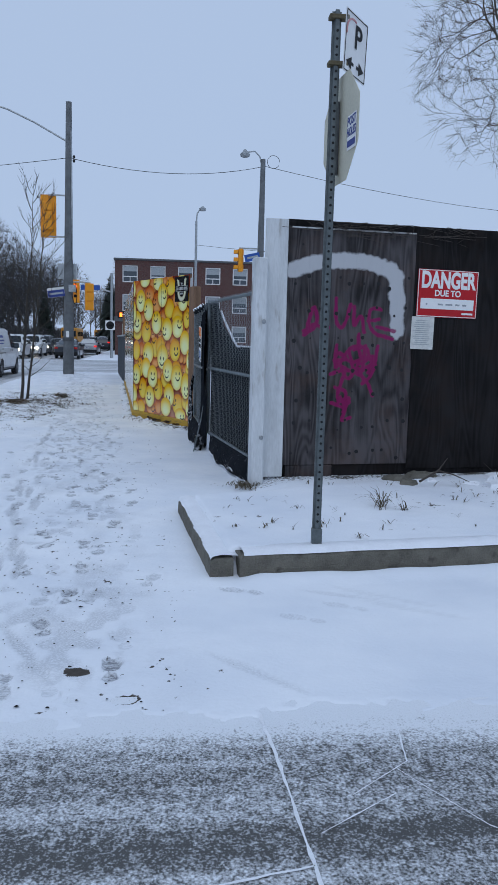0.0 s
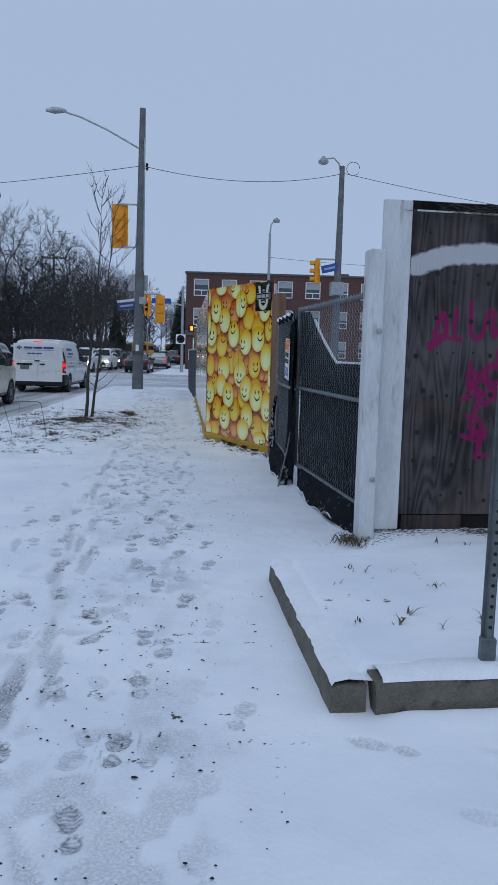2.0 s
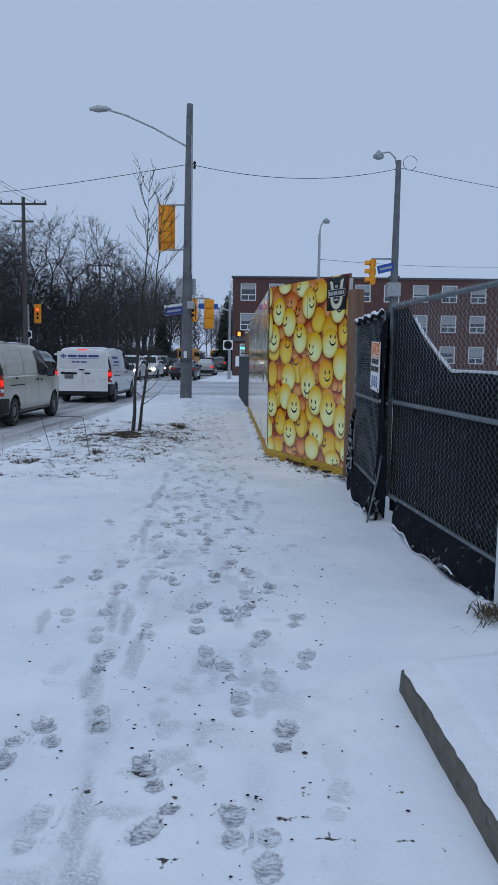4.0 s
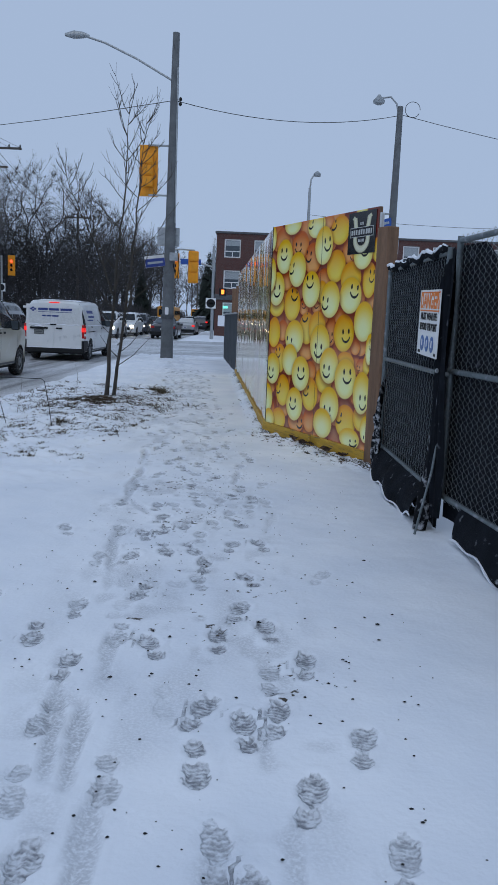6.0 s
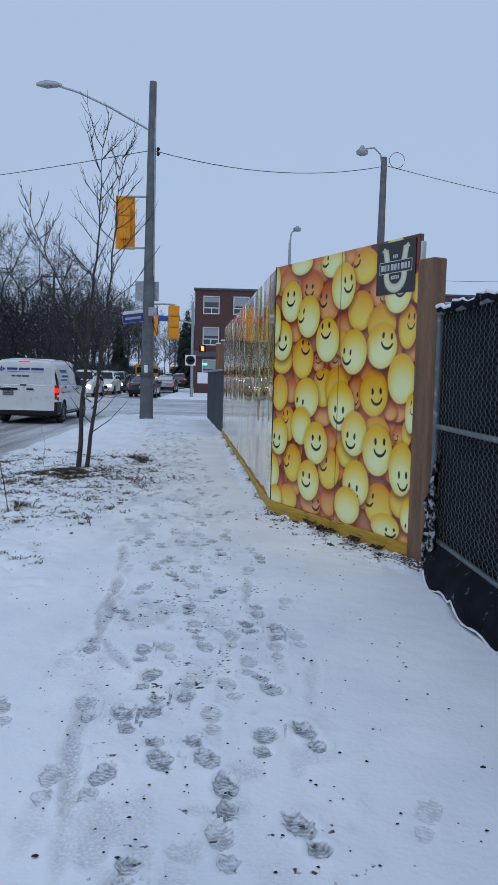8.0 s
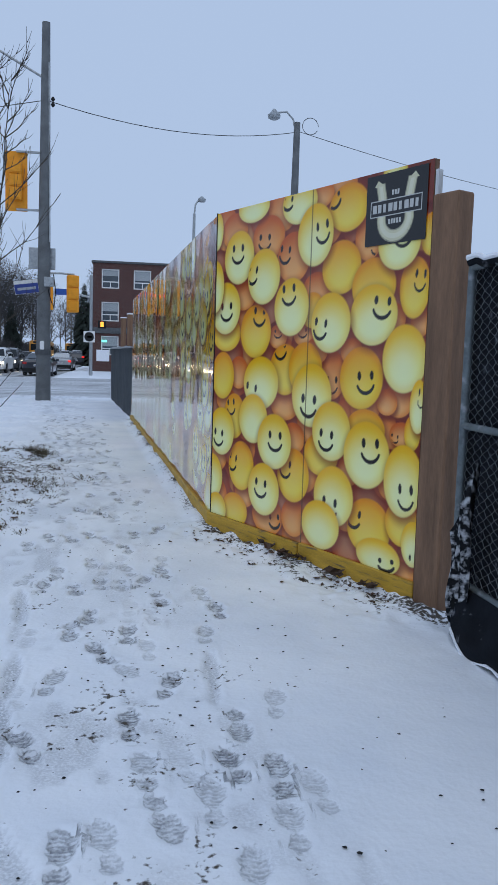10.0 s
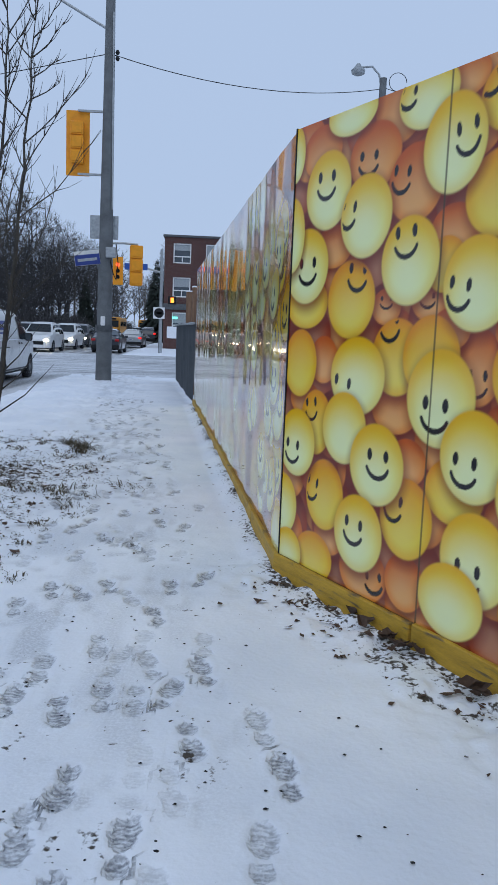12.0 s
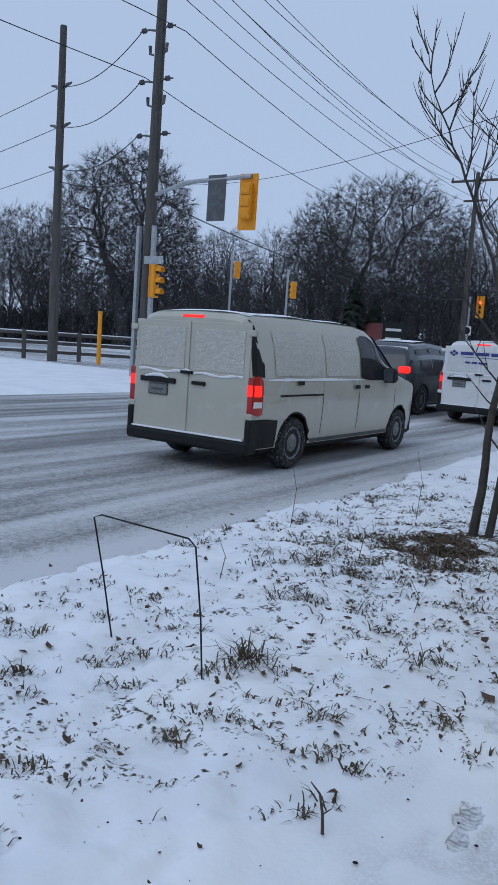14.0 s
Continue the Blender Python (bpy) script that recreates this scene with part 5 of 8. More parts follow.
part("worn_ring", Geo().tube([(-0.05 + 0.085 * math.cos(a), -0.002, 0.06 + 0.085 * math.sin(a)) for a in np.linspace(1.2, 3.4, 14)], 0.006, 6), shader("faded red print", (0.6, 0.3, 0.3), 0.6), post, "worn red ring", at=park_at)
for z in (3.375, 3.10):
    part("bracket", Geo().box((-0.03, -0.03, z), (0.09, 0.03, z + 0.028), 0.004), shader("rusty bracket", (0.12, 0.10, 0.06), 0.7, 0.4, var=0.4), post)

# sprayed marks and knots on the brown sheet
def painted_face(x0, x1, z0, z1, y, step, layers):
    """The front veneer of the sheet; each layer is (attribute, strokes, half width, softness)."""
    xs, zs = np.linspace(x0, x1, int((x1 - x0) / step)), np.linspace(z0, z1, int((z1 - z0) / step))
    X, Z = np.meshgrid(xs, zs)
    nx_, nz_ = len(xs), len(zs)
    k = (np.arange(nz_ - 1)[:, None] * nx_ + np.arange(nx_ - 1)[None, :]).ravel()
    me_ = bpy.data.meshes.new("painted_veneer")
    me_.from_pydata(np.stack((X, np.full_like(X, y), Z), 2).reshape(-1, 3).tolist(), [], np.stack((k, k + 1, k + 1 + nx_, k + nx_), 1).tolist())
    for attribute, runs, half, soft in layers:
        amount = np.zeros_like(X)
        for run in runs:
            for _ in range(2):
                cut_ = [run[0]]
                for a, b in zip(run[:-1], run[1:]):
                    cut_ += [(a[0] * 0.75 + b[0] * 0.25, a[1] * 0.75 + b[1] * 0.25), (a[0] * 0.25 + b[0] * 0.75, a[1] * 0.25 + b[1] * 0.75)]
                run = cut_ + [run[-1]]
            for a, b in zip(run[:-1], run[1:]):
                dx, dz = b[0] - a[0], b[1] - a[1]
                t = np.clip(((X - a[0]) * dx + (Z - a[1]) * dz) / (dx * dx + dz * dz + 1e-9), 0, 1)
                d = np.hypot(X - a[0] - t * dx, Z - a[1] - t * dz)
                amount = np.maximum(amount, smooth(half + soft, half - soft, d + 0.5 * soft * (value_noise(X + 3, Z + 3, 0.04, 71) - 0.5)))
        at_ = me_.attributes.new(attribute, "FLOAT", "POINT")
        at_.data.foreach_set("value", amount.astype(np.float32).ravel())
    me_.materials.append(PLY_PAINTED)
    ob = new("painted_veneer", me_)
    ob.parent = hoarding
    return tagged(ob, "weathered brown veneer with brushed white paint and magenta spray")


strokes = [[(0.52, 1.62), (0.6, 1.95), (0.66, 1.7), (0.5, 1.6)], [(0.72, 1.92), (0.7, 1.68), (0.76, 1.68)], [(0.84, 1.98), (0.84, 1.72), (0.93, 1.66), (1.0, 1.92)], [(1.04, 1.9), (1.04, 1.66), (1.12, 1.86), (1.16, 1.64)], [(1.34, 1.88), (1.2, 1.9), (1.22, 1.64), (1.48, 1.58)], [(1.2, 1.76), (1.32, 1.78)],
           [(0.86, 1.5), (0.84, 1.2), (1.0, 1.48), (1.12, 1.5)], [(1.1, 1.62), (1.12, 1.34), (1.3, 1.42), (1.22, 1.22)], [(0.8, 1.2), (1.0, 1.26), (1.2, 1.16), (1.28, 0.98)], [(0.96, 1.2), (0.86, 0.92), (1.02, 0.9)], [(0.84, 1.34), (0.98, 1.36)], [(1.32, 1.5), (1.28, 1.2), (1.16, 1.1)], [(0.92, 0.96), (1.0, 0.82), (0.92, 0.7), (1.04, 0.74)], [(0.82, 0.9), (0.98, 0.84)], [(0.9, 1.32), (1.0, 1.1), (1.1, 1.32), (1.18, 1.12)], [(1.06, 1.46), (1.2, 1.5), (1.24, 1.36), (1.1, 1.3)], [(0.5, 1.64), (0.62, 1.72), (0.68, 1.68)], [(0.86, 1.06), (1.0, 1.02), (0.96, 0.92)]]
strokes += [[(0.9, 1.42), (1.05, 1.3), (1.2, 1.4), (1.3, 1.3)], [(0.88, 1.3), (1.1, 1.2), (1.24, 1.3)], [(1.0, 1.44), (1.06, 1.22)], [(1.18, 1.5), (1.16, 1.26)], [(0.9, 0.9), (1.04, 0.98), (0.96, 0.8)], [(1.3, 1.7), (1.5, 1.66)]]
whites = [[(0.36, 2.25), (0.6, 2.34), (1.0, 2.38), (1.3, 2.34), (1.5, 2.24)], [(1.44, 2.3), (1.52, 2.1), (1.53, 1.95)], [(1.5, 2.05), (1.52, 1.9), (1.53, 1.66)]]
painted_face(0.311, 1.706, 0.242, 2.688, 0.1135, 0.0125, [("white_paint", whites, 0.075, 0.04), ("spray_paint", strokes, 0.018, 0.018)])
kr = random.Random(3)
for i in range(64):
    x, z = 0.42 + 0.148 * (i % 9) + kr.uniform(-0.05, 0.05), 0.36 + 0.3 * (i // 9) + kr.uniform(-0.06, 0.06)
    part("knot", Geo().lathe([(kr.uniform(0.009, 0.024), 0.1128), (0.004, 0.1105)], 8, "y", (x, 0, z)), INK, hoarding)
part("sheet_trim", Geo().box((0.345, 0.108, 2.672), (1.70, 0.113, 2.684)), WHITEPAINT, hoarding, "pale strip along the sheet top")
for z in (0.55, 1.72):
    part("bolt", Geo().lathe([(0.022, 0), (0.022, -0.012), (0.012, -0.02)], 10, "y", (0.035, -0.022, z)), GALV, hoarding)
part("skirting_board", Geo().box((0.34, 0.10, 0.06), (0.85, 0.13, 0.235), 0.004), PLY_BROWN, hoarding)

# vine twigs over the hoarding and rubble at its foot
vine = Geo()
for i in range(22):
    x = RNG.uniform(0.6, 2.2)
    p = [hm @ Vector((x + 0.1 * k * RNG.uniform(-1, 1.6), 0.12 - 0.03 * (k > 0), 2.70 + 0.06 * math.sin(k * 1.3 + i) - 0.02 * k * (i % 3 == 0))) for k in range(5)]
    vine.tube(p, 0.0025, 4)
thing("dry_vine", vine, BARK, "dry bare vine twigs over the hoarding top", "vine")
rubble = random.Random(21)


def rock(x, y, z, r, name, material, label, category, group):
    g = Geo()
    base = [(math.cos(math.tau * k / 9 + 0.5 * math.sin(k * 5 + r * 90)), math.sin(math.tau * k / 9 + 0.5 * math.sin(k * 5 + r * 90))) for k in range(9)]
    pts = []
    for h, w in ((-0.3, 1.0), (0.12, 1.0), (0.42, 0.8), (0.5, 0.45)):
        for bx, by in base:
            j = rubble.uniform(0.75, 1.2)
            pts.append((bx * w * r * j * 1.3, by * w * r * j, h * r * rubble.uniform(0.8, 1.15)))
    f = [(i * 9 + k, i * 9 + (k + 1) % 9, i * 9 + 9 + (k + 1) % 9, i * 9 + 9 + k) for i in range(3) for k in range(9)] + [tuple(range(27, 36))]
    g.add(pts, f)
    return thing(name, g, material, label, category, group, at=pose(x, y, z, 0, 0, rubble.uniform(0, 360)))


for i in range(9):
    rock(rubble.uniform(2.6, 4.4), rubble.uniform(6.7, 7.5), 0.14, rubble.uniform(0.04, 0.15), "rubble_stone", CONCRETE if i % 4 == 0 else SNOWCAP, "snow-dusted broken concrete lump by the hoarding", "rubble", "rubble at the hoarding")


brush_pile = Geo()
for i in range(60):
    a, e = rubble.uniform(0, math.tau), rubble.uniform(0.1, 1.1)
    p = Vector((4.35 + rubble.gauss(0, 0.16), 7.1 + rubble.gauss(0, 0.12), 0.13))
    d = Vector((math.cos(a) * math.cos(e), math.sin(a) * math.cos(e), math.sin(e)))
    brush_pile.tube([p, p + d * 0.14, p + d * rubble.uniform(0.2, 0.36) + Vector((0, 0, 0.02))], [0.005, 0.004, 0.002], 4)
brush_pile.tube([(3.0, 6.85, 0.2), (3.2, 6.9, 0.3), (3.3, 6.93, 0.42)], [0.012, 0.009, 0.004], 5).tube([(3.2, 6.9, 0.3), (3.34, 6.86, 0.27), (3.5, 6.84, 0.2)], [0.009, 0.007, 0.003], 5)
thing("brushwood", brush_pile, BARK, "tangle of dark dead twigs beside the rubble", "twigs", kind="stuff")

# ---- street poles, signals and lamps ----
def signal_head(parent, m, lit=None, plate=True, sections=3, face=False):
    """A traffic signal head; its lenses look along local +y."""
    h = 0.36 * sections
    head = part("signal_head", Geo().box((-0.165, -0.13, -h / 2), (0.165, 0.055, h / 2), 0.03), SIGNAL, parent, "yellow signal head", at=m)
    for i in range(sections):
        z = h / 2 - 0.36 * (i + 1)
        part("section_cover", Geo().box((-0.172, -0.17, z + 0.012), (0.172, -0.125, z + 0.348), 0.02), SIGNAL, head)
        part("section_dome", Geo().box((-0.135, -0.19, z + 0.05), (0.135, -0.165, z + 0.31), 0.02), SIGNAL, head)
    if plate:
        part("backplate", Geo().box((-0.31, 0.045, -h / 2 - 0.3), (0.31, 0.065, h / 2 + 0.3), 0.006), SIGNAL, head, "flat yellow backplate")
    for i in range(sections):
        z = h / 2 - 0.18 - 0.36 * i
        part("lens", Geo().lathe([(0.12, 0.06), (0.12, 0.075), (0.05, 0.085)], 16, "y", (0, 0, z)), SIGRED if lit == i else BLACK, head, smooth=True)
        vis = []
        for k in range(9):
            a = radians(-20 + 220 * k / 8)
            vis.append((0.135 * math.cos(a), 0.135 * math.sin(a)))
        v = Geo()
        v.add([(x, y, z + w) for y in (0.065, 0.27) for x, w in vis], [(k, k + 1, k + 10, k + 9) for k in range(8)])
        part("visor", v, SIGNAL, head, "yellow visor hood", smooth="all")
    return head


def pole_body(parent, h, r0, r1, material, n=12, lean=0.0):
    return part("pole_shaft", Geo().tube([(lean * t, 0, h * t) for t in (0, 0.25, 0.5, 0.75, 1)], [r0 + (r1 - r0) * t for t in (0, 0.25, 0.5, 0.75, 1)], n), material, parent, smooth=True)


def cobra_lamp(parent, z, dx, dz, x0=0.0, y=0.0):
    k = 1 if dx > 0 else -1
    pts = [(x0, y, z), (x0 + dx * 0.35, y, z + dz * 0.5), (x0 + dx * 0.65, y, z + dz * 0.85), (x0 + dx * 0.85, y, z + dz)]
    part("lamp_arm", Geo().tube(pts, 0.035, 8), GALV, parent, smooth=True)
    head = Geo().tube([(x0 + dx * 0.8, y, z + dz), (x0 + dx * 0.86, y, z + dz + 0.02), (x0 + dx * 0.94, y, z + dz + 0.02), (x0 + dx * 1.03, y, z + dz + 0.01)], [0.04, 0.1, 0.13, 0.05], 10)
    part("lamp_head", head, GALV, parent, "grey cobra lamp head", smooth=True)


corner = root("signal_pole", -3.33, 32.6, 0.0, 0, "grey concrete pole with traffic signals and street lamp", "signal pole")
pole_body(corner, 10.7, 0.225, 0.115, POLE_CONCRETE, 14, 0.08)
cobra_lamp(corner, 9.2, -3.5, 1.3)
signal_head(corner, pose(-0.76, 0.02, 6.3, 0, 0, 0))
for z in (7.12, 5.5):
    part("signal_bracket", Geo().box((-0.75, -0.03, z - 0.03), (0.05, 0.03, z + 0.03), 0.008), GALV, corner)
part("control_box", Geo().box((-0.42, 0.10, 3.84), (0.34, 0.16, 4.46), 0.01), GALV, corner, "bare grey sign back")
name_sign = part("street_plate", Geo().box((-0.34, -0.03, -0.18), (0.34, 0.0, 0.2), 0.004), PAPER, corner, "pale and navy street name plate", at=pose(-0.45, -0.2, 3.28, 0, -9, 14))
part("name_band", Geo().box((-0.335, -0.035, -0.175), (0.335, -0.031, 0.1), 0.001), NAVY, name_sign, "navy band")
part("name_bar", Geo().box((-0.26, -0.04, -0.075), (0.26, -0.036, 0.0)), GALV, name_sign)
part("pole_box", Geo().box((0.05, -0.28, 3.32), (0.33, -0.12, 3.6), 0.02), GALV, corner, "small grey junction box")
part("pedestrian_button", Geo().box((-0.06, -0.3, 1.5), (0.06, -0.22, 1.75), 0.02), WHITE, corner)
part("pole_bands", Geo().lathe([(0.232, 1.35), (0.236, 1.36), (0.236, 1.5), (0.232, 1.51)], 16), DARKSTEEL, corner)
part("signal_arm", Geo().tube([(0.1, 0, 3.72), (0.5, 0, 3.74), (0.9, 0, 3.72)], 0.03, 8), GALV, corner, smooth=True)
signal_head(corner, pose(0.84, 0.0, 3.15, 0, 0, 180 - 168), plate=False)
cable = Geo().tube([(0.12, -0.1, 3.4), (0.25, -0.15, 2.9), (0.32, -0.1, 2.75), (0.36, 0, 3.2), (0.3, 0, 3.7)], 0.015, 6)
part("loose_cable", cable, BLACK, corner, smooth=True)
for z in (8.45, 8.6):
    part("insulator", Geo().lathe([(0.03, z - 0.06), (0.06, z), (0.03, z + 0.06)], 10, at=(0.28, -0.1, 0)), BLACK, corner)
conduit = Geo().tube([(0.2, -0.12, 4.6), (0.18, -0.1, 7.5), (0.17, -0.08, 9.6)], 0.025, 6)
part("conduit", conduit, GALV, corner)

lamp_pole = root("street_lamp", 5.14, 38.1, 0.0, 0, "grey concrete street lamp with signal and blue sign", "street lamp", "street lamps")
pole_body(lamp_pole, 10.1, 0.21, 0.115, POLE_CONCRETE, 12, 0.05)
part("lamp_arm", Geo().tube([(0.03, 0, 9.6), (-0.1, 0, 10.2), (-0.35, 0, 10.45), (-0.7, 0, 10.4)], 0.035, 8), GALV, lamp_pole, smooth=True)
part("lamp_head", Geo().lathe([(0.05, 0.12), (0.12, 0.02), (0.24, -0.1), (0.22, -0.2), (0.1, -0.26)], 14, at=(-0.82, 0, 10.4)), GALV, lamp_pole, "round grey lamp head", smooth=True)
part("wire_loop", Geo().tube([(0.55 + 0.3 * math.cos(a), 0, 10.0 + 0.3 * math.sin(a)) for a in np.linspace(0, 5.8, 16)], 0.012, 5), BLACK, lamp_pole)
signal_head(lamp_pole, pose(-1.0, -0.1, 5.35, 0, 0, 90), plate=False)
part("signal_bracket", Geo().box((-1.0, -0.04, 5.9), (0.05, 0.04, 5.97), 0.01), GALV, lamp_pole)
part("street_plate", Geo().box((-0.42, -0.015, -0.17), (0.42, 0.015, 0.17), 0.004), BLUE, lamp_pole, "blue street name plate", at=pose(-0.4, -0.3, 5.5, 0, -14, 25))
part("name_bar", Geo().box((-0.3, -0.02, -0.05), (0.3, -0.0155, 0.05)), GALV, lamp_pole, at=pose(-0.4, -0.3, 5.5, 0, -14, 25))
part("pole_cabinet", Geo().box((-0.3, -0.3, 4.3), (0.3, 0.3, 4.9), 0.03), GALV, lamp_pole)

far_lamp = root("street_lamp", 2.75, 55.2, 0.0, 0, "slim grey steel street lamp", "street lamp", "street lamps")
pole_body(far_lamp, 9.6, 0.13, 0.08, GALV)
part("lamp_arm", Geo().tube([(0, 0, 9.5), (0.05, 0, 10.1), (0.3, 0, 10.5)], 0.05, 6), GALV, far_lamp, smooth=True)
part("lamp_head", Geo().lathe([(0.06, 0.1), (0.24, -0.05), (0.2, -0.2)], 10, at=(0.42, 0, 10.5)), GALV, far_lamp, smooth=True)

turn_pole = root("signal_pole", -3.3, 60.0, 0.0, 0, "slim grey signal pole with mast arm and turn sign", "signal pole")
pole_body(turn_pole, 6.3, 0.12, 0.09, GALV)
part("mast_arm", Geo().tube([(0, 0, 4.9), (-1.0, 0, 5.15), (-2.8, 0, 5.2)], 0.06, 8), GALV, turn_pole, smooth=True)
signal_head(turn_pole, pose(-2.65, 0, 4.9, 0, 0, 180), 0, plate=True)
part("blue_plate", Geo().box((-2.25, -0.1, 5.0), (-0.85, -0.07, 5.38), 0.005), BLUE, turn_pole, "blue street name plate")
part("turn_plate", Geo().box((-0.45, -0.14, 2.1), (0.25, -0.12, 2.8), 0.004), WHITE, turn_pole, "white no-turn sign")
part("turn_ring", Geo().lathe([(0.27, -0.15), (0.30, -0.145), (0.27, -0.14)], 20, "y", (-0.1, 0, 2.45)), INK, turn_pole)
part("turn_arrow", Geo().box((-0.25, -0.15, 2.38), (0.08, -0.142, 2.5)), INK, turn_pole)
ped = part("countdown_box", Geo().box((0.45, -0.2, 3.0), (0.95, 0.05, 3.5), 0.03), BLACK, turn_pole, "pedestrian signal with orange digit")
part("digit", Geo().box((0.6, -0.215, 3.1), (0.8, -0.205, 3.4)), SIGAMBER, ped, "lit orange digit")

# timber utility poles
def utility_pole(x, y, h, r, label, arm=0.0, lean=0.0):
    p = root("utility_pole", x, y, 0.0, 0, label, "utility pole", "utility poles")
    pole_body(p, h, r, r * 0.62, WOODPOLE, 10, lean)
    if arm:
        part("crossarm", Geo().box((-arm, -0.07, h - 0.65), (arm, 0.07, h - 0.48), 0.02), WOODPOLE, p)
        part("crossarm", Geo().box((-arm * 0.45, -0.07, h - 2.1), (arm * 0.45, 0.07, h - 1.95), 0.02), WOODPOLE, p)
        for q in (-0.95, -0.5, 0.5, 0.95):
            part("insulator", Geo().lathe([(0.05, h - 0.48), (0.08, h - 0.36), (0.04, h - 0.25)], 8, at=(arm * q, 0, 0)), DARKSTEEL, p)
    return p


big = utility_pole(-18.98, 32.3, 17.0, 0.215, "dark timber utility pole with insulators and conduits", lean=0.1)
for z in (7.9, 9.6, 11.2, 13.6, 14.8):
    for sg in (-1, 1):
        ins = part("insulator", Geo().tube([(0.15 * sg, 0, z), (0.42 * sg, -0.05, z + 0.04), (0.75 * sg, -0.08, z)], [0.035, 0.03, 0.025], 6), DARKSTEEL, big, smooth=True)
        part("insulator_disc", Geo().lathe([(0.03, -0.12), (0.085, -0.1), (0.04, -0.06), (0.085, -0.04), (0.04, 0.0), (0.085, 0.02), (0.03, 0.06)], 9, "x", (0.55 * sg, -0.06, z + 0.03)), DARKSTEEL, ins)
        part("insulator", Geo().tube([(0.2 * sg, 0, z - 0.75), (0.34 * sg, 0, z - 0.7), (0.36 * sg, 0, z - 0.45)], [0.03, 0.05, 0.06], 6), DARKSTEEL, big, smooth=True)
for sx in (-0.34, 0.32):
    part("conduit", Geo().tube([(sx, -0.15, 0), (sx, -0.12, 5.0)], 0.09, 8), GALV, big, smooth=True)
part("mast_arm", Geo().tube([(0.1, 0, 6.0), (1.5, 0, 6.35), (4.0, 0, 6.4)], 0.07, 8), GALV, big, smooth=True)
signal_head(big, pose(3.9, 0, 5.65, 0, 0, 8))
part("sign_back", Geo().box((2.4, -0.06, 5.1), (3.1, -0.03, 6.5), 0.01), DARKSTEEL, big, "dark grey sign back")
signal_head(big, pose(0.55, -0.2, 3.2, 0, 0, -80), plate=False)
part("street_plate", Geo().box((0.1, -0.3, 3.75), (0.9, -0.27, 4.0), 0.004), GALV, big)
left_pole = utility_pole(-27.3, 35.7, 13.8, 0.22, "grey timber utility pole with insulators")
for z in (8.0, 9.7, 11.3):
    for sg in (-1, 1):
        part("insulator", Geo().tube([(0.15 * sg, 0, z), (0.35 * sg, 0, z + 0.15), (0.6 * sg, 0, z + 0.2)], [0.03, 0.07, 0.04], 7), DARKSTEEL, left_pole, smooth=True)
utility_pole(-21.7, 71.1, 14.9, 0.24, "dark timber utility pole with crossarms", 2.0)
for x, y, h in ((-22.5, 104, 13.5), (-21.5, 140, 13), (-21, 178, 13), (-14.5, 196, 11)):
    utility_pole(x, y, h, 0.2, "distant timber utility pole beside the road", 1.6)
near_sig = root("signal_pole", -22.1, 73.3, 0.0, 0, "far signal on timber pole, showing red", "signal pole")
pole_body(near_sig, 6.0, 0.1, 0.08, GALV)
signal_head(near_sig, pose(0.9, -0.1, 5.2, 0, 0, 180), 0)
part("turn_plate", Geo().box((-0.35, -0.14, 3.0), (0.35, -0.12, 3.7), 0.004), WHITE, near_sig, "white turn sign")
part("turn_ring", Geo().lathe([(0.26, -0.15), (0.29, -0.145), (0.26, -0.14)], 20, "y", (0, 0, 3.35)), INK, near_sig)
for x, y, z, turn in ((-32.15, 55.2, 6.0, 60), (-28.7, 56.8, 4.9, 60)):
    sp = root("signal_pole", x, y, 0.0, 0, "grey steel pole with a side-facing yellow signal", "signal pole", "far signals")
    pole_body(sp, z + 1.2, 0.09, 0.07, GALV, 8)
    signal_head(sp, pose(0.45, 0, z, 0, 0, turn), plate=False)

# overhead wires
def wire(name, a, b, sag, r=0.012, n=14, label="thin black overhead wire", group="overhead wires"):
    a, b = Vector(a), Vector(b)
    pts = [a.lerp(b, i / n) - Vector((0, 0, sag * 4 * (i / n) * (1 - i / n))) for i in range(n + 1)]
    return thing(name, Geo().tube(pts, r, 5, False), BLACK, label, "wire", group)


wire("span_wire", (-3.2, 32.5, 8.55), (5.14, 38.1, 9.75), 0.45)
wire("span_wire", (-3.3, 32.5, 8.55), (-40, 58, 12.5), 1.0)
wire("span_wire", (5.2, 38.1, 9.8), (30, 52, 10.4), 0.5)
wire("span_wire", (2.8, 55.2, 8.0), (26, 62, 9.0), 0.5)
for dx, z in ((-1.9, 14.5), (-1.0, 14.5), (1.0, 14.5), (1.9, 14.5), (-0.6, 12.9), (0.6, 12.9), (0.4, 10.6), (-0.4, 9.4)):
    k = dx / 1.9
    wire("power_line", (-18.6 + 0.8 * (1 if dx > 0 else -1), 32.2, min(z + 0.6 - abs(k) * 1.2, 15)), (-21.7 + dx, 71.0, z - 0.1), 0.9, 0.014)
    wire("power_line", (-18.0 + dx, -30, z + 1), (-18.6 + 0.8 * (1 if dx > 0 else -1), 32.2, min(z + 0.6 - abs(k) * 1.2, 15)), 1.0, 0.014)
for z in (7.9, 9.6, 11.2):
    wire("power_line", (-19.5, 32.2, z + 0.1), (-27.2, 35.7, z + 0.2), 0.5, 0.016)
    wire("power_line", (-27.3, 35.7, z + 0.2), (-70, 44, z - 0.5), 0.8, 0.014)
wire("power_line", (-18.8, 32.3, 5.9), (-21.7, 71.0, 5.6), 0.9, 0.02)
wire("power_line", (-27.3, 35.7, 7.6), (-18.8, 32.3, 6.6), 0.3, 0.02)
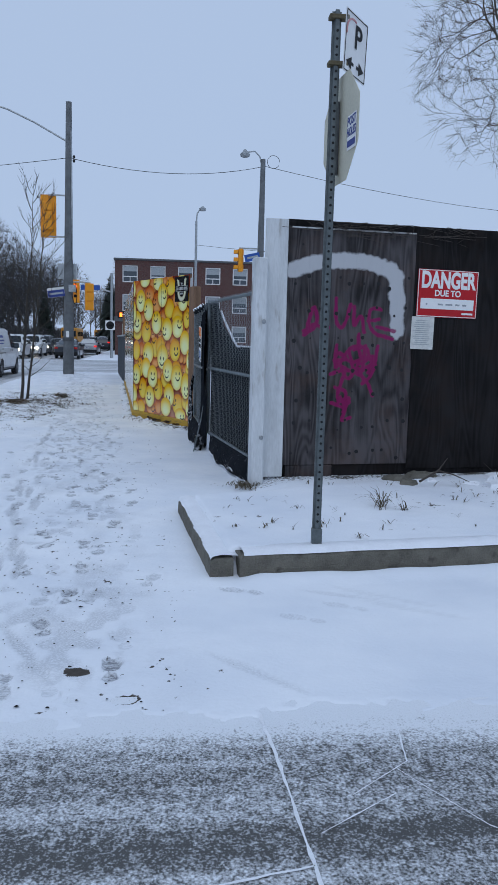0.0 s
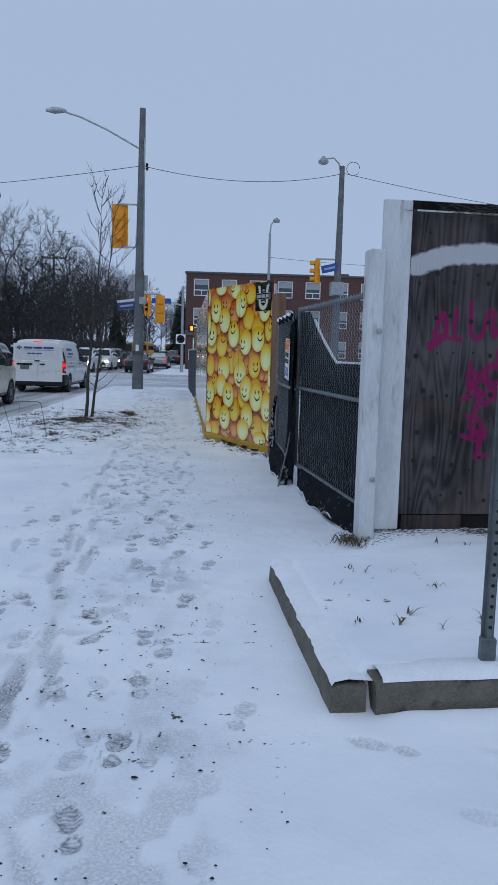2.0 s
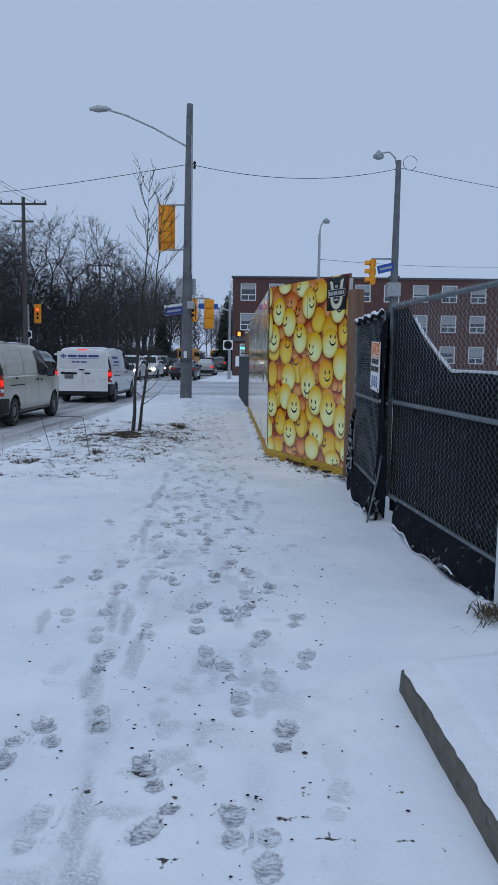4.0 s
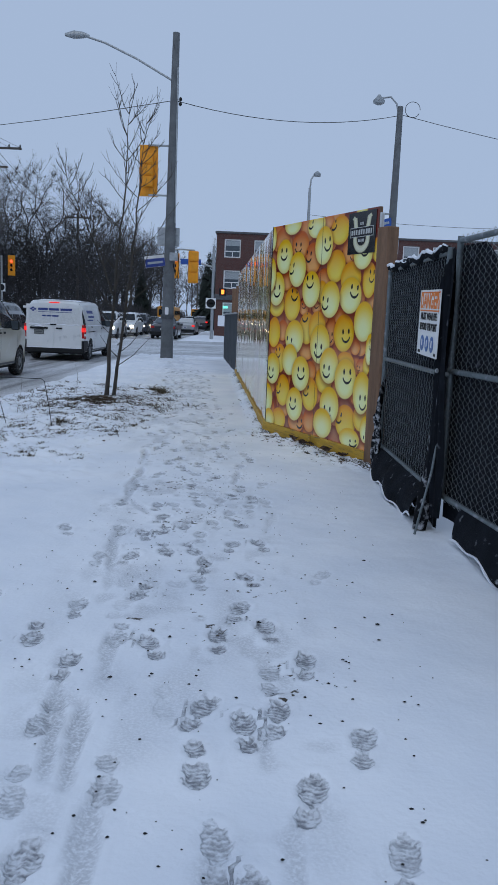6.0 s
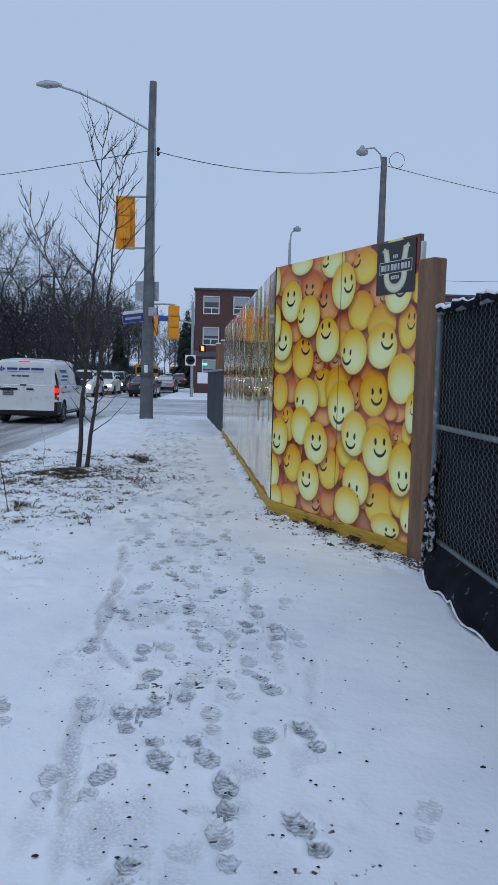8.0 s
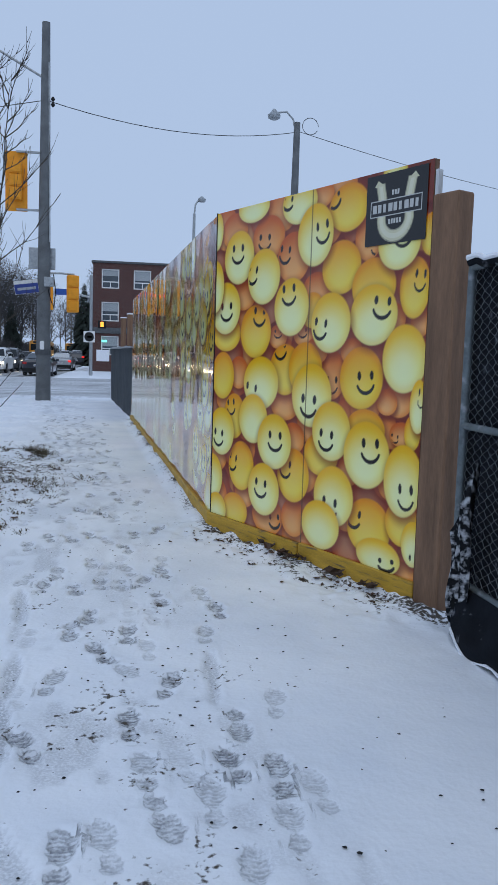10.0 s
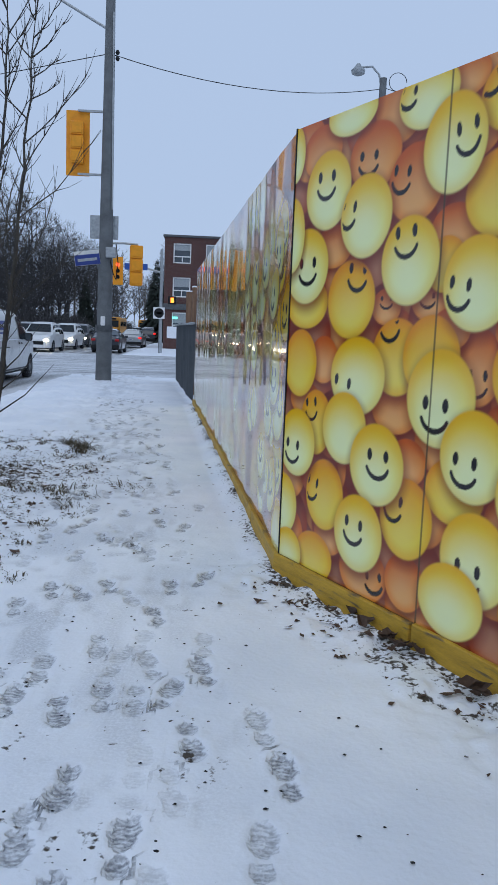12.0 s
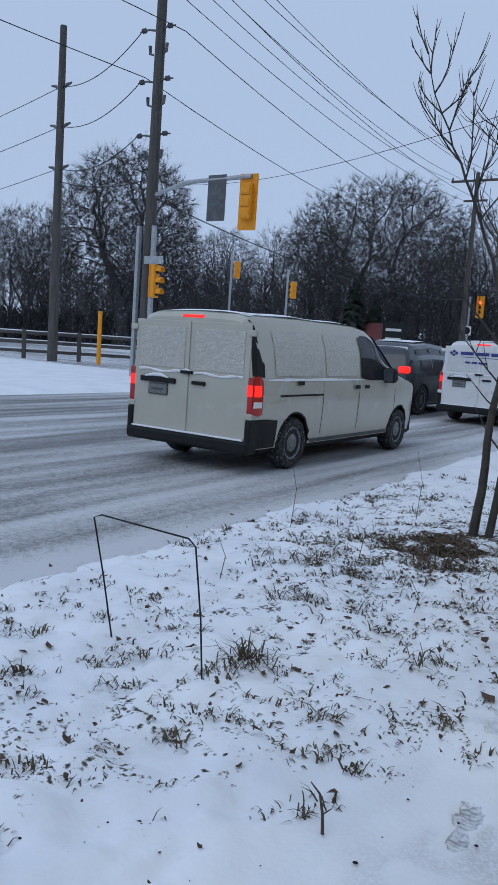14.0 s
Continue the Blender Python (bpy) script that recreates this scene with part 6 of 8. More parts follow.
for i in range(3):
    wire("power_line", (-21.7, 71.0, 13 + 0.6 * i), (-22.5, 104, 12.5 + 0.4 * i), 1.0, 0.02)


# ---- vehicles ----
def interp(table, y):
    return float(np.interp(y, [p[0] for p in table], [p[1] for p in table]))


class Shell:
    """A vehicle body lofted from cross-sections; y runs from the tail (0) to the nose, x across, z up."""

    def __init__(self, length, tops, widths, belt, sill, arches, tumble):
        self.length, self.tops, self.widths, self.belt, self.sill, self.arches, self.tumble = length, tops, widths, belt, sill, arches, tumble
        self.max_top = max(p[1] for p in tops)

    def section(self, y):
        top, hw = interp(self.tops, y), interp(self.widths, y)
        zb = self.sill
        for yc, r in self.arches:
            if abs(y - yc) < r:
                zb = max(zb, 0.33 + math.sqrt(r * r - (y - yc) ** 2))
        tum = self.tumble * max(0.0, min(1.0, (top - self.belt) / (self.max_top - self.belt)))
        mid = (self.belt + top) / 2
        pts = [(hw * 0.955, zb), (hw * 0.975, 0.42), (hw * 0.99, 0.58), (hw, 0.78), (hw * 1.0, self.belt - 0.12), (hw * 0.985, self.belt), (hw * 0.975 - tum * 0.4, max(mid, self.belt)), (hw * 0.965 - tum * 0.9, max(top - 0.22, self.belt)), (hw * 0.945 - tum, top - 0.11), (hw * 0.90 - tum, top - 0.045), (hw * 0.78 - tum, top - 0.012), (hw * 0.4, top), (0, top + 0.008)]
        return [(x, min(max(z, zb), top + 0.008)) for x, z in pts]

    def side(self, y, z):
        sec = self.section(y)
        zs, xs = [p[1] for p in sec], [p[0] for p in sec]
        for i in range(len(sec) - 1):
            if zs[i] <= z <= zs[i + 1] and zs[i + 1] > zs[i]:
                return xs[i] + (xs[i + 1] - xs[i]) * (z - zs[i]) / (zs[i + 1] - zs[i])
        return xs[5]

    def body(self):
        ys = set(np.linspace(0, self.length, 26)) | {p[0] for p in self.tops} | {0.03, 0.07, 0.13, self.length - 0.03, self.length - 0.08}
        for yc, r in self.arches:
            ys |= {yc + r * math.cos(a) * 0.9999 for a in np.linspace(0, math.pi, 17)} | {yc - r * 1.001, yc + r * 1.001}
        ys = sorted(ys)
        g, rows = Geo(), []
        for y in ys:
            sec = self.section(y)
            rows.append([(x, y, z) for x, z in sec] + [(-x, y, z) for x, z in sec[-2::-1]])
        k = len(rows[0])
        g.add([p for r in rows for p in r], [(i * k + j, i * k + j + 1, i * k + k + j + 1, i * k + k + j) for i in range(len(rows) - 1) for j in range(k - 1)])
        n = len(g.v)
        g.f.append(tuple(range(k)))
        g.f.append(tuple(range(n - k, n))[::-1])
        return g

    def patch(self, cols, proud=0.005, sides=(1, -1), rows=4):
        """A skin on the flank: columns of (y, low, high)."""
        g = Geo()
        dense = []
        for a, b in zip(cols[:-1], cols[1:]):
            k = max(1, int((b[0] - a[0]) / 0.06))
            dense += [tuple(a[c] + (b[c] - a[c]) * i / k for c in range(3)) for i in range(k)]
        cols = dense + [cols[-1]]
        for sg in sides:
            pts = []
            for y, lo, hi in cols:
                for j in range(rows + 1):
                    z = lo + (hi - lo) * j / rows
                    pts.append((sg * (self.side(y, z) + proud), y, z))
            k = rows + 1
            f = [(i * k + j, i * k + k + j, i * k + k + j + 1, i * k + j + 1) for i in range(len(cols) - 1) for j in range(rows)]
            g.add(pts, f if sg < 0 else [q[::-1] for q in f])
        return g


def flank(name, sh, cols, proud, material, parent, label=""):
    for sg in (1, -1):
        part(name, sh.patch(cols, proud, (sg,)), material, parent, label)


def wheel(parent, x, y, r=0.33, w=0.21):
    sg = 1 if x > 0 else -1
    m = pose(x, y, r)
    tyre = part("wheel", Geo().lathe([(r * 0.62, sg * -w), (r * 0.93, sg * -w), (r, sg * -w * 0.8), (r, sg * -w * 0.2), (r * 0.93, 0), (r * 0.66, sg * 0.004), (r * 0.62, sg * -0.02)], 28, "x"), RUBBER, parent, "snow-dusted black tyre", smooth=True, at=m)
    part("rim", Geo().lathe([(r * 0.64, sg * -0.06), (r * 0.64, sg * -0.012), (r * 0.58, sg * -0.006), (r * 0.5, sg * -0.045), (r * 0.34, sg * -0.02), (r * 0.2, sg * -0.012), (r * 0.16, sg * 0.0)], 24, "x"), RIM, tyre, "grey steel wheel", smooth=True)
    holes_ = Geo()
    for i in range(10):
        a = math.tau * i / 10
        holes_.lathe([(r * 0.07, sg * -0.03), (r * 0.07, sg * -0.019)], 8, "x", (0, r * 0.44 * math.cos(a), r * 0.44 * math.sin(a)))
    part("rim_holes", holes_, BLACK, tyre)["kind"] = "stuff"


def van(x, y, paint, label, lettered):
    sh = Shell(5.14, [(0, 1.80), (0.05, 1.86), (0.2, 1.895), (1.2, 1.91), (2.7, 1.90), (3.05, 1.86), (3.3, 1.76), (4.05, 1.24), (4.3, 1.12), (4.95, 0.99), (5.14, 0.82)], [(0, 0.93), (0.08, 0.955), (0.3, 0.965), (4.2, 0.965), (4.8, 0.9), (5.14, 0.72)], 1.12, 0.30, [(0.96, 0.385), (4.16, 0.385)], 0.12)
    v = root("panel_van", x, y, -0.085, 0, label, "van", "vans in the queue")
    body = part("van_body", sh.body(), paint, v, smooth=32)
    part("underbody", Geo().box((-0.86, 0.3, 0.22), (0.86, 4.9, 0.62), 0.05), BLACK, v)
    part("rear_bumper", Geo().box((-0.955, -0.075, 0.25), (0.955, 0.14, 0.41), 0.04).box((-0.955, -0.05, 0.36), (-0.87, 0.14, 0.66), 0.03).box((0.87, -0.05, 0.36), (0.955, 0.14, 0.66), 0.03), BLACK, v, "black plastic bumper with raised corners")
    part("bumper_snow", Geo().box((-0.86, -0.06, 0.405), (0.86, -0.005, 0.425), 0.008), SNOWCAP, v, "line of snow on the bumper")
    flank("quarter_cladding", sh, [(0.02, 0.31, 0.66), (0.3, 0.31, 0.66), (0.53, 0.31, 0.64)], 0.008, BLACK, v, "black lower corner cladding")
    flank("corner_trim", sh, [(0.003, 1.17, 1.76), (0.08, 1.16, 1.81), (0.13, 1.16, 1.74), (0.22, 1.15, 1.30)], 0.006, BLACK, v, "black rear pillar trim")
    for sg in (-1, 1):
        lamp = part("tail_lamp", sh.patch([(0.004, 0.72, 1.16), (0.10, 0.70, 1.17), (0.17, 0.72, 1.12)], 0.014, (sg,)), TAILDARK, v, "red tail lamp cluster")
        part("lamp_face", Geo().box((sg * 0.91 - 0.045, -0.014, 0.72), (sg * 0.91 + 0.03, 0.01, 1.15), 0.008), TAILDARK, lamp)
        part("brake_light", Geo().box((sg * 0.905 - 0.04, -0.02, 0.93), (sg * 0.905 + 0.035, -0.008, 1.06), 0.004), TAIL, lamp, "lit brake light")
        part("brake_light", sh.patch([(0.01, 0.93, 1.06), (0.13, 0.93, 1.06)], 0.018, (sg,)), TAIL, lamp, "lit brake light")
        part("reverse_lens", sh.patch([(0.006, 0.80, 0.87), (0.15, 0.80, 0.87)], 0.018, (sg,)), WHITE, lamp, "clear lens")
        for z in (0.66, 1.62):
            part("hinge", Geo().box((sg * 0.90 - 0.07, -0.03, z), (sg * 0.90 + 0.05, 0.02, z + 0.07), 0.008), paint, v)
        mirror = part("mirror", Geo().box((sg * 1.03 - 0.10, 3.46, 1.08), (sg * 1.03 + 0.10, 3.62, 1.30), 0.05), BLACK, v, "black door mirror")
        part("mirror_glass", Geo().box((sg * 1.03 - 0.08, 3.452, 1.10), (sg * 1.03 + 0.08, 3.459, 1.28), 0.002), GLASS, mirror)
        part("rear_door", Geo().box((sg * 0.445 - 0.43, -0.016, 0.425), (sg * 0.445 + 0.43, 0.006, 1.755), 0.02), paint, v, "rear door with moulded panel")
        part("moulded_panel", Geo().box((sg * 0.44 - 0.36, -0.024, 1.18), (sg * 0.44 + 0.36, -0.012, 1.67), 0.01), FROSTEDWHITE if lettered else FROSTED, v, "frosted blank window panel")
        part("frost_ledge", Geo().tube([(sg * 0.44 - 0.36 + 0.09 * k, -0.018, 1.135 + 0.012 * math.sin(k * 1.1)) for k in range(9)], [0.01 + 0.008 * abs(math.sin(k * 2.1 + sg)) for k in range(9)], 6), SNOWCAP, v, "snow caught on the door ledge")
    part("door_handle", Geo().box((0.06, -0.05, 1.0), (0.26, -0.014, 1.045), 0.01), BLACK, v)
    part("door_handle", Geo().box((-0.12, -0.05, 1.12), (0.06, -0.02, 1.16), 0.01), BLACK, v)
    plate_bar = part("plate_light", Geo().box((-0.76, -0.05, 0.985), (-0.2, -0.014, 1.05), 0.015), BLACK, v)
    plate = part("number_plate", Geo().box((-0.63, -0.032, 0.83), (-0.32, -0.014, 0.975), 0.006), DARKSTEEL, v, "dirty number plate")
    part("plate_face", Geo().box((-0.615, -0.036, 0.845), (-0.335, -0.0325, 0.96)), PLATE, plate)
    part("plate_bar", Geo().box((-0.57, -0.039, 0.885), (-0.38, -0.0365, 0.915)), DARKSTEEL, plate)
    part("bar_snow", Geo().tube([(-0.68, -0.045, 1.052), (-0.55, -0.04, 1.075), (-0.42, -0.04, 1.078), (-0.3, -0.045, 1.052)], [0.008, 0.022, 0.024, 0.008], 6), SNOWCAP, v, "snow lying on the plate bar", smooth=True)
    part("handle_snow", Geo().tube([(-0.11, -0.036, 1.163), (-0.04, -0.036, 1.172), (0.04, -0.036, 1.163)], [0.006, 0.014, 0.006], 6), SNOWCAP, v, smooth=True)
    part("badge_bar", Geo().box((-0.72, -0.024, 1.055), (-0.5, -0.017, 1.085)), GALV, v)
    part("high_brake_light", Geo().box((-0.16, -0.006, 1.80), (0.16, 0.03, 1.835), 0.006), TAIL, v, "lit high brake light")
    flank("front_side_window", sh, [(2.72, 1.15, 1.70), (2.8, 1.13, 1.74), (3.0, 1.12, 1.74), (3.2, 1.12, 1.68), (3.4, 1.12, 1.58), (3.65, 1.12, 1.41), (3.85, 1.12, 1.27), (3.98, 1.12, 1.17)], 0.02, CARGLASS, v, "dark front door glass")
    part("windscreen", Geo().poly([(-0.76, 3.34, 1.745), (0.76, 3.34, 1.745), (0.85, 4.02, 1.275), (-0.85, 4.02, 1.275)]), CARGLASS, v)
    for lo, hi in ((0.45, 1.55), (1.7, 2.6)):
        flank("side_panel", sh, [(lo, 1.2, 1.68), (lo + 0.05, 1.17, 1.71), (hi - 0.05, 1.17, 1.71), (hi, 1.2, 1.68)], 0.008, FROSTEDWHITE if lettered else FROSTED, v, "blank moulded window panel")
    flank("frost_ledge", sh, [(0.28, 1.115, 1.13), (0.7, 1.11, 1.145), (1.2, 1.115, 1.14), (1.7, 1.11, 1.148), (2.3, 1.115, 1.135), (2.9, 1.12, 1.13)], 0.012, SNOWCAP, v, "snow caught on the flank ledge")
    for y0 in (1.62, 2.67, 3.9):
        flank("door_seam", sh, [(y0, 0.42, 1.15), (y0 + 0.012, 0.42, 1.15)], 0.003, BLACK, v)
    flank("slider_rail", sh, [(0.55, 0.92, 0.945), (1.62, 0.92, 0.945)], 0.008, BLACK, v)
    for y0, z0 in ((0.92, 1.06), (2.48, 1.0), (2.78, 1.0)):
        flank("side_handle", sh, [(y0, z0, z0 + 0.05), (y0 + 0.16, z0, z0 + 0.05)], 0.03, BLACK, v)
    flank("sill_trim", sh, [(1.38, 0.31, 0.36), (3.74, 0.31, 0.36)], 0.008, DARKSTEEL, v)
    part("roof_snow", Geo().add([(xx, yy, interp(sh.tops, yy) + 0.014 + 0.006 * math.sin(yy * 5 + xx * 4) - 0.034 * (abs(xx) / 0.72) ** 4) for yy in np.linspace(0.12, 2.9, 20) for xx in np.linspace(-0.72, 0.72, 9)], [(i * 9 + j, i * 9 + j + 1, i * 9 + 10 + j, i * 9 + 9 + j) for i in range(19) for j in range(8)]), SNOWCAP, v, "thin snow on the roof", smooth="all")
    for sx in (-1, 1):
        for wy in (0.96, 4.16):
            wheel(v, sx * 0.945, wy)
            ring = Geo()
            arc = [(wy + 0.385 * math.cos(a), 0.33 + 0.385 * math.sin(a)) for a in np.linspace(0.02, math.pi - 0.02, 20)]
            ring.tube([(sx * (sh.side(a, max(b, 0.31)) - 0.01), a, b) for a, b in arc], 0.018, 5)
            part("arch_lip", ring, BLACK, v)
    if lettered:
        for i, (x0, z0) in enumerate(((-0.72, 1.60), (-0.66, 1.64), (-0.66, 1.56), (-0.60, 1.60))):
            part("emblem", Geo().slab([(x0, -0.0265, z0 + 0.04), (x0 + 0.045, -0.0265, z0), (x0, -0.0265, z0 - 0.04), (x0 - 0.045, -0.0265, z0)], (0, 0.002, 0)), NAVY, v, "blue diamond emblem")
        for x0, x1, z0, h in ((-0.5, -0.2, 1.57, 0.07), (-0.16, 0.16, 1.57, 0.07), (0.2, 0.56, 1.57, 0.07), (-0.38, -0.26, 1.38, 0.045), (-0.23, -0.1, 1.38, 0.045), (-0.07, 0.14, 1.38, 0.045), (-0.5, 0.56, 1.515, 0.012)):
            part("print_bar", Geo().box((x0, -0.0275, z0), (x1, -0.0255, z0 + h)), NAVY, v)
        for y0, y1, z0, h in ((0.6, 1.5, 1.52, 0.09), (0.7, 1.6, 1.38, 0.06), (0.5, 1.4, 1.28, 0.04)):
            part("print_bar", sh.patch([(y0, z0, z0 + h), (y1, z0, z0 + h)], 0.016, (1,)), NAVY, v)
    return v


van(-6.8, 19.6, CREAM, "cream panel van with frosted rear doors on the road", False)
van(-6.58, 29.85, VANWHITE, "white panel van with blue lettering bars and emblem", True)


def car(x, y, rz, paint, label, kind="suv", front_lit=False, rear_lit=False, group="cars in traffic"):
    if kind == "suv":
        L, tops, belt, tum = 4.7, [(0, 0.95), (0.1, 1.12), (0.35, 1.5), (0.6, 1.64), (1.6, 1.71), (2.6, 1.68), (2.95, 1.58), (3.6, 1.08), (4.4, 0.96), (4.7, 0.72)], 1.0, 0.22
        wheels, r = (0.85, 3.75), 0.355
    else:
        L, tops, belt, tum = 4.6, [(0, 0.85), (0.1, 0.98), (0.7, 1.04), (1.3, 1.36), (1.9, 1.44), (2.5, 1.42), (3.25, 1.02), (4.3, 0.86), (4.6, 0.62)], 0.92, 0.24
        wheels, r = (0.95, 3.65), 0.325
    sh = Shell(L, tops, [(0, 0.78), (0.2, 0.88), (0.8, 0.92), (3.9, 0.91), (4.4, 0.84), (L, 0.62)], belt, 0.26, [(w, r + 0.05) for w in wheels], tum)
    c = root("car", x, y, -0.085, rz, label, "car", group)
    part("car_body", sh.body(), paint, c, smooth=35)
    part("underbody", Geo().box((-0.78, 0.25, 0.2), (0.78, L - 0.25, 0.6), 0.05), BLACK, c)
    a, b = (0.6, 3.1) if kind == "suv" else (1.15, 2.9)
    ys = np.linspace(a, b, 9)
    def hi(yy):
        return max(belt + 0.03, interp(tops, yy) - 0.13)
    def glass(y0, y1):
        cols = [(yy, belt + 0.03, hi(yy)) for yy in np.linspace(y0, y1, 5)]
        return cols
    third = (b - a) / 3
    for i in range(3):
        flank("side_window", sh, glass(a + i * third + 0.04, a + (i + 1) * third - 0.04), 0.006, CARGLASS, c)
    yr = [p for p in tops if p[1] > belt]
    part("rear_window", Geo().poly([(-0.66, 0.13, 1.14), (0.66, 0.13, 1.14), (0.58, 0.44, 1.56), (-0.58, 0.44, 1.56)]) if kind == "suv" else Geo().poly([(-0.62, 0.74, 1.08), (0.62, 0.74, 1.08), (0.52, 1.26, 1.37), (-0.52, 1.26, 1.37)]), FROSTEDWHITE if rear_lit else GLASS, c, "frosted rear glass")
    part("windscreen", Geo().poly([(-0.56, 2.97, 1.60), (0.56, 2.97, 1.60), (0.70, 3.55, 1.15), (-0.70, 3.55, 1.15)]) if kind == "suv" else Geo().poly([(-0.54, 2.55, 1.43), (0.54, 2.55, 1.43), (0.68, 3.22, 1.06), (-0.68, 3.22, 1.06)]), CARGLASS, c)
    zt = 1.03 if kind == "suv" else 0.78
    for sg in (-1, 1):
        tl = part("tail_lamp", Geo().box((sg * 0.70 - 0.13, -0.02, zt - 0.07), (sg * 0.70 + 0.13, 0.16, zt + 0.09), 0.03), TAIL if rear_lit else TAILDARK, c, "red tail lamp")
        part("headlamp", Geo().box((sg * 0.62 - 0.14, L - 0.22, 0.62), (sg * 0.62 + 0.14, L + 0.03, 0.76), 0.03), HEAD if front_lit else GLASS, c, "headlamp")
        part("mirror", Geo().box((sg * 0.98 - 0.1, 2.95, belt), (sg * 0.98 + 0.1, 3.1, belt + 0.15), 0.04), paint, c)
        for wy in wheels:
            wheel(c, sg * 0.90, wy, r)
    part("grille", Geo().box((-0.5, L - 0.08, 0.42), (0.5, L + 0.01, 0.64), 0.03), BLACK, c)
    part("rear_bumper", Geo().box((-0.84, -0.05, 0.28), (0.84, 0.1, 0.5), 0.03), BLACK, c)
    plate = part("number_plate", Geo().box((-0.16, -0.06, 0.6), (0.16, -0.02, 0.72), 0.005), PAPER, c)
    part("plate_bar", Geo().box((-0.11, -0.063, 0.64), (0.11, -0.0605, 0.68)), NAVY, plate)
    part("roof_snow", Geo().add([(xx, yy, interp(tops, yy) + 0.022 - 0.02 * abs(xx)) for yy in np.linspace(0.9 if kind == "suv" else 1.45, 2.5, 8) for xx in np.linspace(-0.5, 0.5, 5)], [(i * 5 + j, i * 5 + j + 1, i * 5 + 6 + j, i * 5 + 5 + j) for i in range(7) for j in range(4)]), SNOWCAP, c, smooth="all")
    return c


suv = car(-9.25, 30.0, 0, GREYCAR, "dark grey sport utility car with lit brake lights", rear_lit=True)
suv.scale = (1.04, 1.0, 1.07)
car(-10.1, 60.5, 180, VANWHITE, "white sport utility car facing the junction, headlamps lit", front_lit=True)
car(-9.9, 67.5, 180, VANWHITE, "white sport utility car with lit headlamps", front_lit=True)
car(-10.0, 74.0, 180, GREYCAR, "dark sport utility car with lit headlamps in the queue", front_lit=True)
car(-9.4, 79.5, 180, SILVER, "silver saloon with lit headlamps in the queue", "sedan", True)
car(-9.4, 86.0, 180, GREYCAR, "dark saloon with lit headlamps in the queue", "sedan", True)
car(-13.2, 64.0, 180, VANWHITE, "white sport utility car in the far lane, headlamps lit", front_lit=True)
car(-13.3, 71.0, 180, SILVER, "silver sport utility car in the far lane", front_lit=True)
car(-6.5, 58.5, 0, GREYCAR, "dark saloon driving away past the junction", "sedan", rear_lit=False)
car(-6.3, 73.0, 0, SILVER, "silver saloon driving away along the road", "sedan", rear_lit=True)
car(-6.6, 96.0, 0, GREYCAR, "dark car far down the road", rear_lit=True)
car(-9.5, 120.0, 180, SILVER, "distant car with lit headlamps", front_lit=True)


def school_bus(x, y, rz):
    b = root("school_bus", x, y, -0.085, rz, "yellow school bus with dark windows in the queue", "bus", "school buses")
    part("bus_body", Geo().box((-1.2, 0, 0.5), (1.2, 9.0, 2.95), 0.18), BUSYELLOW, b, smooth=40)
    part("bonnet", Geo().box((-0.95, 8.9, 0.5), (0.95, 10.2, 1.6), 0.2), BUSYELLOW, b)
    part("windscreen", Geo().box((-1.0, 8.95, 1.65), (1.0, 9.03, 2.5), 0.03), CARGLASS, b)
    for sg in (-1, 1):
        for i in range(8):
            part("bus_window", Geo().box((sg * 1.2 - 0.01, 0.5 + i, 1.75), (sg * 1.2 + 0.01, 1.35 + i, 2.4), 0.004), CARGLASS, b)
        part("headlamp", Geo().box((sg * 0.7 - 0.13, 10.15, 0.85), (sg * 0.7 + 0.13, 10.23, 1.08), 0.03), HEAD, b, "lit headlamp")
        for wy in (2.2, 9.3):
            wheel(b, sg * 1.15, wy, 0.48, 0.28)
    part("bus_bumper", Geo().box((-1.1, 10.15, 0.45), (1.1, 10.35, 0.75), 0.03), BLACK, b)
    part("roof_sign", Geo().box((-0.7, 8.95, 2.6), (0.7, 9.06, 2.85), 0.02), BLACK, b)
    return b


school_bus(-10.2, 150.0, 180)
school_bus(-13.2, 128.0, 180)

# ---- brick building beyond the junction ----
def brick_wall():
    m = BRICK
    n, l = m.node_tree.nodes, m.node_tree.links
    tex, tc = n.new("ShaderNodeTexBrick"), n.new("ShaderNodeTexCoord")
    mp = n.new("ShaderNodeMapping")
    mp.inputs["Rotation"].default_value = (radians(90), 0, 0)
    l.new(tc.outputs["Object"], mp.inputs[0])
    l.new(mp.outputs[0], tex.inputs[0])
    tex.inputs["Scale"].default_value = 4.0
    tex.inputs["Color1"].default_value, tex.inputs["Color2"].default_value, tex.inputs["Mortar"].default_value = (0.11, 0.04, 0.032, 1), (0.075, 0.03, 0.027, 1), (0.13, 0.11, 0.1, 1)
    l.new(tex.outputs[0], n["Principled BSDF"].inputs["Base Color"])


brick_wall()
block = root("apartment_building", -3.77, 72.2, 0.0, 0, "three-storey red brick building with white-framed windows", "building")
cols = [0.66 + 2.48 * i for i in range(14)]
zr = [(1.3, 2.8), (3.95, 5.46), (6.5, 8.0)]
wall_g = Geo()
xs = [0.0]
for c in cols:
    xs += [c, c + 1.36]
xs.append(36.0)
zs = [0.0] + [z for r_ in zr for z in r_] + [8.45]
for i in range(len(xs) - 1):
    for j in range(len(zs) - 1):
        if not (i % 2 == 1 and j % 2 == 1):
            wall_g.poly([(xs[i], 0, zs[j]), (xs[i + 1], 0, zs[j]), (xs[i + 1], 0, zs[j + 1]), (xs[i], 0, zs[j + 1])])
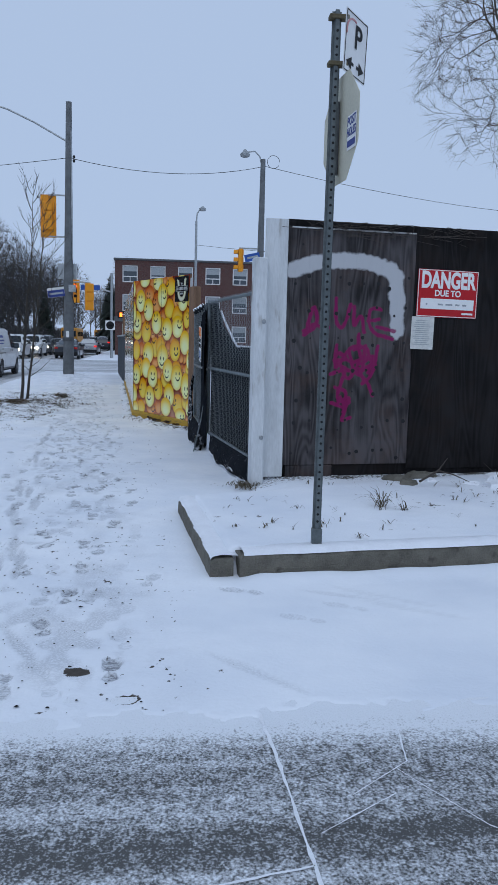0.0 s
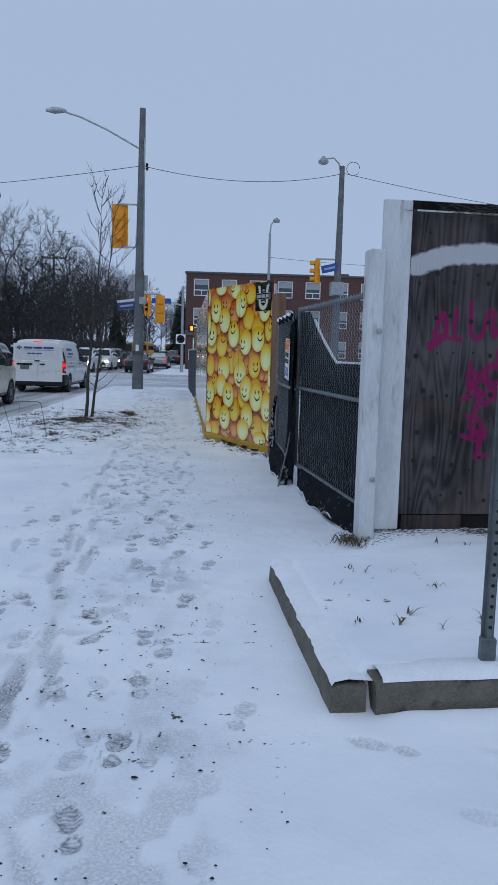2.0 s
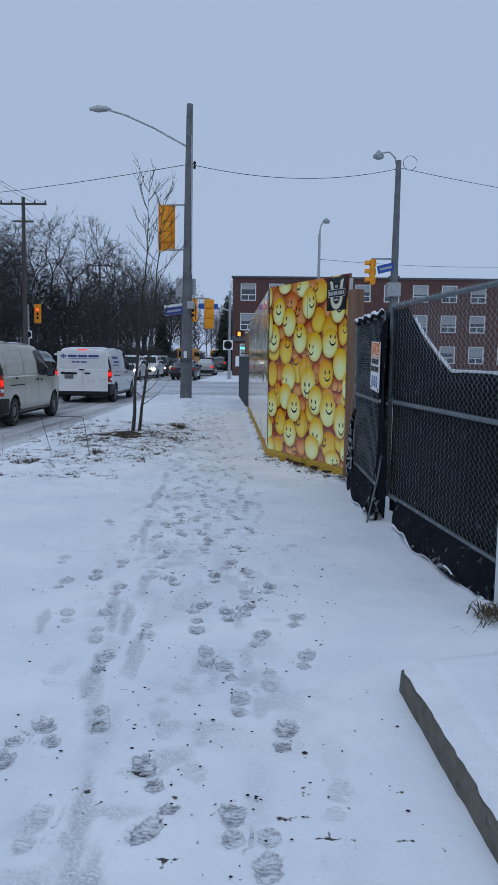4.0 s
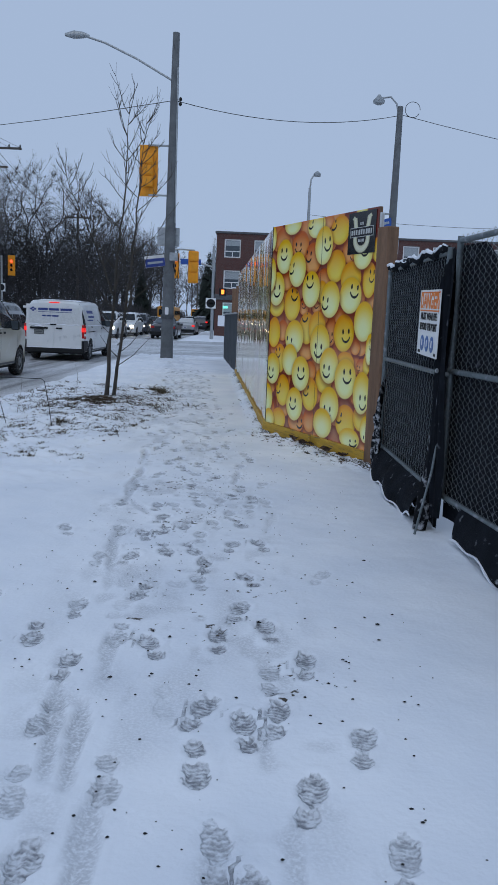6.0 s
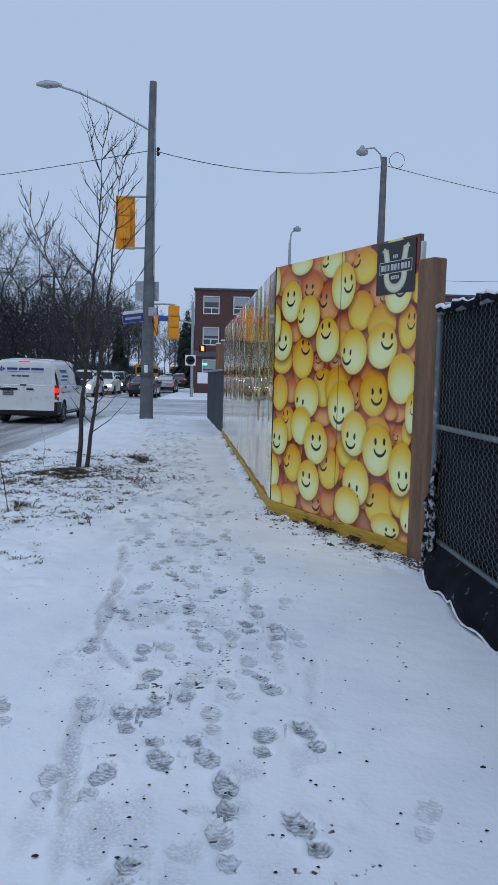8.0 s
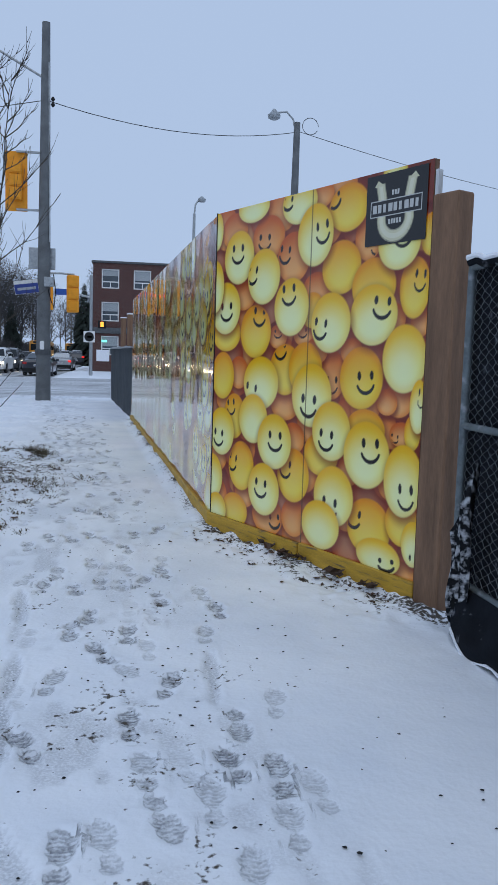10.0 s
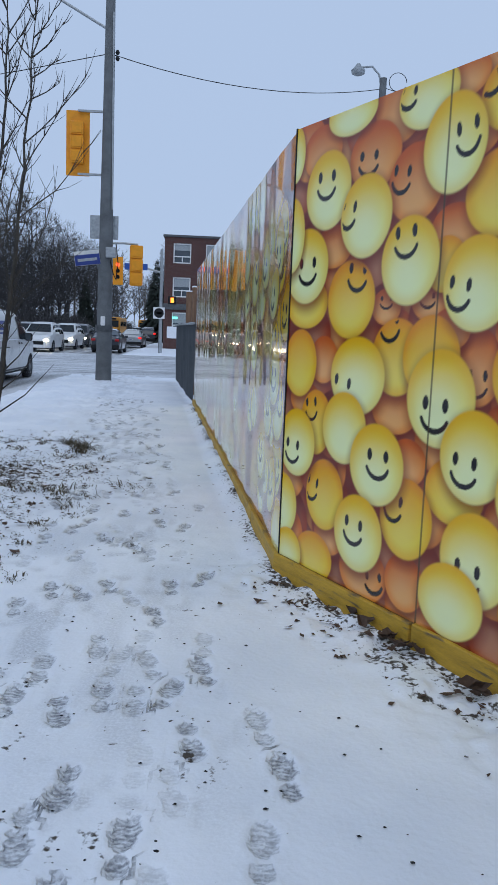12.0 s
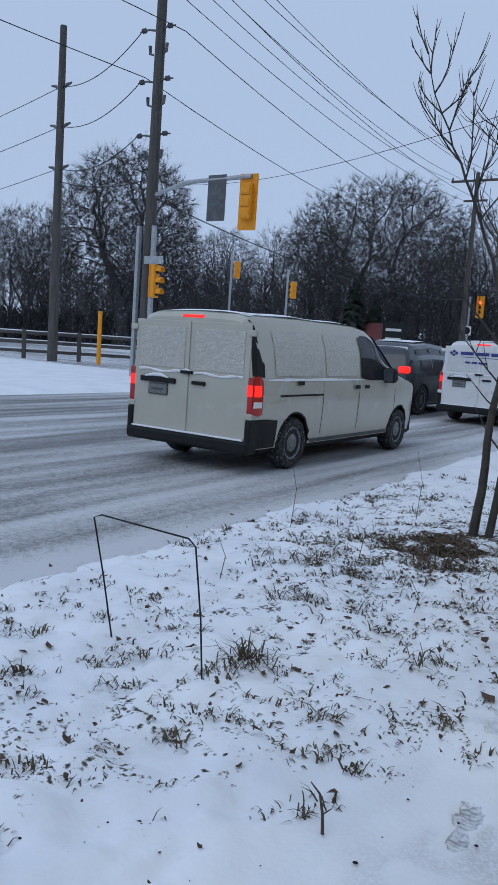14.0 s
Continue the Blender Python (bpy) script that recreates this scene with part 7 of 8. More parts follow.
for i in range(1, len(xs) - 1, 2):
    for j in range(1, len(zs) - 1, 2):
        a, b, c, d = xs[i], xs[i + 1], zs[j], zs[j + 1]
        for q in ([(a, 0, c), (a, 0.25, c), (a, 0.25, d), (a, 0, d)], [(b, 0, d), (b, 0.25, d), (b, 0.25, c), (b, 0, c)], [(a, 0, d), (a, 0.25, d), (b, 0.25, d), (b, 0, d)], [(a, 0, c), (b, 0, c), (b, 0.25, c), (a, 0.25, c)]):
            wall_g.poly(q)
wall_g.poly([(0, 0, 0), (0, 0, 8.45), (0, 14, 8.45), (0, 14, 0)]).poly([(36, 0, 0), (36, 14, 0), (36, 14, 8.45), (36, 0, 8.45)]).poly([(0, 14, 0), (0, 14, 8.45), (36, 14, 8.45), (36, 14, 0)])
part("brick_wall", wall_g, BRICK, block)
part("roof", Geo().box((-0.12, -0.12, 8.45), (36.12, 14.1, 8.62), 0.03), DARKSTEEL, block, "dark flat roof edge")
part("roof_vent", Geo().box((14, 4, 8.6), (15, 5, 9.2), 0.05), DARKSTEEL, block)
for c in cols:
    for z0, z1 in zr:
        w_ = part("window", Geo().box((c + 0.04, 0.18, z0 + 0.04), (c + 1.32, 0.21, z1 - 0.04)), GLASS, block, "white-framed sash window")
        fr = Geo()
        for lo, hi in (((c, 0.06, z0), (c + 0.09, 0.2, z1)), ((c + 1.27, 0.06, z0), (c + 1.36, 0.2, z1)), ((c + 0.09, 0.06, z1 - 0.09), (c + 1.27, 0.2, z1)), ((c + 0.09, 0.06, z0), (c + 1.27, 0.2, z0 + 0.09)), ((c + 0.09, 0.08, z0 + 0.48), (c + 1.27, 0.2, z0 + 0.56)), ((c + 0.65, 0.08, z0 + 0.09), (c + 0.71, 0.2, z0 + 0.48))):
            fr.box(lo, hi, 0.01)
        part("window_frame", fr, WHITE, w_)
        part("blind", Geo().box((c + 0.1, 0.17, z0 + RNG.uniform(0.6, 1.0)), (c + 1.26, 0.176, z1 - 0.1)), GALV, w_)
part("shop_band", Geo().box((-0.05, -0.15, 3.0), (5.0, -0.003, 3.45), 0.02), DARKSTEEL, block, "dark shop fascia")
part("shop_sign", Geo().box((0.7, -0.2, 2.3), (1.1, -0.12, 2.47), 0.02), NEON, block, "lit green shop sign")
part("shop_poster", Geo().box((0.3, -0.03, 0.8), (1.3, -0.01, 1.7), 0.004), SNOWCAP, block, "pale window poster")


# ---- fences near the junction ----
mesh_fence = root("mesh_fence", LX + LONG.x * 10.8, LY + LONG.y * 10.8, 0.0, 0, "low dark screened fence with timber posts", "fence")
fd = along(Vector((-0.085, 1, 0)).normalized())
part("screen", sheet(7.2, lambda q: 1.62, lambda q: 0.05, 40, 6, 0.012, 9), shader("grey green screen", (0.035, 0.042, 0.05), 0.8, var=0.3, scale=4, fine=80), mesh_fence, "dark grey screen cloth", smooth="all", at=fd)
part("top_rail", Geo().tube([(0, 0.03, 1.6), (7.2, 0.03, 1.6)], 0.022, 8), GALV, mesh_fence, at=fd)
for i in range(4):
    part("fence_post", Geo().tube([(0.05 + i * 2.36, -0.06, 0), (0.05 + i * 2.36, -0.06, 1.65)], 0.03, 8), GALV, mesh_fence, at=fd)
for i in range(3):
    part("timber_post", Geo().box((0.35 + i * 2.2, -0.24, 0), (0.49 + i * 2.2, -0.10, 2.42), 0.01), BROWNWOOD, mesh_fence, "tall brown timber post", at=fd)
    part("snow_cap", Geo().box((0.34 + i * 2.2, -0.25, 2.42), (0.50 + i * 2.2, -0.09, 2.45), 0.012), SNOWCAP, mesh_fence, at=fd)
guard = root("rail_fence", -36, 29, 0.0, 0, "low timber rail fence with snow on the rails", "fence")
gd = along(Vector((16, 15, 0)).normalized())
for i in range(10):
    part("rail_post", Geo().box((i * 2.4 - 0.09, -0.09, 0), (i * 2.4 + 0.09, 0.09, 1.3), 0.02), WOODPOLE, guard, at=gd)
for z in (0.35, 0.75, 1.15):
    part("rail", Geo().box((-1, -0.05, z - 0.07), (22.5, 0.05, z + 0.07), 0.015), WOODPOLE, guard, at=gd)
    part("snow_strip", Geo().box((-1, -0.055, z + 0.07), (22.5, 0.055, z + 0.11), 0.015), SNOWCAP, guard, at=gd)
marker = root("marker_post", -25.4, 36.6, 0, 0, "yellow marker post beside the rail fence", "post")
part("yellow_tube", Geo().tube([(0, 0, 0), (0, 0, 2.3)], 0.09, 10), SIGNAL, marker, smooth=True)
part("post_cap", Geo().lathe([(0.1, 2.28), (0.1, 2.36), (0.04, 2.4)], 10), BLACK, marker)
hut = root("notice_hut", -27.6, 69.0, 0, 0, "dark church notice board under small red roof", "notice board")
part("board", Geo().box((0.3, -0.1, 0.9), (2.2, 0.1, 3.6), 0.03), BLACK, hut)
for z in (2.9, 2.2, 1.8):
    part("print_bar", Geo().box((0.6, -0.12, z), (1.9, -0.105, z + 0.2)), PAPER, hut)
part("hut_body", Geo().box((-2.1, 0.2, 0), (0.1, 2.0, 2.2), 0.03), BROWNWOOD, hut)
part("hut_roof", Geo().add([(-2.4, 0, 2.15), (0.3, 0, 2.15), (0.3, 2.2, 2.15), (-2.4, 2.2, 2.15), (-2.4, 1.1, 3.5), (0.3, 1.1, 3.5)], [(0, 1, 5, 4), (3, 4, 5, 2), (0, 4, 3), (1, 2, 5)]), shader("red roof", (0.16, 0.05, 0.05), 0.8), hut)


# ---- trees ----
def crown_tree(name, x, y, h, radius, base, seed, label, material, tips=620, sprays=5, tip=0.011, reach=0.9, stout=1.0):
    """A broad dome of limbs that fork towards evenly spread twig ends, with fine twigs fanning from each end."""
    rng = np.random.RandomState(seed)
    d = rng.normal(size=(tips, 3))
    d /= np.linalg.norm(d, axis=1)[:, None]
    d[:, 2] = np.abs(d[:, 2]) * np.where(rng.rand(tips) < 0.78, 1, -0.45)
    r = np.where(rng.rand(tips) < 0.7, 0.86 + 0.14 * rng.rand(tips), 0.4 + 0.5 * rng.rand(tips)) * (1 + 0.06 * np.sin(3 * np.arctan2(d[:, 1], d[:, 0]) + seed) + 0.04 * rng.normal(size=tips))
    zc = base + (h - base) * 0.38
    pts_ = d * r[:, None] * np.array((radius, radius, h - zc)) + np.array((0, 0, zc))
    trunk, twigs = Geo(), Geo()

    def cone(p, q, r0):
        ax = q - p
        u = np.cross(ax, (0.3, 0.9, 0.2))
        u /= np.linalg.norm(u) + 1e-9
        w = np.cross(ax, u)
        w /= np.linalg.norm(w) + 1e-9
        twigs.add([tuple(p + r0 * u), tuple(p + r0 * (-0.5 * u + 0.87 * w)), tuple(p + r0 * (-0.5 * u - 0.87 * w)), tuple(q)], [(0, 1, 3), (1, 2, 3), (2, 0, 3)])

    def fork(p, heading, group, level):
        k = len(group)
        if k == 1:
            q = group[0]
            ln = np.linalg.norm(q - p)
            mid = p + heading * ln * 0.45
            w0 = tip * 1.2
            twigs.tube([tuple(p), tuple(mid), tuple(q)], [w0, w0 * 0.85, w0 * 0.7], 3, False)
            out = (q - mid) / (np.linalg.norm(q - mid) + 1e-9)
            for _ in range(sprays):
                e = out + rng.normal(size=3) * 0.45 + np.array((0, 0, 0.15))
                st = q if rng.rand() < 0.5 else mid + (q - mid) * rng.rand()
                cone(st, st + e / np.linalg.norm(e) * reach * rng.uniform(0.5, 1.2), tip)
            return
        arr = np.array(group)
        c0, c1 = arr[rng.randint(k)], arr[rng.randint(k)]
        for _ in range(4):
            near0 = ((arr - c0) ** 2).sum(1) < ((arr - c1) ** 2).sum(1)
            if near0.all() or not near0.any():
                near0 = np.arange(k) < k // 2
            c0, c1 = arr[near0].mean(0), arr[~near0].mean(0)
        for sub in (arr[near0], arr[~near0]):
            c = sub.mean(0)
            gap = c - p
            ln = np.linalg.norm(gap)
            step = gap * (0.42 if level else 0.3)
            bend = p + heading * np.linalg.norm(step) * 0.3 + step * 0.2 + rng.normal(size=3) * 0.015 * ln
            q = p + step + rng.normal(size=3) * 0.02 * ln
            r0, r1 = (max(0.0075 * stout * len(sub) ** 0.5 * h / 12, tip * 1.1) * f for f in (1.0, 0.82))
            (trunk if len(sub) > tips // 30 else twigs).tube([tuple(p), tuple((bend + p + step * 0.5) / 2), tuple(q)], [r0 * 1.05, (r0 + r1) / 2, r1], 6 if len(sub) > tips // 6 else (4 if len(sub) > 12 else 3), False)
            head = q - bend
            fork(q, head / (np.linalg.norm(head) + 1e-9), list(sub), level + 1)

    top = np.array((rng.normal() * 0.15, rng.normal() * 0.15, base * 0.85))
    r_trunk = 0.0085 * stout * tips ** 0.5 * h / 12
    trunk.tube([(0, 0, -0.2), (0, 0, 0.25), tuple(top * 0.5), tuple(top)], [r_trunk * 1.4, r_trunk * 1.15, r_trunk, r_trunk * 0.95], 8, False)
    fork(top, np.array((0, 0, 1.0)), list(pts_), 0)
    t = root(name, x, y, 0, 0, label, "tree", "bare trees")
    part("trunk", trunk, material, t, smooth=True)
    part("crown", twigs, material, t, "leafless crown of fine twigs")
    return t


protos = []
trng = random.Random(5)
# the wood's edge, across the cross street and down the far side of the road
spots = []
for i in range(20):
    u = i / 19
    spots.append((-64 + 44 * u + trng.uniform(-2, 2), 49 + 40 * u + trng.uniform(-2, 6), trng.uniform(9.5, 13)))
for i in range(13):
    spots.append((-70 + 46 * i / 12 + trng.uniform(-2, 2), 62 + 38 * i / 12 + trng.uniform(-2, 6), trng.uniform(11.5, 14.5)))
for i in range(17):
    spots.append((trng.uniform(-27, -18.5) - i * 0.18, 86 + i * 7.8 + trng.uniform(-2, 2), trng.uniform(13, 18)))
for i in range(6):
    spots.append((trng.uniform(-2, 6), 104 + i * 16.0, trng.uniform(8, 12)))
for i in range(7):
    spots.append((-5.0 + 0.8 * i + trng.uniform(-0.5, 0.5), 122 + i * 11.0, trng.uniform(9.5, 13)))
for i in range(4):
    spots.append((-16 + i * 2.2, 228 + trng.uniform(-8, 8), trng.uniform(12, 17)))
for i, (x, y, h) in enumerate(spots):
    if i < 6:
        t = crown_tree("bare_tree", x, y, 12.0, (3.2, 4.2, 2.7, 3.8, 4.6, 3.0)[i], (2.6, 3.0, 2.0, 3.4, 2.4, 3.8)[i], 40 + i, "leafless grey-brown deciduous tree at the wood edge", FARBARK, 560, 9, tip=0.007, reach=0.7)
        protos.append(t)
        t.scale = (h / 12,) * 3
    else:
        src = protos[i % 6]
        src_scale = src.scale.copy()
        src.scale = (h / 12 * trng.uniform(0.9, 1.1),) * 3
        copy_thing(src, pose(x, y, 0, 0, 0, trng.uniform(0, 360)))
        src.scale = src_scale
crown_tree("bare_tree", -47.7, 61.6, 16.4, 6.0, 3.6, 71, "tall dome-crowned leafless tree at the wood edge", FARBARK, 2600, 14, tip=0.0085, reach=0.85)
crown_tree("bare_tree", -30.0, 73.5, 15.2, 8.0, 3.0, 72, "broad dome-crowned leafless tree at the wood edge", FARBARK, 3000, 14, tip=0.0085, reach=0.85)


def conifer(x, y, h, seed):
    rng = random.Random(seed)
    t = root("conifer_tree", x, y, 0, 0, "dark green conifer with drooping boughs", "tree", "conifers")
    part("trunk", Geo().tube([(0, 0, 0), (0, 0, h)], [h * 0.02, 0.02], 7), BARK, t)
    g = Geo()
    for i in range(900):
        z = h * (0.06 + 0.92 * rng.random() ** 1.2)
        reach = h * (0.23 if seed in (1, 2, 5, 6) else 0.3) * (1 - z / h) ** 0.8 * rng.uniform(0.6, 1.15) + 0.15
        a = rng.uniform(0, math.tau)
        d = Vector((math.cos(a), math.sin(a), 0))
        s_ = Vector((-d.y, d.x, 0)) * reach * 0.2
        m0 = Vector((0, 0, z)) + d * reach * 0.2
        m1 = Vector((0, 0, z - reach * 0.12)) + d * reach * 0.65
        m2 = Vector((0, 0, z - reach * 0.34)) + d * reach
        g.add([m0, m1 + s_, m2, m1 - s_, m1 + Vector((0, 0, reach * 0.1))], [(0, 1, 4), (1, 2, 4), (2, 3, 4), (3, 0, 4)])
    part("crown", g, NEEDLE, t, "dark needle boughs")


conifer(-6.6, 110.0, 10.0, 1)
conifer(-4.4, 97.0, 8.6, 2)
conifer(-2.0, 100.0, 8.5, 6)
conifer(-30.2, 69.5, 7.0, 3)
conifer(-28.9, 70.8, 5.6, 4)
conifer(-18.6, 132.0, 9.0, 5)

# far woods: one ragged mass of bare stems and twigs
woods, wrng = Geo(), random.Random(9)
for i in range(520):
    if i < 400:
        x = wrng.uniform(-130, -24)
        y = 96 + (x + 130) * 0.25 + wrng.uniform(0, 45)
    else:
        x, y = wrng.uniform(-30, 70), wrng.uniform(235, 300)
    h = wrng.uniform(8, 15) if i < 400 else wrng.uniform(10, 19)
    woods.tube([(x, y, 0), (x + wrng.uniform(-0.5, 0.5), y, h * 0.5), (x + wrng.uniform(-1, 1), y, h)], [0.18, 0.12, 0.03], 4, False)
    for k in range(26):
        z = h * wrng.uniform(0.25, 0.95)
        a = wrng.uniform(0, math.tau)
        ln = h * 0.3 * (1.1 - z / h) + 0.6
        p1 = Vector((x, y, z))
        p2 = p1 + Vector((math.cos(a), math.sin(a), wrng.uniform(0.5, 1.3))) * ln * 0.6
        woods.tube([p1, p2], [0.085, 0.045], 3, False)
        for q in range(2):
            p3 = p2 + Vector((wrng.gauss(0, 0.6), wrng.gauss(0, 0.6), wrng.uniform(0.2, 0.9))) * ln * 0.5
            woods.tube([p2, p3], [0.05, 0.022], 3, False)
for i in range(1500):
    u = wrng.random()
    x, y = (-66 + 44 * u + wrng.uniform(-3, 3), 47 + 40 * u + wrng.uniform(-1, 9)) if i < 1000 else (wrng.uniform(-24, -17.5), wrng.uniform(84, 200))
    for k in range(9):
        p1 = Vector((x + wrng.gauss(0, 0.5), y + wrng.gauss(0, 0.5), 0))
        p2 = p1 + Vector((wrng.gauss(0, 0.5), wrng.gauss(0, 0.5), wrng.uniform(0.8, 2.6)))
        woods.tube([p1, p2, p2 + Vector((wrng.gauss(0, 0.5), wrng.gauss(0, 0.5), wrng.uniform(0.2, 0.9)))], [0.055, 0.04, 0.02], 3, False)
thing("far_woods", woods, FARBARK, "dense leafless woodland in the distance", "woodland", kind="stuff")

crown_tree("bare_tree", 9.75, 17.2, 12.8, 3.8, 4.7, 77, "leafless tree rising behind the plywood hoarding", BARK, 2000, 6, tip=0.0035, reach=0.5, stout=0.32)

# young double-stemmed street tree on the verge
sapling = root("young_tree", -2.684, 18.234, 0.03, 0, "young double-stemmed leafless street tree with buds", "tree")
srng = random.Random(12)


def shoot(stem, pts, r0, r1, twigs, reach):
    """A stem through the given bends, with ascending side twigs."""
    pts = [Vector(p) for p in pts]
    fine_ = []
    for a, b in zip(pts[:-1], pts[1:]):
        for k in range(4):
            fine_.append(a.lerp(b, k / 4) + Vector((srng.gauss(0, 0.008), srng.gauss(0, 0.012), 0)))
    fine_.append(pts[-1])
    n = len(fine_)
    stem.tube(fine_, [r0 * 0.85 + (r1 - r0) * (i / (n - 1)) ** 0.8 for i in range(n)], 7)
    tw = Geo()
    for k in range(twigs):
        t = 0.25 + 0.75 * (k + srng.random()) / twigs
        i = min(int(t * (n - 1)), n - 2)
        p = fine_[i].copy()
        a = srng.uniform(0, math.tau)
        d = Vector((math.cos(a), math.sin(a) * 0.8, srng.uniform(0.45, 1.3))).normalized()
        ln = reach * srng.uniform(0.5, 1.2) * (1.15 - 0.6 * t)
        path_, q = [p], p
        for s_ in range(4):
            d = (d + Vector((srng.gauss(0, 0.12), srng.gauss(0, 0.12), 0.12))).normalized()
            q = q + d * ln / 4
            path_.append(q.copy())
            for _k in range(2 if s_ else 1):
                e = (d + Vector((srng.gauss(0, 0.5), srng.gauss(0, 0.5), 0.25))).normalized()
                tw.tube([q, q + e * ln * 0.16, q + e * ln * 0.32 + Vector((0, 0, 0.03))], [0.0045, 0.003, 0.0018], 4)
        tw.tube(path_, [0.0075, 0.0063, 0.0052, 0.004, 0.0028], 5)
        if srng.random() < 0.5:
            tw.tube([q, q + d * 0.02, q + d * 0.035], [0.003, 0.008, 0.002], 5)
    return tw


SAP = shader("smooth grey bark", (0.052, 0.046, 0.04), 0.85, var=0.35, scale=9, fine=60, bump=0.4)
left_stem, right_stem, limb = Geo(), Geo(), Geo()
tw1 = shoot(left_stem, [(-0.05, 0, 0), (-0.02, 0.02, 0.8), (0.03, 0.05, 1.7), (0.1, 0.08, 2.6), (0.2, 0.1, 3.5), (0.22, 0.12, 4.3), (0.26, 0.12, 5.0)], 0.048, 0.008, 30, 0.9)
tw2 = shoot(right_stem, [(0.06, 0.02, 0), (0.15, -0.03, 0.7), (0.26, -0.05, 1.6), (0.36, -0.06, 2.4), (0.44, -0.08, 3.3), (0.5, -0.08, 4.0), (0.56, -0.1, 4.6)], 0.041, 0.007, 30, 0.9)
tw3 = shoot(limb, [(0.03, 0.05, 1.7), (-0.14, 0.0, 2.2), (-0.38, -0.05, 2.8), (-0.62, -0.1, 3.3), (-0.82, -0.1, 3.9)], 0.024, 0.006, 18, 0.7)
part("trunk", left_stem, SAP, sapling, "slim grey stem", smooth=True)
part("trunk", right_stem, SAP, sapling, "slim grey stem", smooth=True)
part("limb", limb, SAP, sapling, smooth=True)
for tw in (tw1, tw2, tw3):
    part("twig_spray", tw, SAP, sapling, smooth=True)
low = Geo()
for a, ln, z in ((0.3, 0.55, 0.55), (2.6, 0.4, 0.7), (1.0, 0.6, 0.9), (-0.4, 0.5, 0.75), (3.4, 0.35, 1.0)):
    low.tube([(0.12, 0, z), (0.12 + ln * 0.5 * math.cos(a), ln * 0.5 * math.sin(a), z + ln * 0.35), (0.12 + ln * math.cos(a), ln * math.sin(a), z + ln * 0.9)], [0.009, 0.006, 0.002], 5)
part("twig_spray", low, SAP, sapling, smooth=True)


# ---- verge: grass, leaves, wire frame, twig ----
def blades(spots_, rng, name, label):
    g = Geo()
    for x, y, z, n, hgt, spr in spots_:
        for _ in range(n):
            a, l_ = rng.uniform(0, math.tau), hgt * rng.uniform(0.5, 1.2)
            p = Vector((x + rng.gauss(0, spr * 0.35), y + rng.gauss(0, spr * 0.35), z - 0.01))
            d = Vector((math.cos(a), math.sin(a), 0)) * l_ * rng.uniform(0.5, 1.5)
            w = Vector((-math.sin(a), math.cos(a), 0)) * rng.choice((0.002, 0.003, 0.005))
            q = p + d * 0.45 + Vector((0, 0, l_ * 0.5))
            e = p + d + Vector((0, 0, l_ * rng.uniform(0.1, 0.75)))
            g.add([p - w, p + w, q + w * 0.8, q - w * 0.8, e], [(0, 1, 2, 3), (3, 2, 4)])
    return thing(name, g, GRASS, label, "grass", kind="stuff")


vr = random.Random(31)
tufts = []
for _ in range(2600):
    x, y = vr.uniform(-4.35, -1.6), vr.uniform(12.6, 21.5)
    if noise.noise(Vector((x * 1.1, y * 1.1, 3))) + 0.25 < vr.uniform(-0.2, 0.55):
        continue
    if x > -1.55 - 0.09 * (y - 12) + 0.4 * math.sin(y * 1.3):
        continue
    tufts.append((x, y, 0.0, vr.randint(5, 20), vr.uniform(0.02, 0.06), vr.uniform(0.04, 0.14)))
for _ in range(560):
    a, d = vr.uniform(0, math.tau), abs(vr.gauss(0, 0.78))
    tufts.append((-2.75 + d * math.cos(a) * 0.9, 17.75 + d * math.sin(a) * 1.25, 0.04 - 0.03 * d, vr.randint(16, 36), vr.uniform(0.05, 0.12), 0.16))
for x, y, n in ((-2.72, 15.0, 70), (-2.75, 15.05, 50), (-3.0, 16.6, 40), (-2.3, 17.0, 40), (-2.1, 15.6, 20), (-3.45, 13.9, 40), (-2.0, 20.0, 140), (-2.2, 20.3, 120), (-1.95, 19.6, 80)):
    tufts.append((x, y, 0.0, n, 0.15, 0.14))
blades(tufts, vr, "verge_grass", "dead grass tufts poking through the snow")
few = [(vr.uniform(1.0, 4.2), vr.uniform(4.9, 7.0), 0.17, vr.randint(2, 6), 0.07, 0.05) for _ in range(46)] + [(2.35, 5.9, 0.16, 26, 0.22, 0.05), (2.5, 5.75, 0.16, 14, 0.12, 0.06), (1.9, 4.85, 0.165, 8, 0.06, 0.03), (1.15, 6.15, 0.155, 8, 0.06, 0.05)] + [(1.25 + 0.2 * vr.random(), 7.2 + 0.3 * vr.random(), 0.05, 22, 0.09, 0.1) for _ in range(8)]
blades(few, vr, "island_grass", "sparse dry stalks on the snowy island")
leaves = Geo()
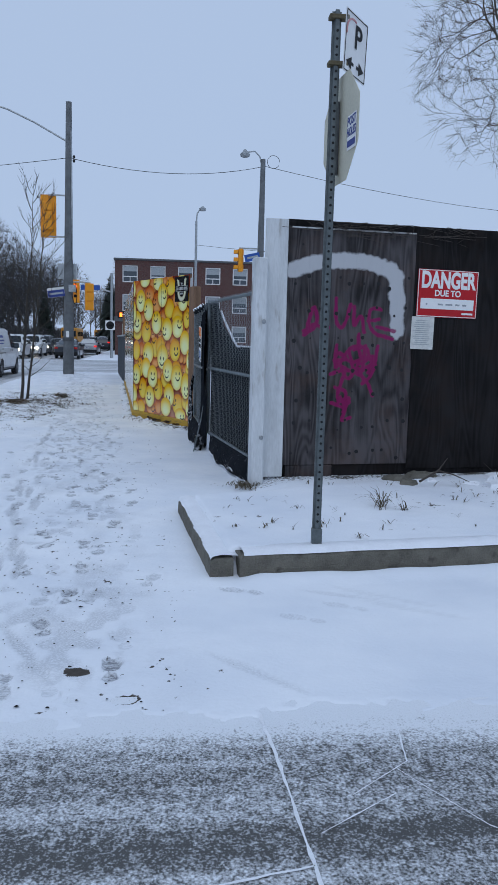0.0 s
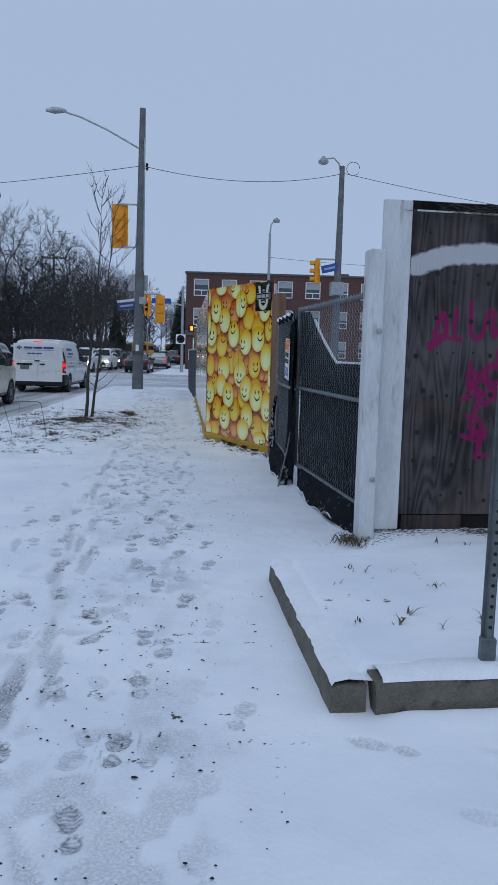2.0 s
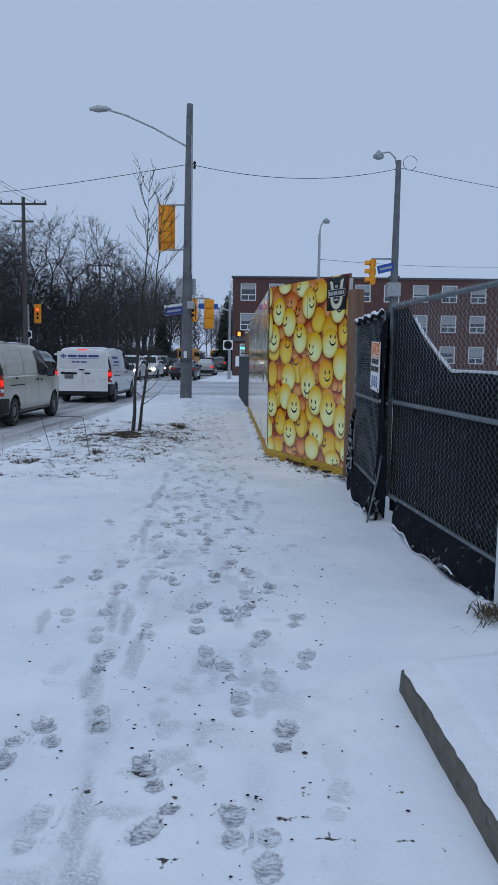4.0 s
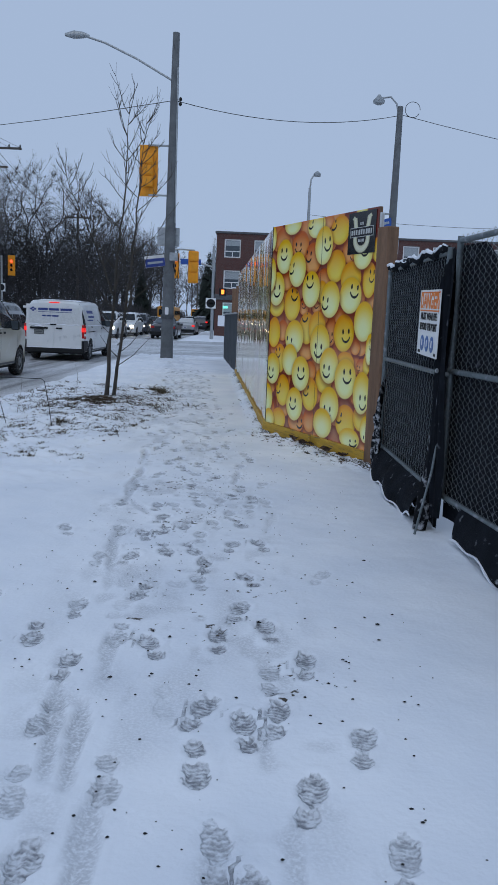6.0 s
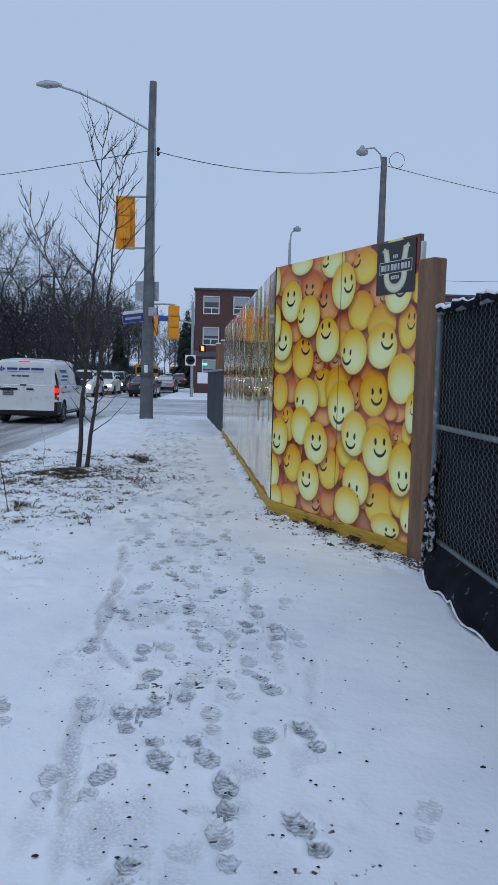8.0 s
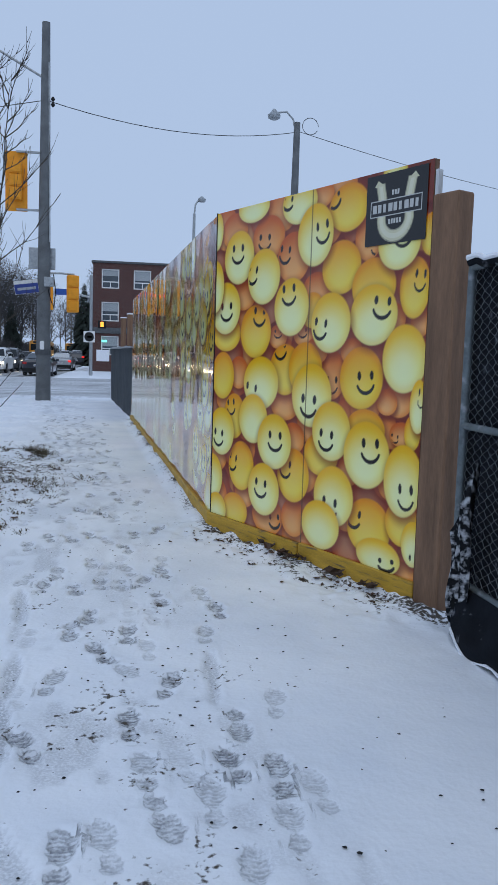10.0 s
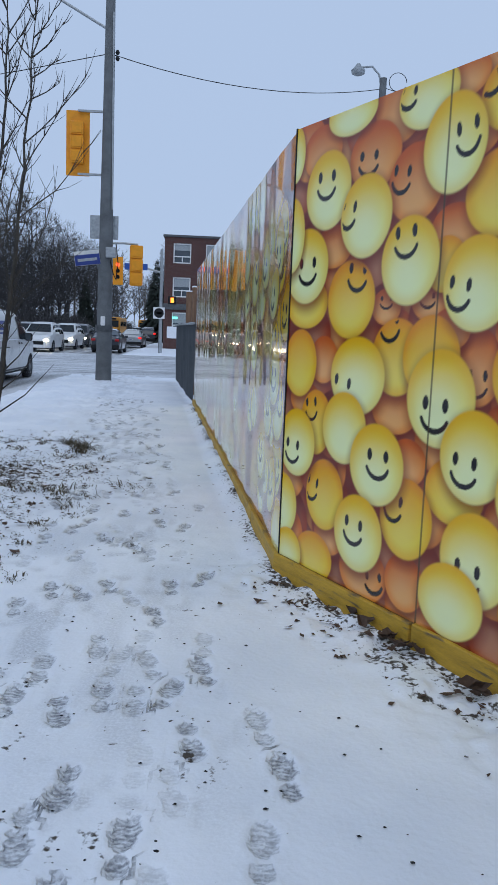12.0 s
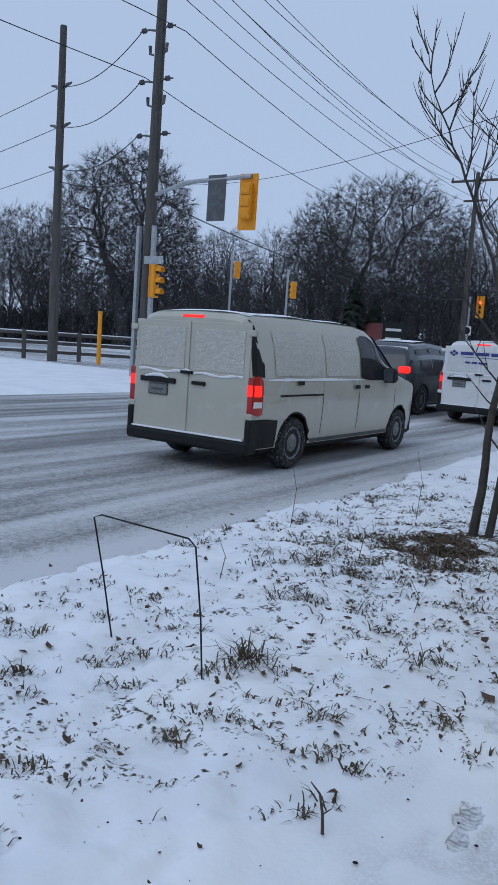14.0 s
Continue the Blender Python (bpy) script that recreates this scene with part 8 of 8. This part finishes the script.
for n_leaf in range(4200):
    k = vr.random()
    if n_leaf > 3000:
        x, y = vr.uniform(-4.3, -1.6), vr.uniform(12.6, 21.0)
        if noise.noise(Vector((x * 1.1, y * 1.1, 3))) + 0.1 < vr.uniform(-0.2, 0.5) or x > -1.7 - 0.09 * (y - 12) + 0.4 * math.sin(y * 1.3):
            continue
    elif n_leaf > 520:
        a, d_ = vr.uniform(0, math.tau), abs(vr.gauss(0, 0.75))
        if n_leaf > 2700:
            continue
        x, y = -2.75 + d_ * 0.95 * math.cos(a), 17.75 + d_ * 1.3 * math.sin(a)
    elif k < 0.45:
        s_ = vr.uniform(0.1, 2.5)
        off = abs(vr.gauss(0, 0.16)) + 0.06
        x, y = LX + SHORT.x * s_ - 0.905 * off, LY + SHORT.y * s_ - 0.42 * off
    elif k < 0.6:
        s_ = vr.uniform(0, 10)
        x, y = LX + LONG.x * s_ - abs(vr.gauss(0, 0.08)) - 0.05, LY + s_
    else:
        x, y = vr.uniform(-4.2, -1.9), vr.uniform(13.5, 20.5)
    z, r_ = (0.016 if n_leaf <= 520 or n_leaf > 3000 else 0.012 + 0.055 * max(0.0, 1 - d_ / 1.3) + vr.uniform(0, 0.02)), vr.uniform(0.005, 0.017) * (1.15 if n_leaf > 520 else 1) * (1.8 if vr.random() < 0.06 else 1)
    a = vr.uniform(0, math.tau)
    pts = []
    for i in range(6):
        b = a + math.tau * i / 6
        rr = r_ * (1.5 if i in (0, 3) else vr.uniform(0.6, 0.95))
        pts.append((x + rr * math.cos(b), y + rr * math.sin(b), z + r_ * vr.uniform(-0.3, 0.7)))
    leaves.add(pts + [(x, y, z + 0.004)], [(i, (i + 1) % 6, 6) for i in range(6)])
for _ in range(26):
    s_ = vr.choice((0.95, 1.15, 1.3, 1.75, 2.1)) + vr.gauss(0, 0.06)
    off = 0.06 + abs(vr.gauss(0, 0.05))
    x, y, r_, a = LX + SHORT.x * s_ - 0.905 * off, LY + SHORT.y * s_ - 0.42 * off, vr.uniform(0.02, 0.045), vr.uniform(0, math.tau)
    pts = [(x + r_ * (1.4 if i in (0, 3) else 0.75) * math.cos(a + math.tau * i / 6), y + r_ * (1.4 if i in (0, 3) else 0.75) * math.sin(a + math.tau * i / 6), 0.05 + r_ * vr.uniform(0.0, 1.1)) for i in range(6)]
    leaves.add(pts + [(x, y, 0.045)], [(i, (i + 1) % 6, 6) for i in range(6)])
thing("leaf_litter", leaves, LEAF, "curled brown leaves scattered along the hoarding and verge", "leaves", kind="stuff")
grit_g = Geo()
for _ in range(900):
    y = vr.uniform(2.6, 14.5)
    x = path_middle(y) + vr.gauss(0, 0.75)
    if x > 0.6 or x < -2.6:
        continue
    r_ = vr.uniform(0.002, 0.008) * (1.6 if vr.random() < 0.08 else 1)
    pts = [(x + r_ * vr.uniform(0.7, 1.5) * math.cos(i * 1.257), y + r_ * vr.uniform(0.6, 1.2) * math.sin(i * 1.257), 0.002) for i in range(5)]
    grit_g.add(pts + [(x, y, r_ * 0.35 + 0.004)], [(i, (i + 1) % 5, 5) for i in range(5)])
thing("grit", grit_g, INK, "dark grit and bits of bark on the snow", "grit", kind="stuff")
frame_w = Geo().tube([(-3.38, 14.82, -0.02), (-3.47, 14.83, 0.30), (-3.55, 14.83, 0.58), (-3.50, 14.83, 0.60), (-2.93, 14.80, 0.60), (-2.89, 14.80, 0.57), (-2.83, 14.79, 0.25), (-2.78, 14.76, -0.02)], 0.0042, 6)
thing("wire_stake", frame_w, BLACK, "bent black wire yard-sign frame stuck in the verge", "wire frame", smooth=True)
twig_g = Geo().tube([(-1.83, 14.14, 0.0), (-1.845, 14.16, 0.05), (-1.87, 14.18, 0.10), (-1.91, 14.19, 0.12)], [0.006, 0.005, 0.004, 0.002], 6).tube([(-1.845, 14.16, 0.05), (-1.82, 14.17, 0.075)], [0.003, 0.0015], 5)
thing("twig", twig_g, BARK, "broken twig standing in the snow", "twig")
stalks = Geo()
for x, y, h in ((-3.3, 18.4, 0.65), (-4.0, 17.5, 0.55), (-3.95, 14.2, 0.5), (-3.1, 16.9, 0.3), (-3.6, 16.0, 0.25), (-2.4, 16.2, 0.22)):
    stalks.tube([(x, y, 0), (x + 0.03, y, h * 0.6), (x - 0.04, y + 0.02, h)], [0.003, 0.0025, 0.0012], 4)
thing("dry_stalks", stalks, GRASS, "thin dry weed stalks on the verge", "weeds", kind="stuff")
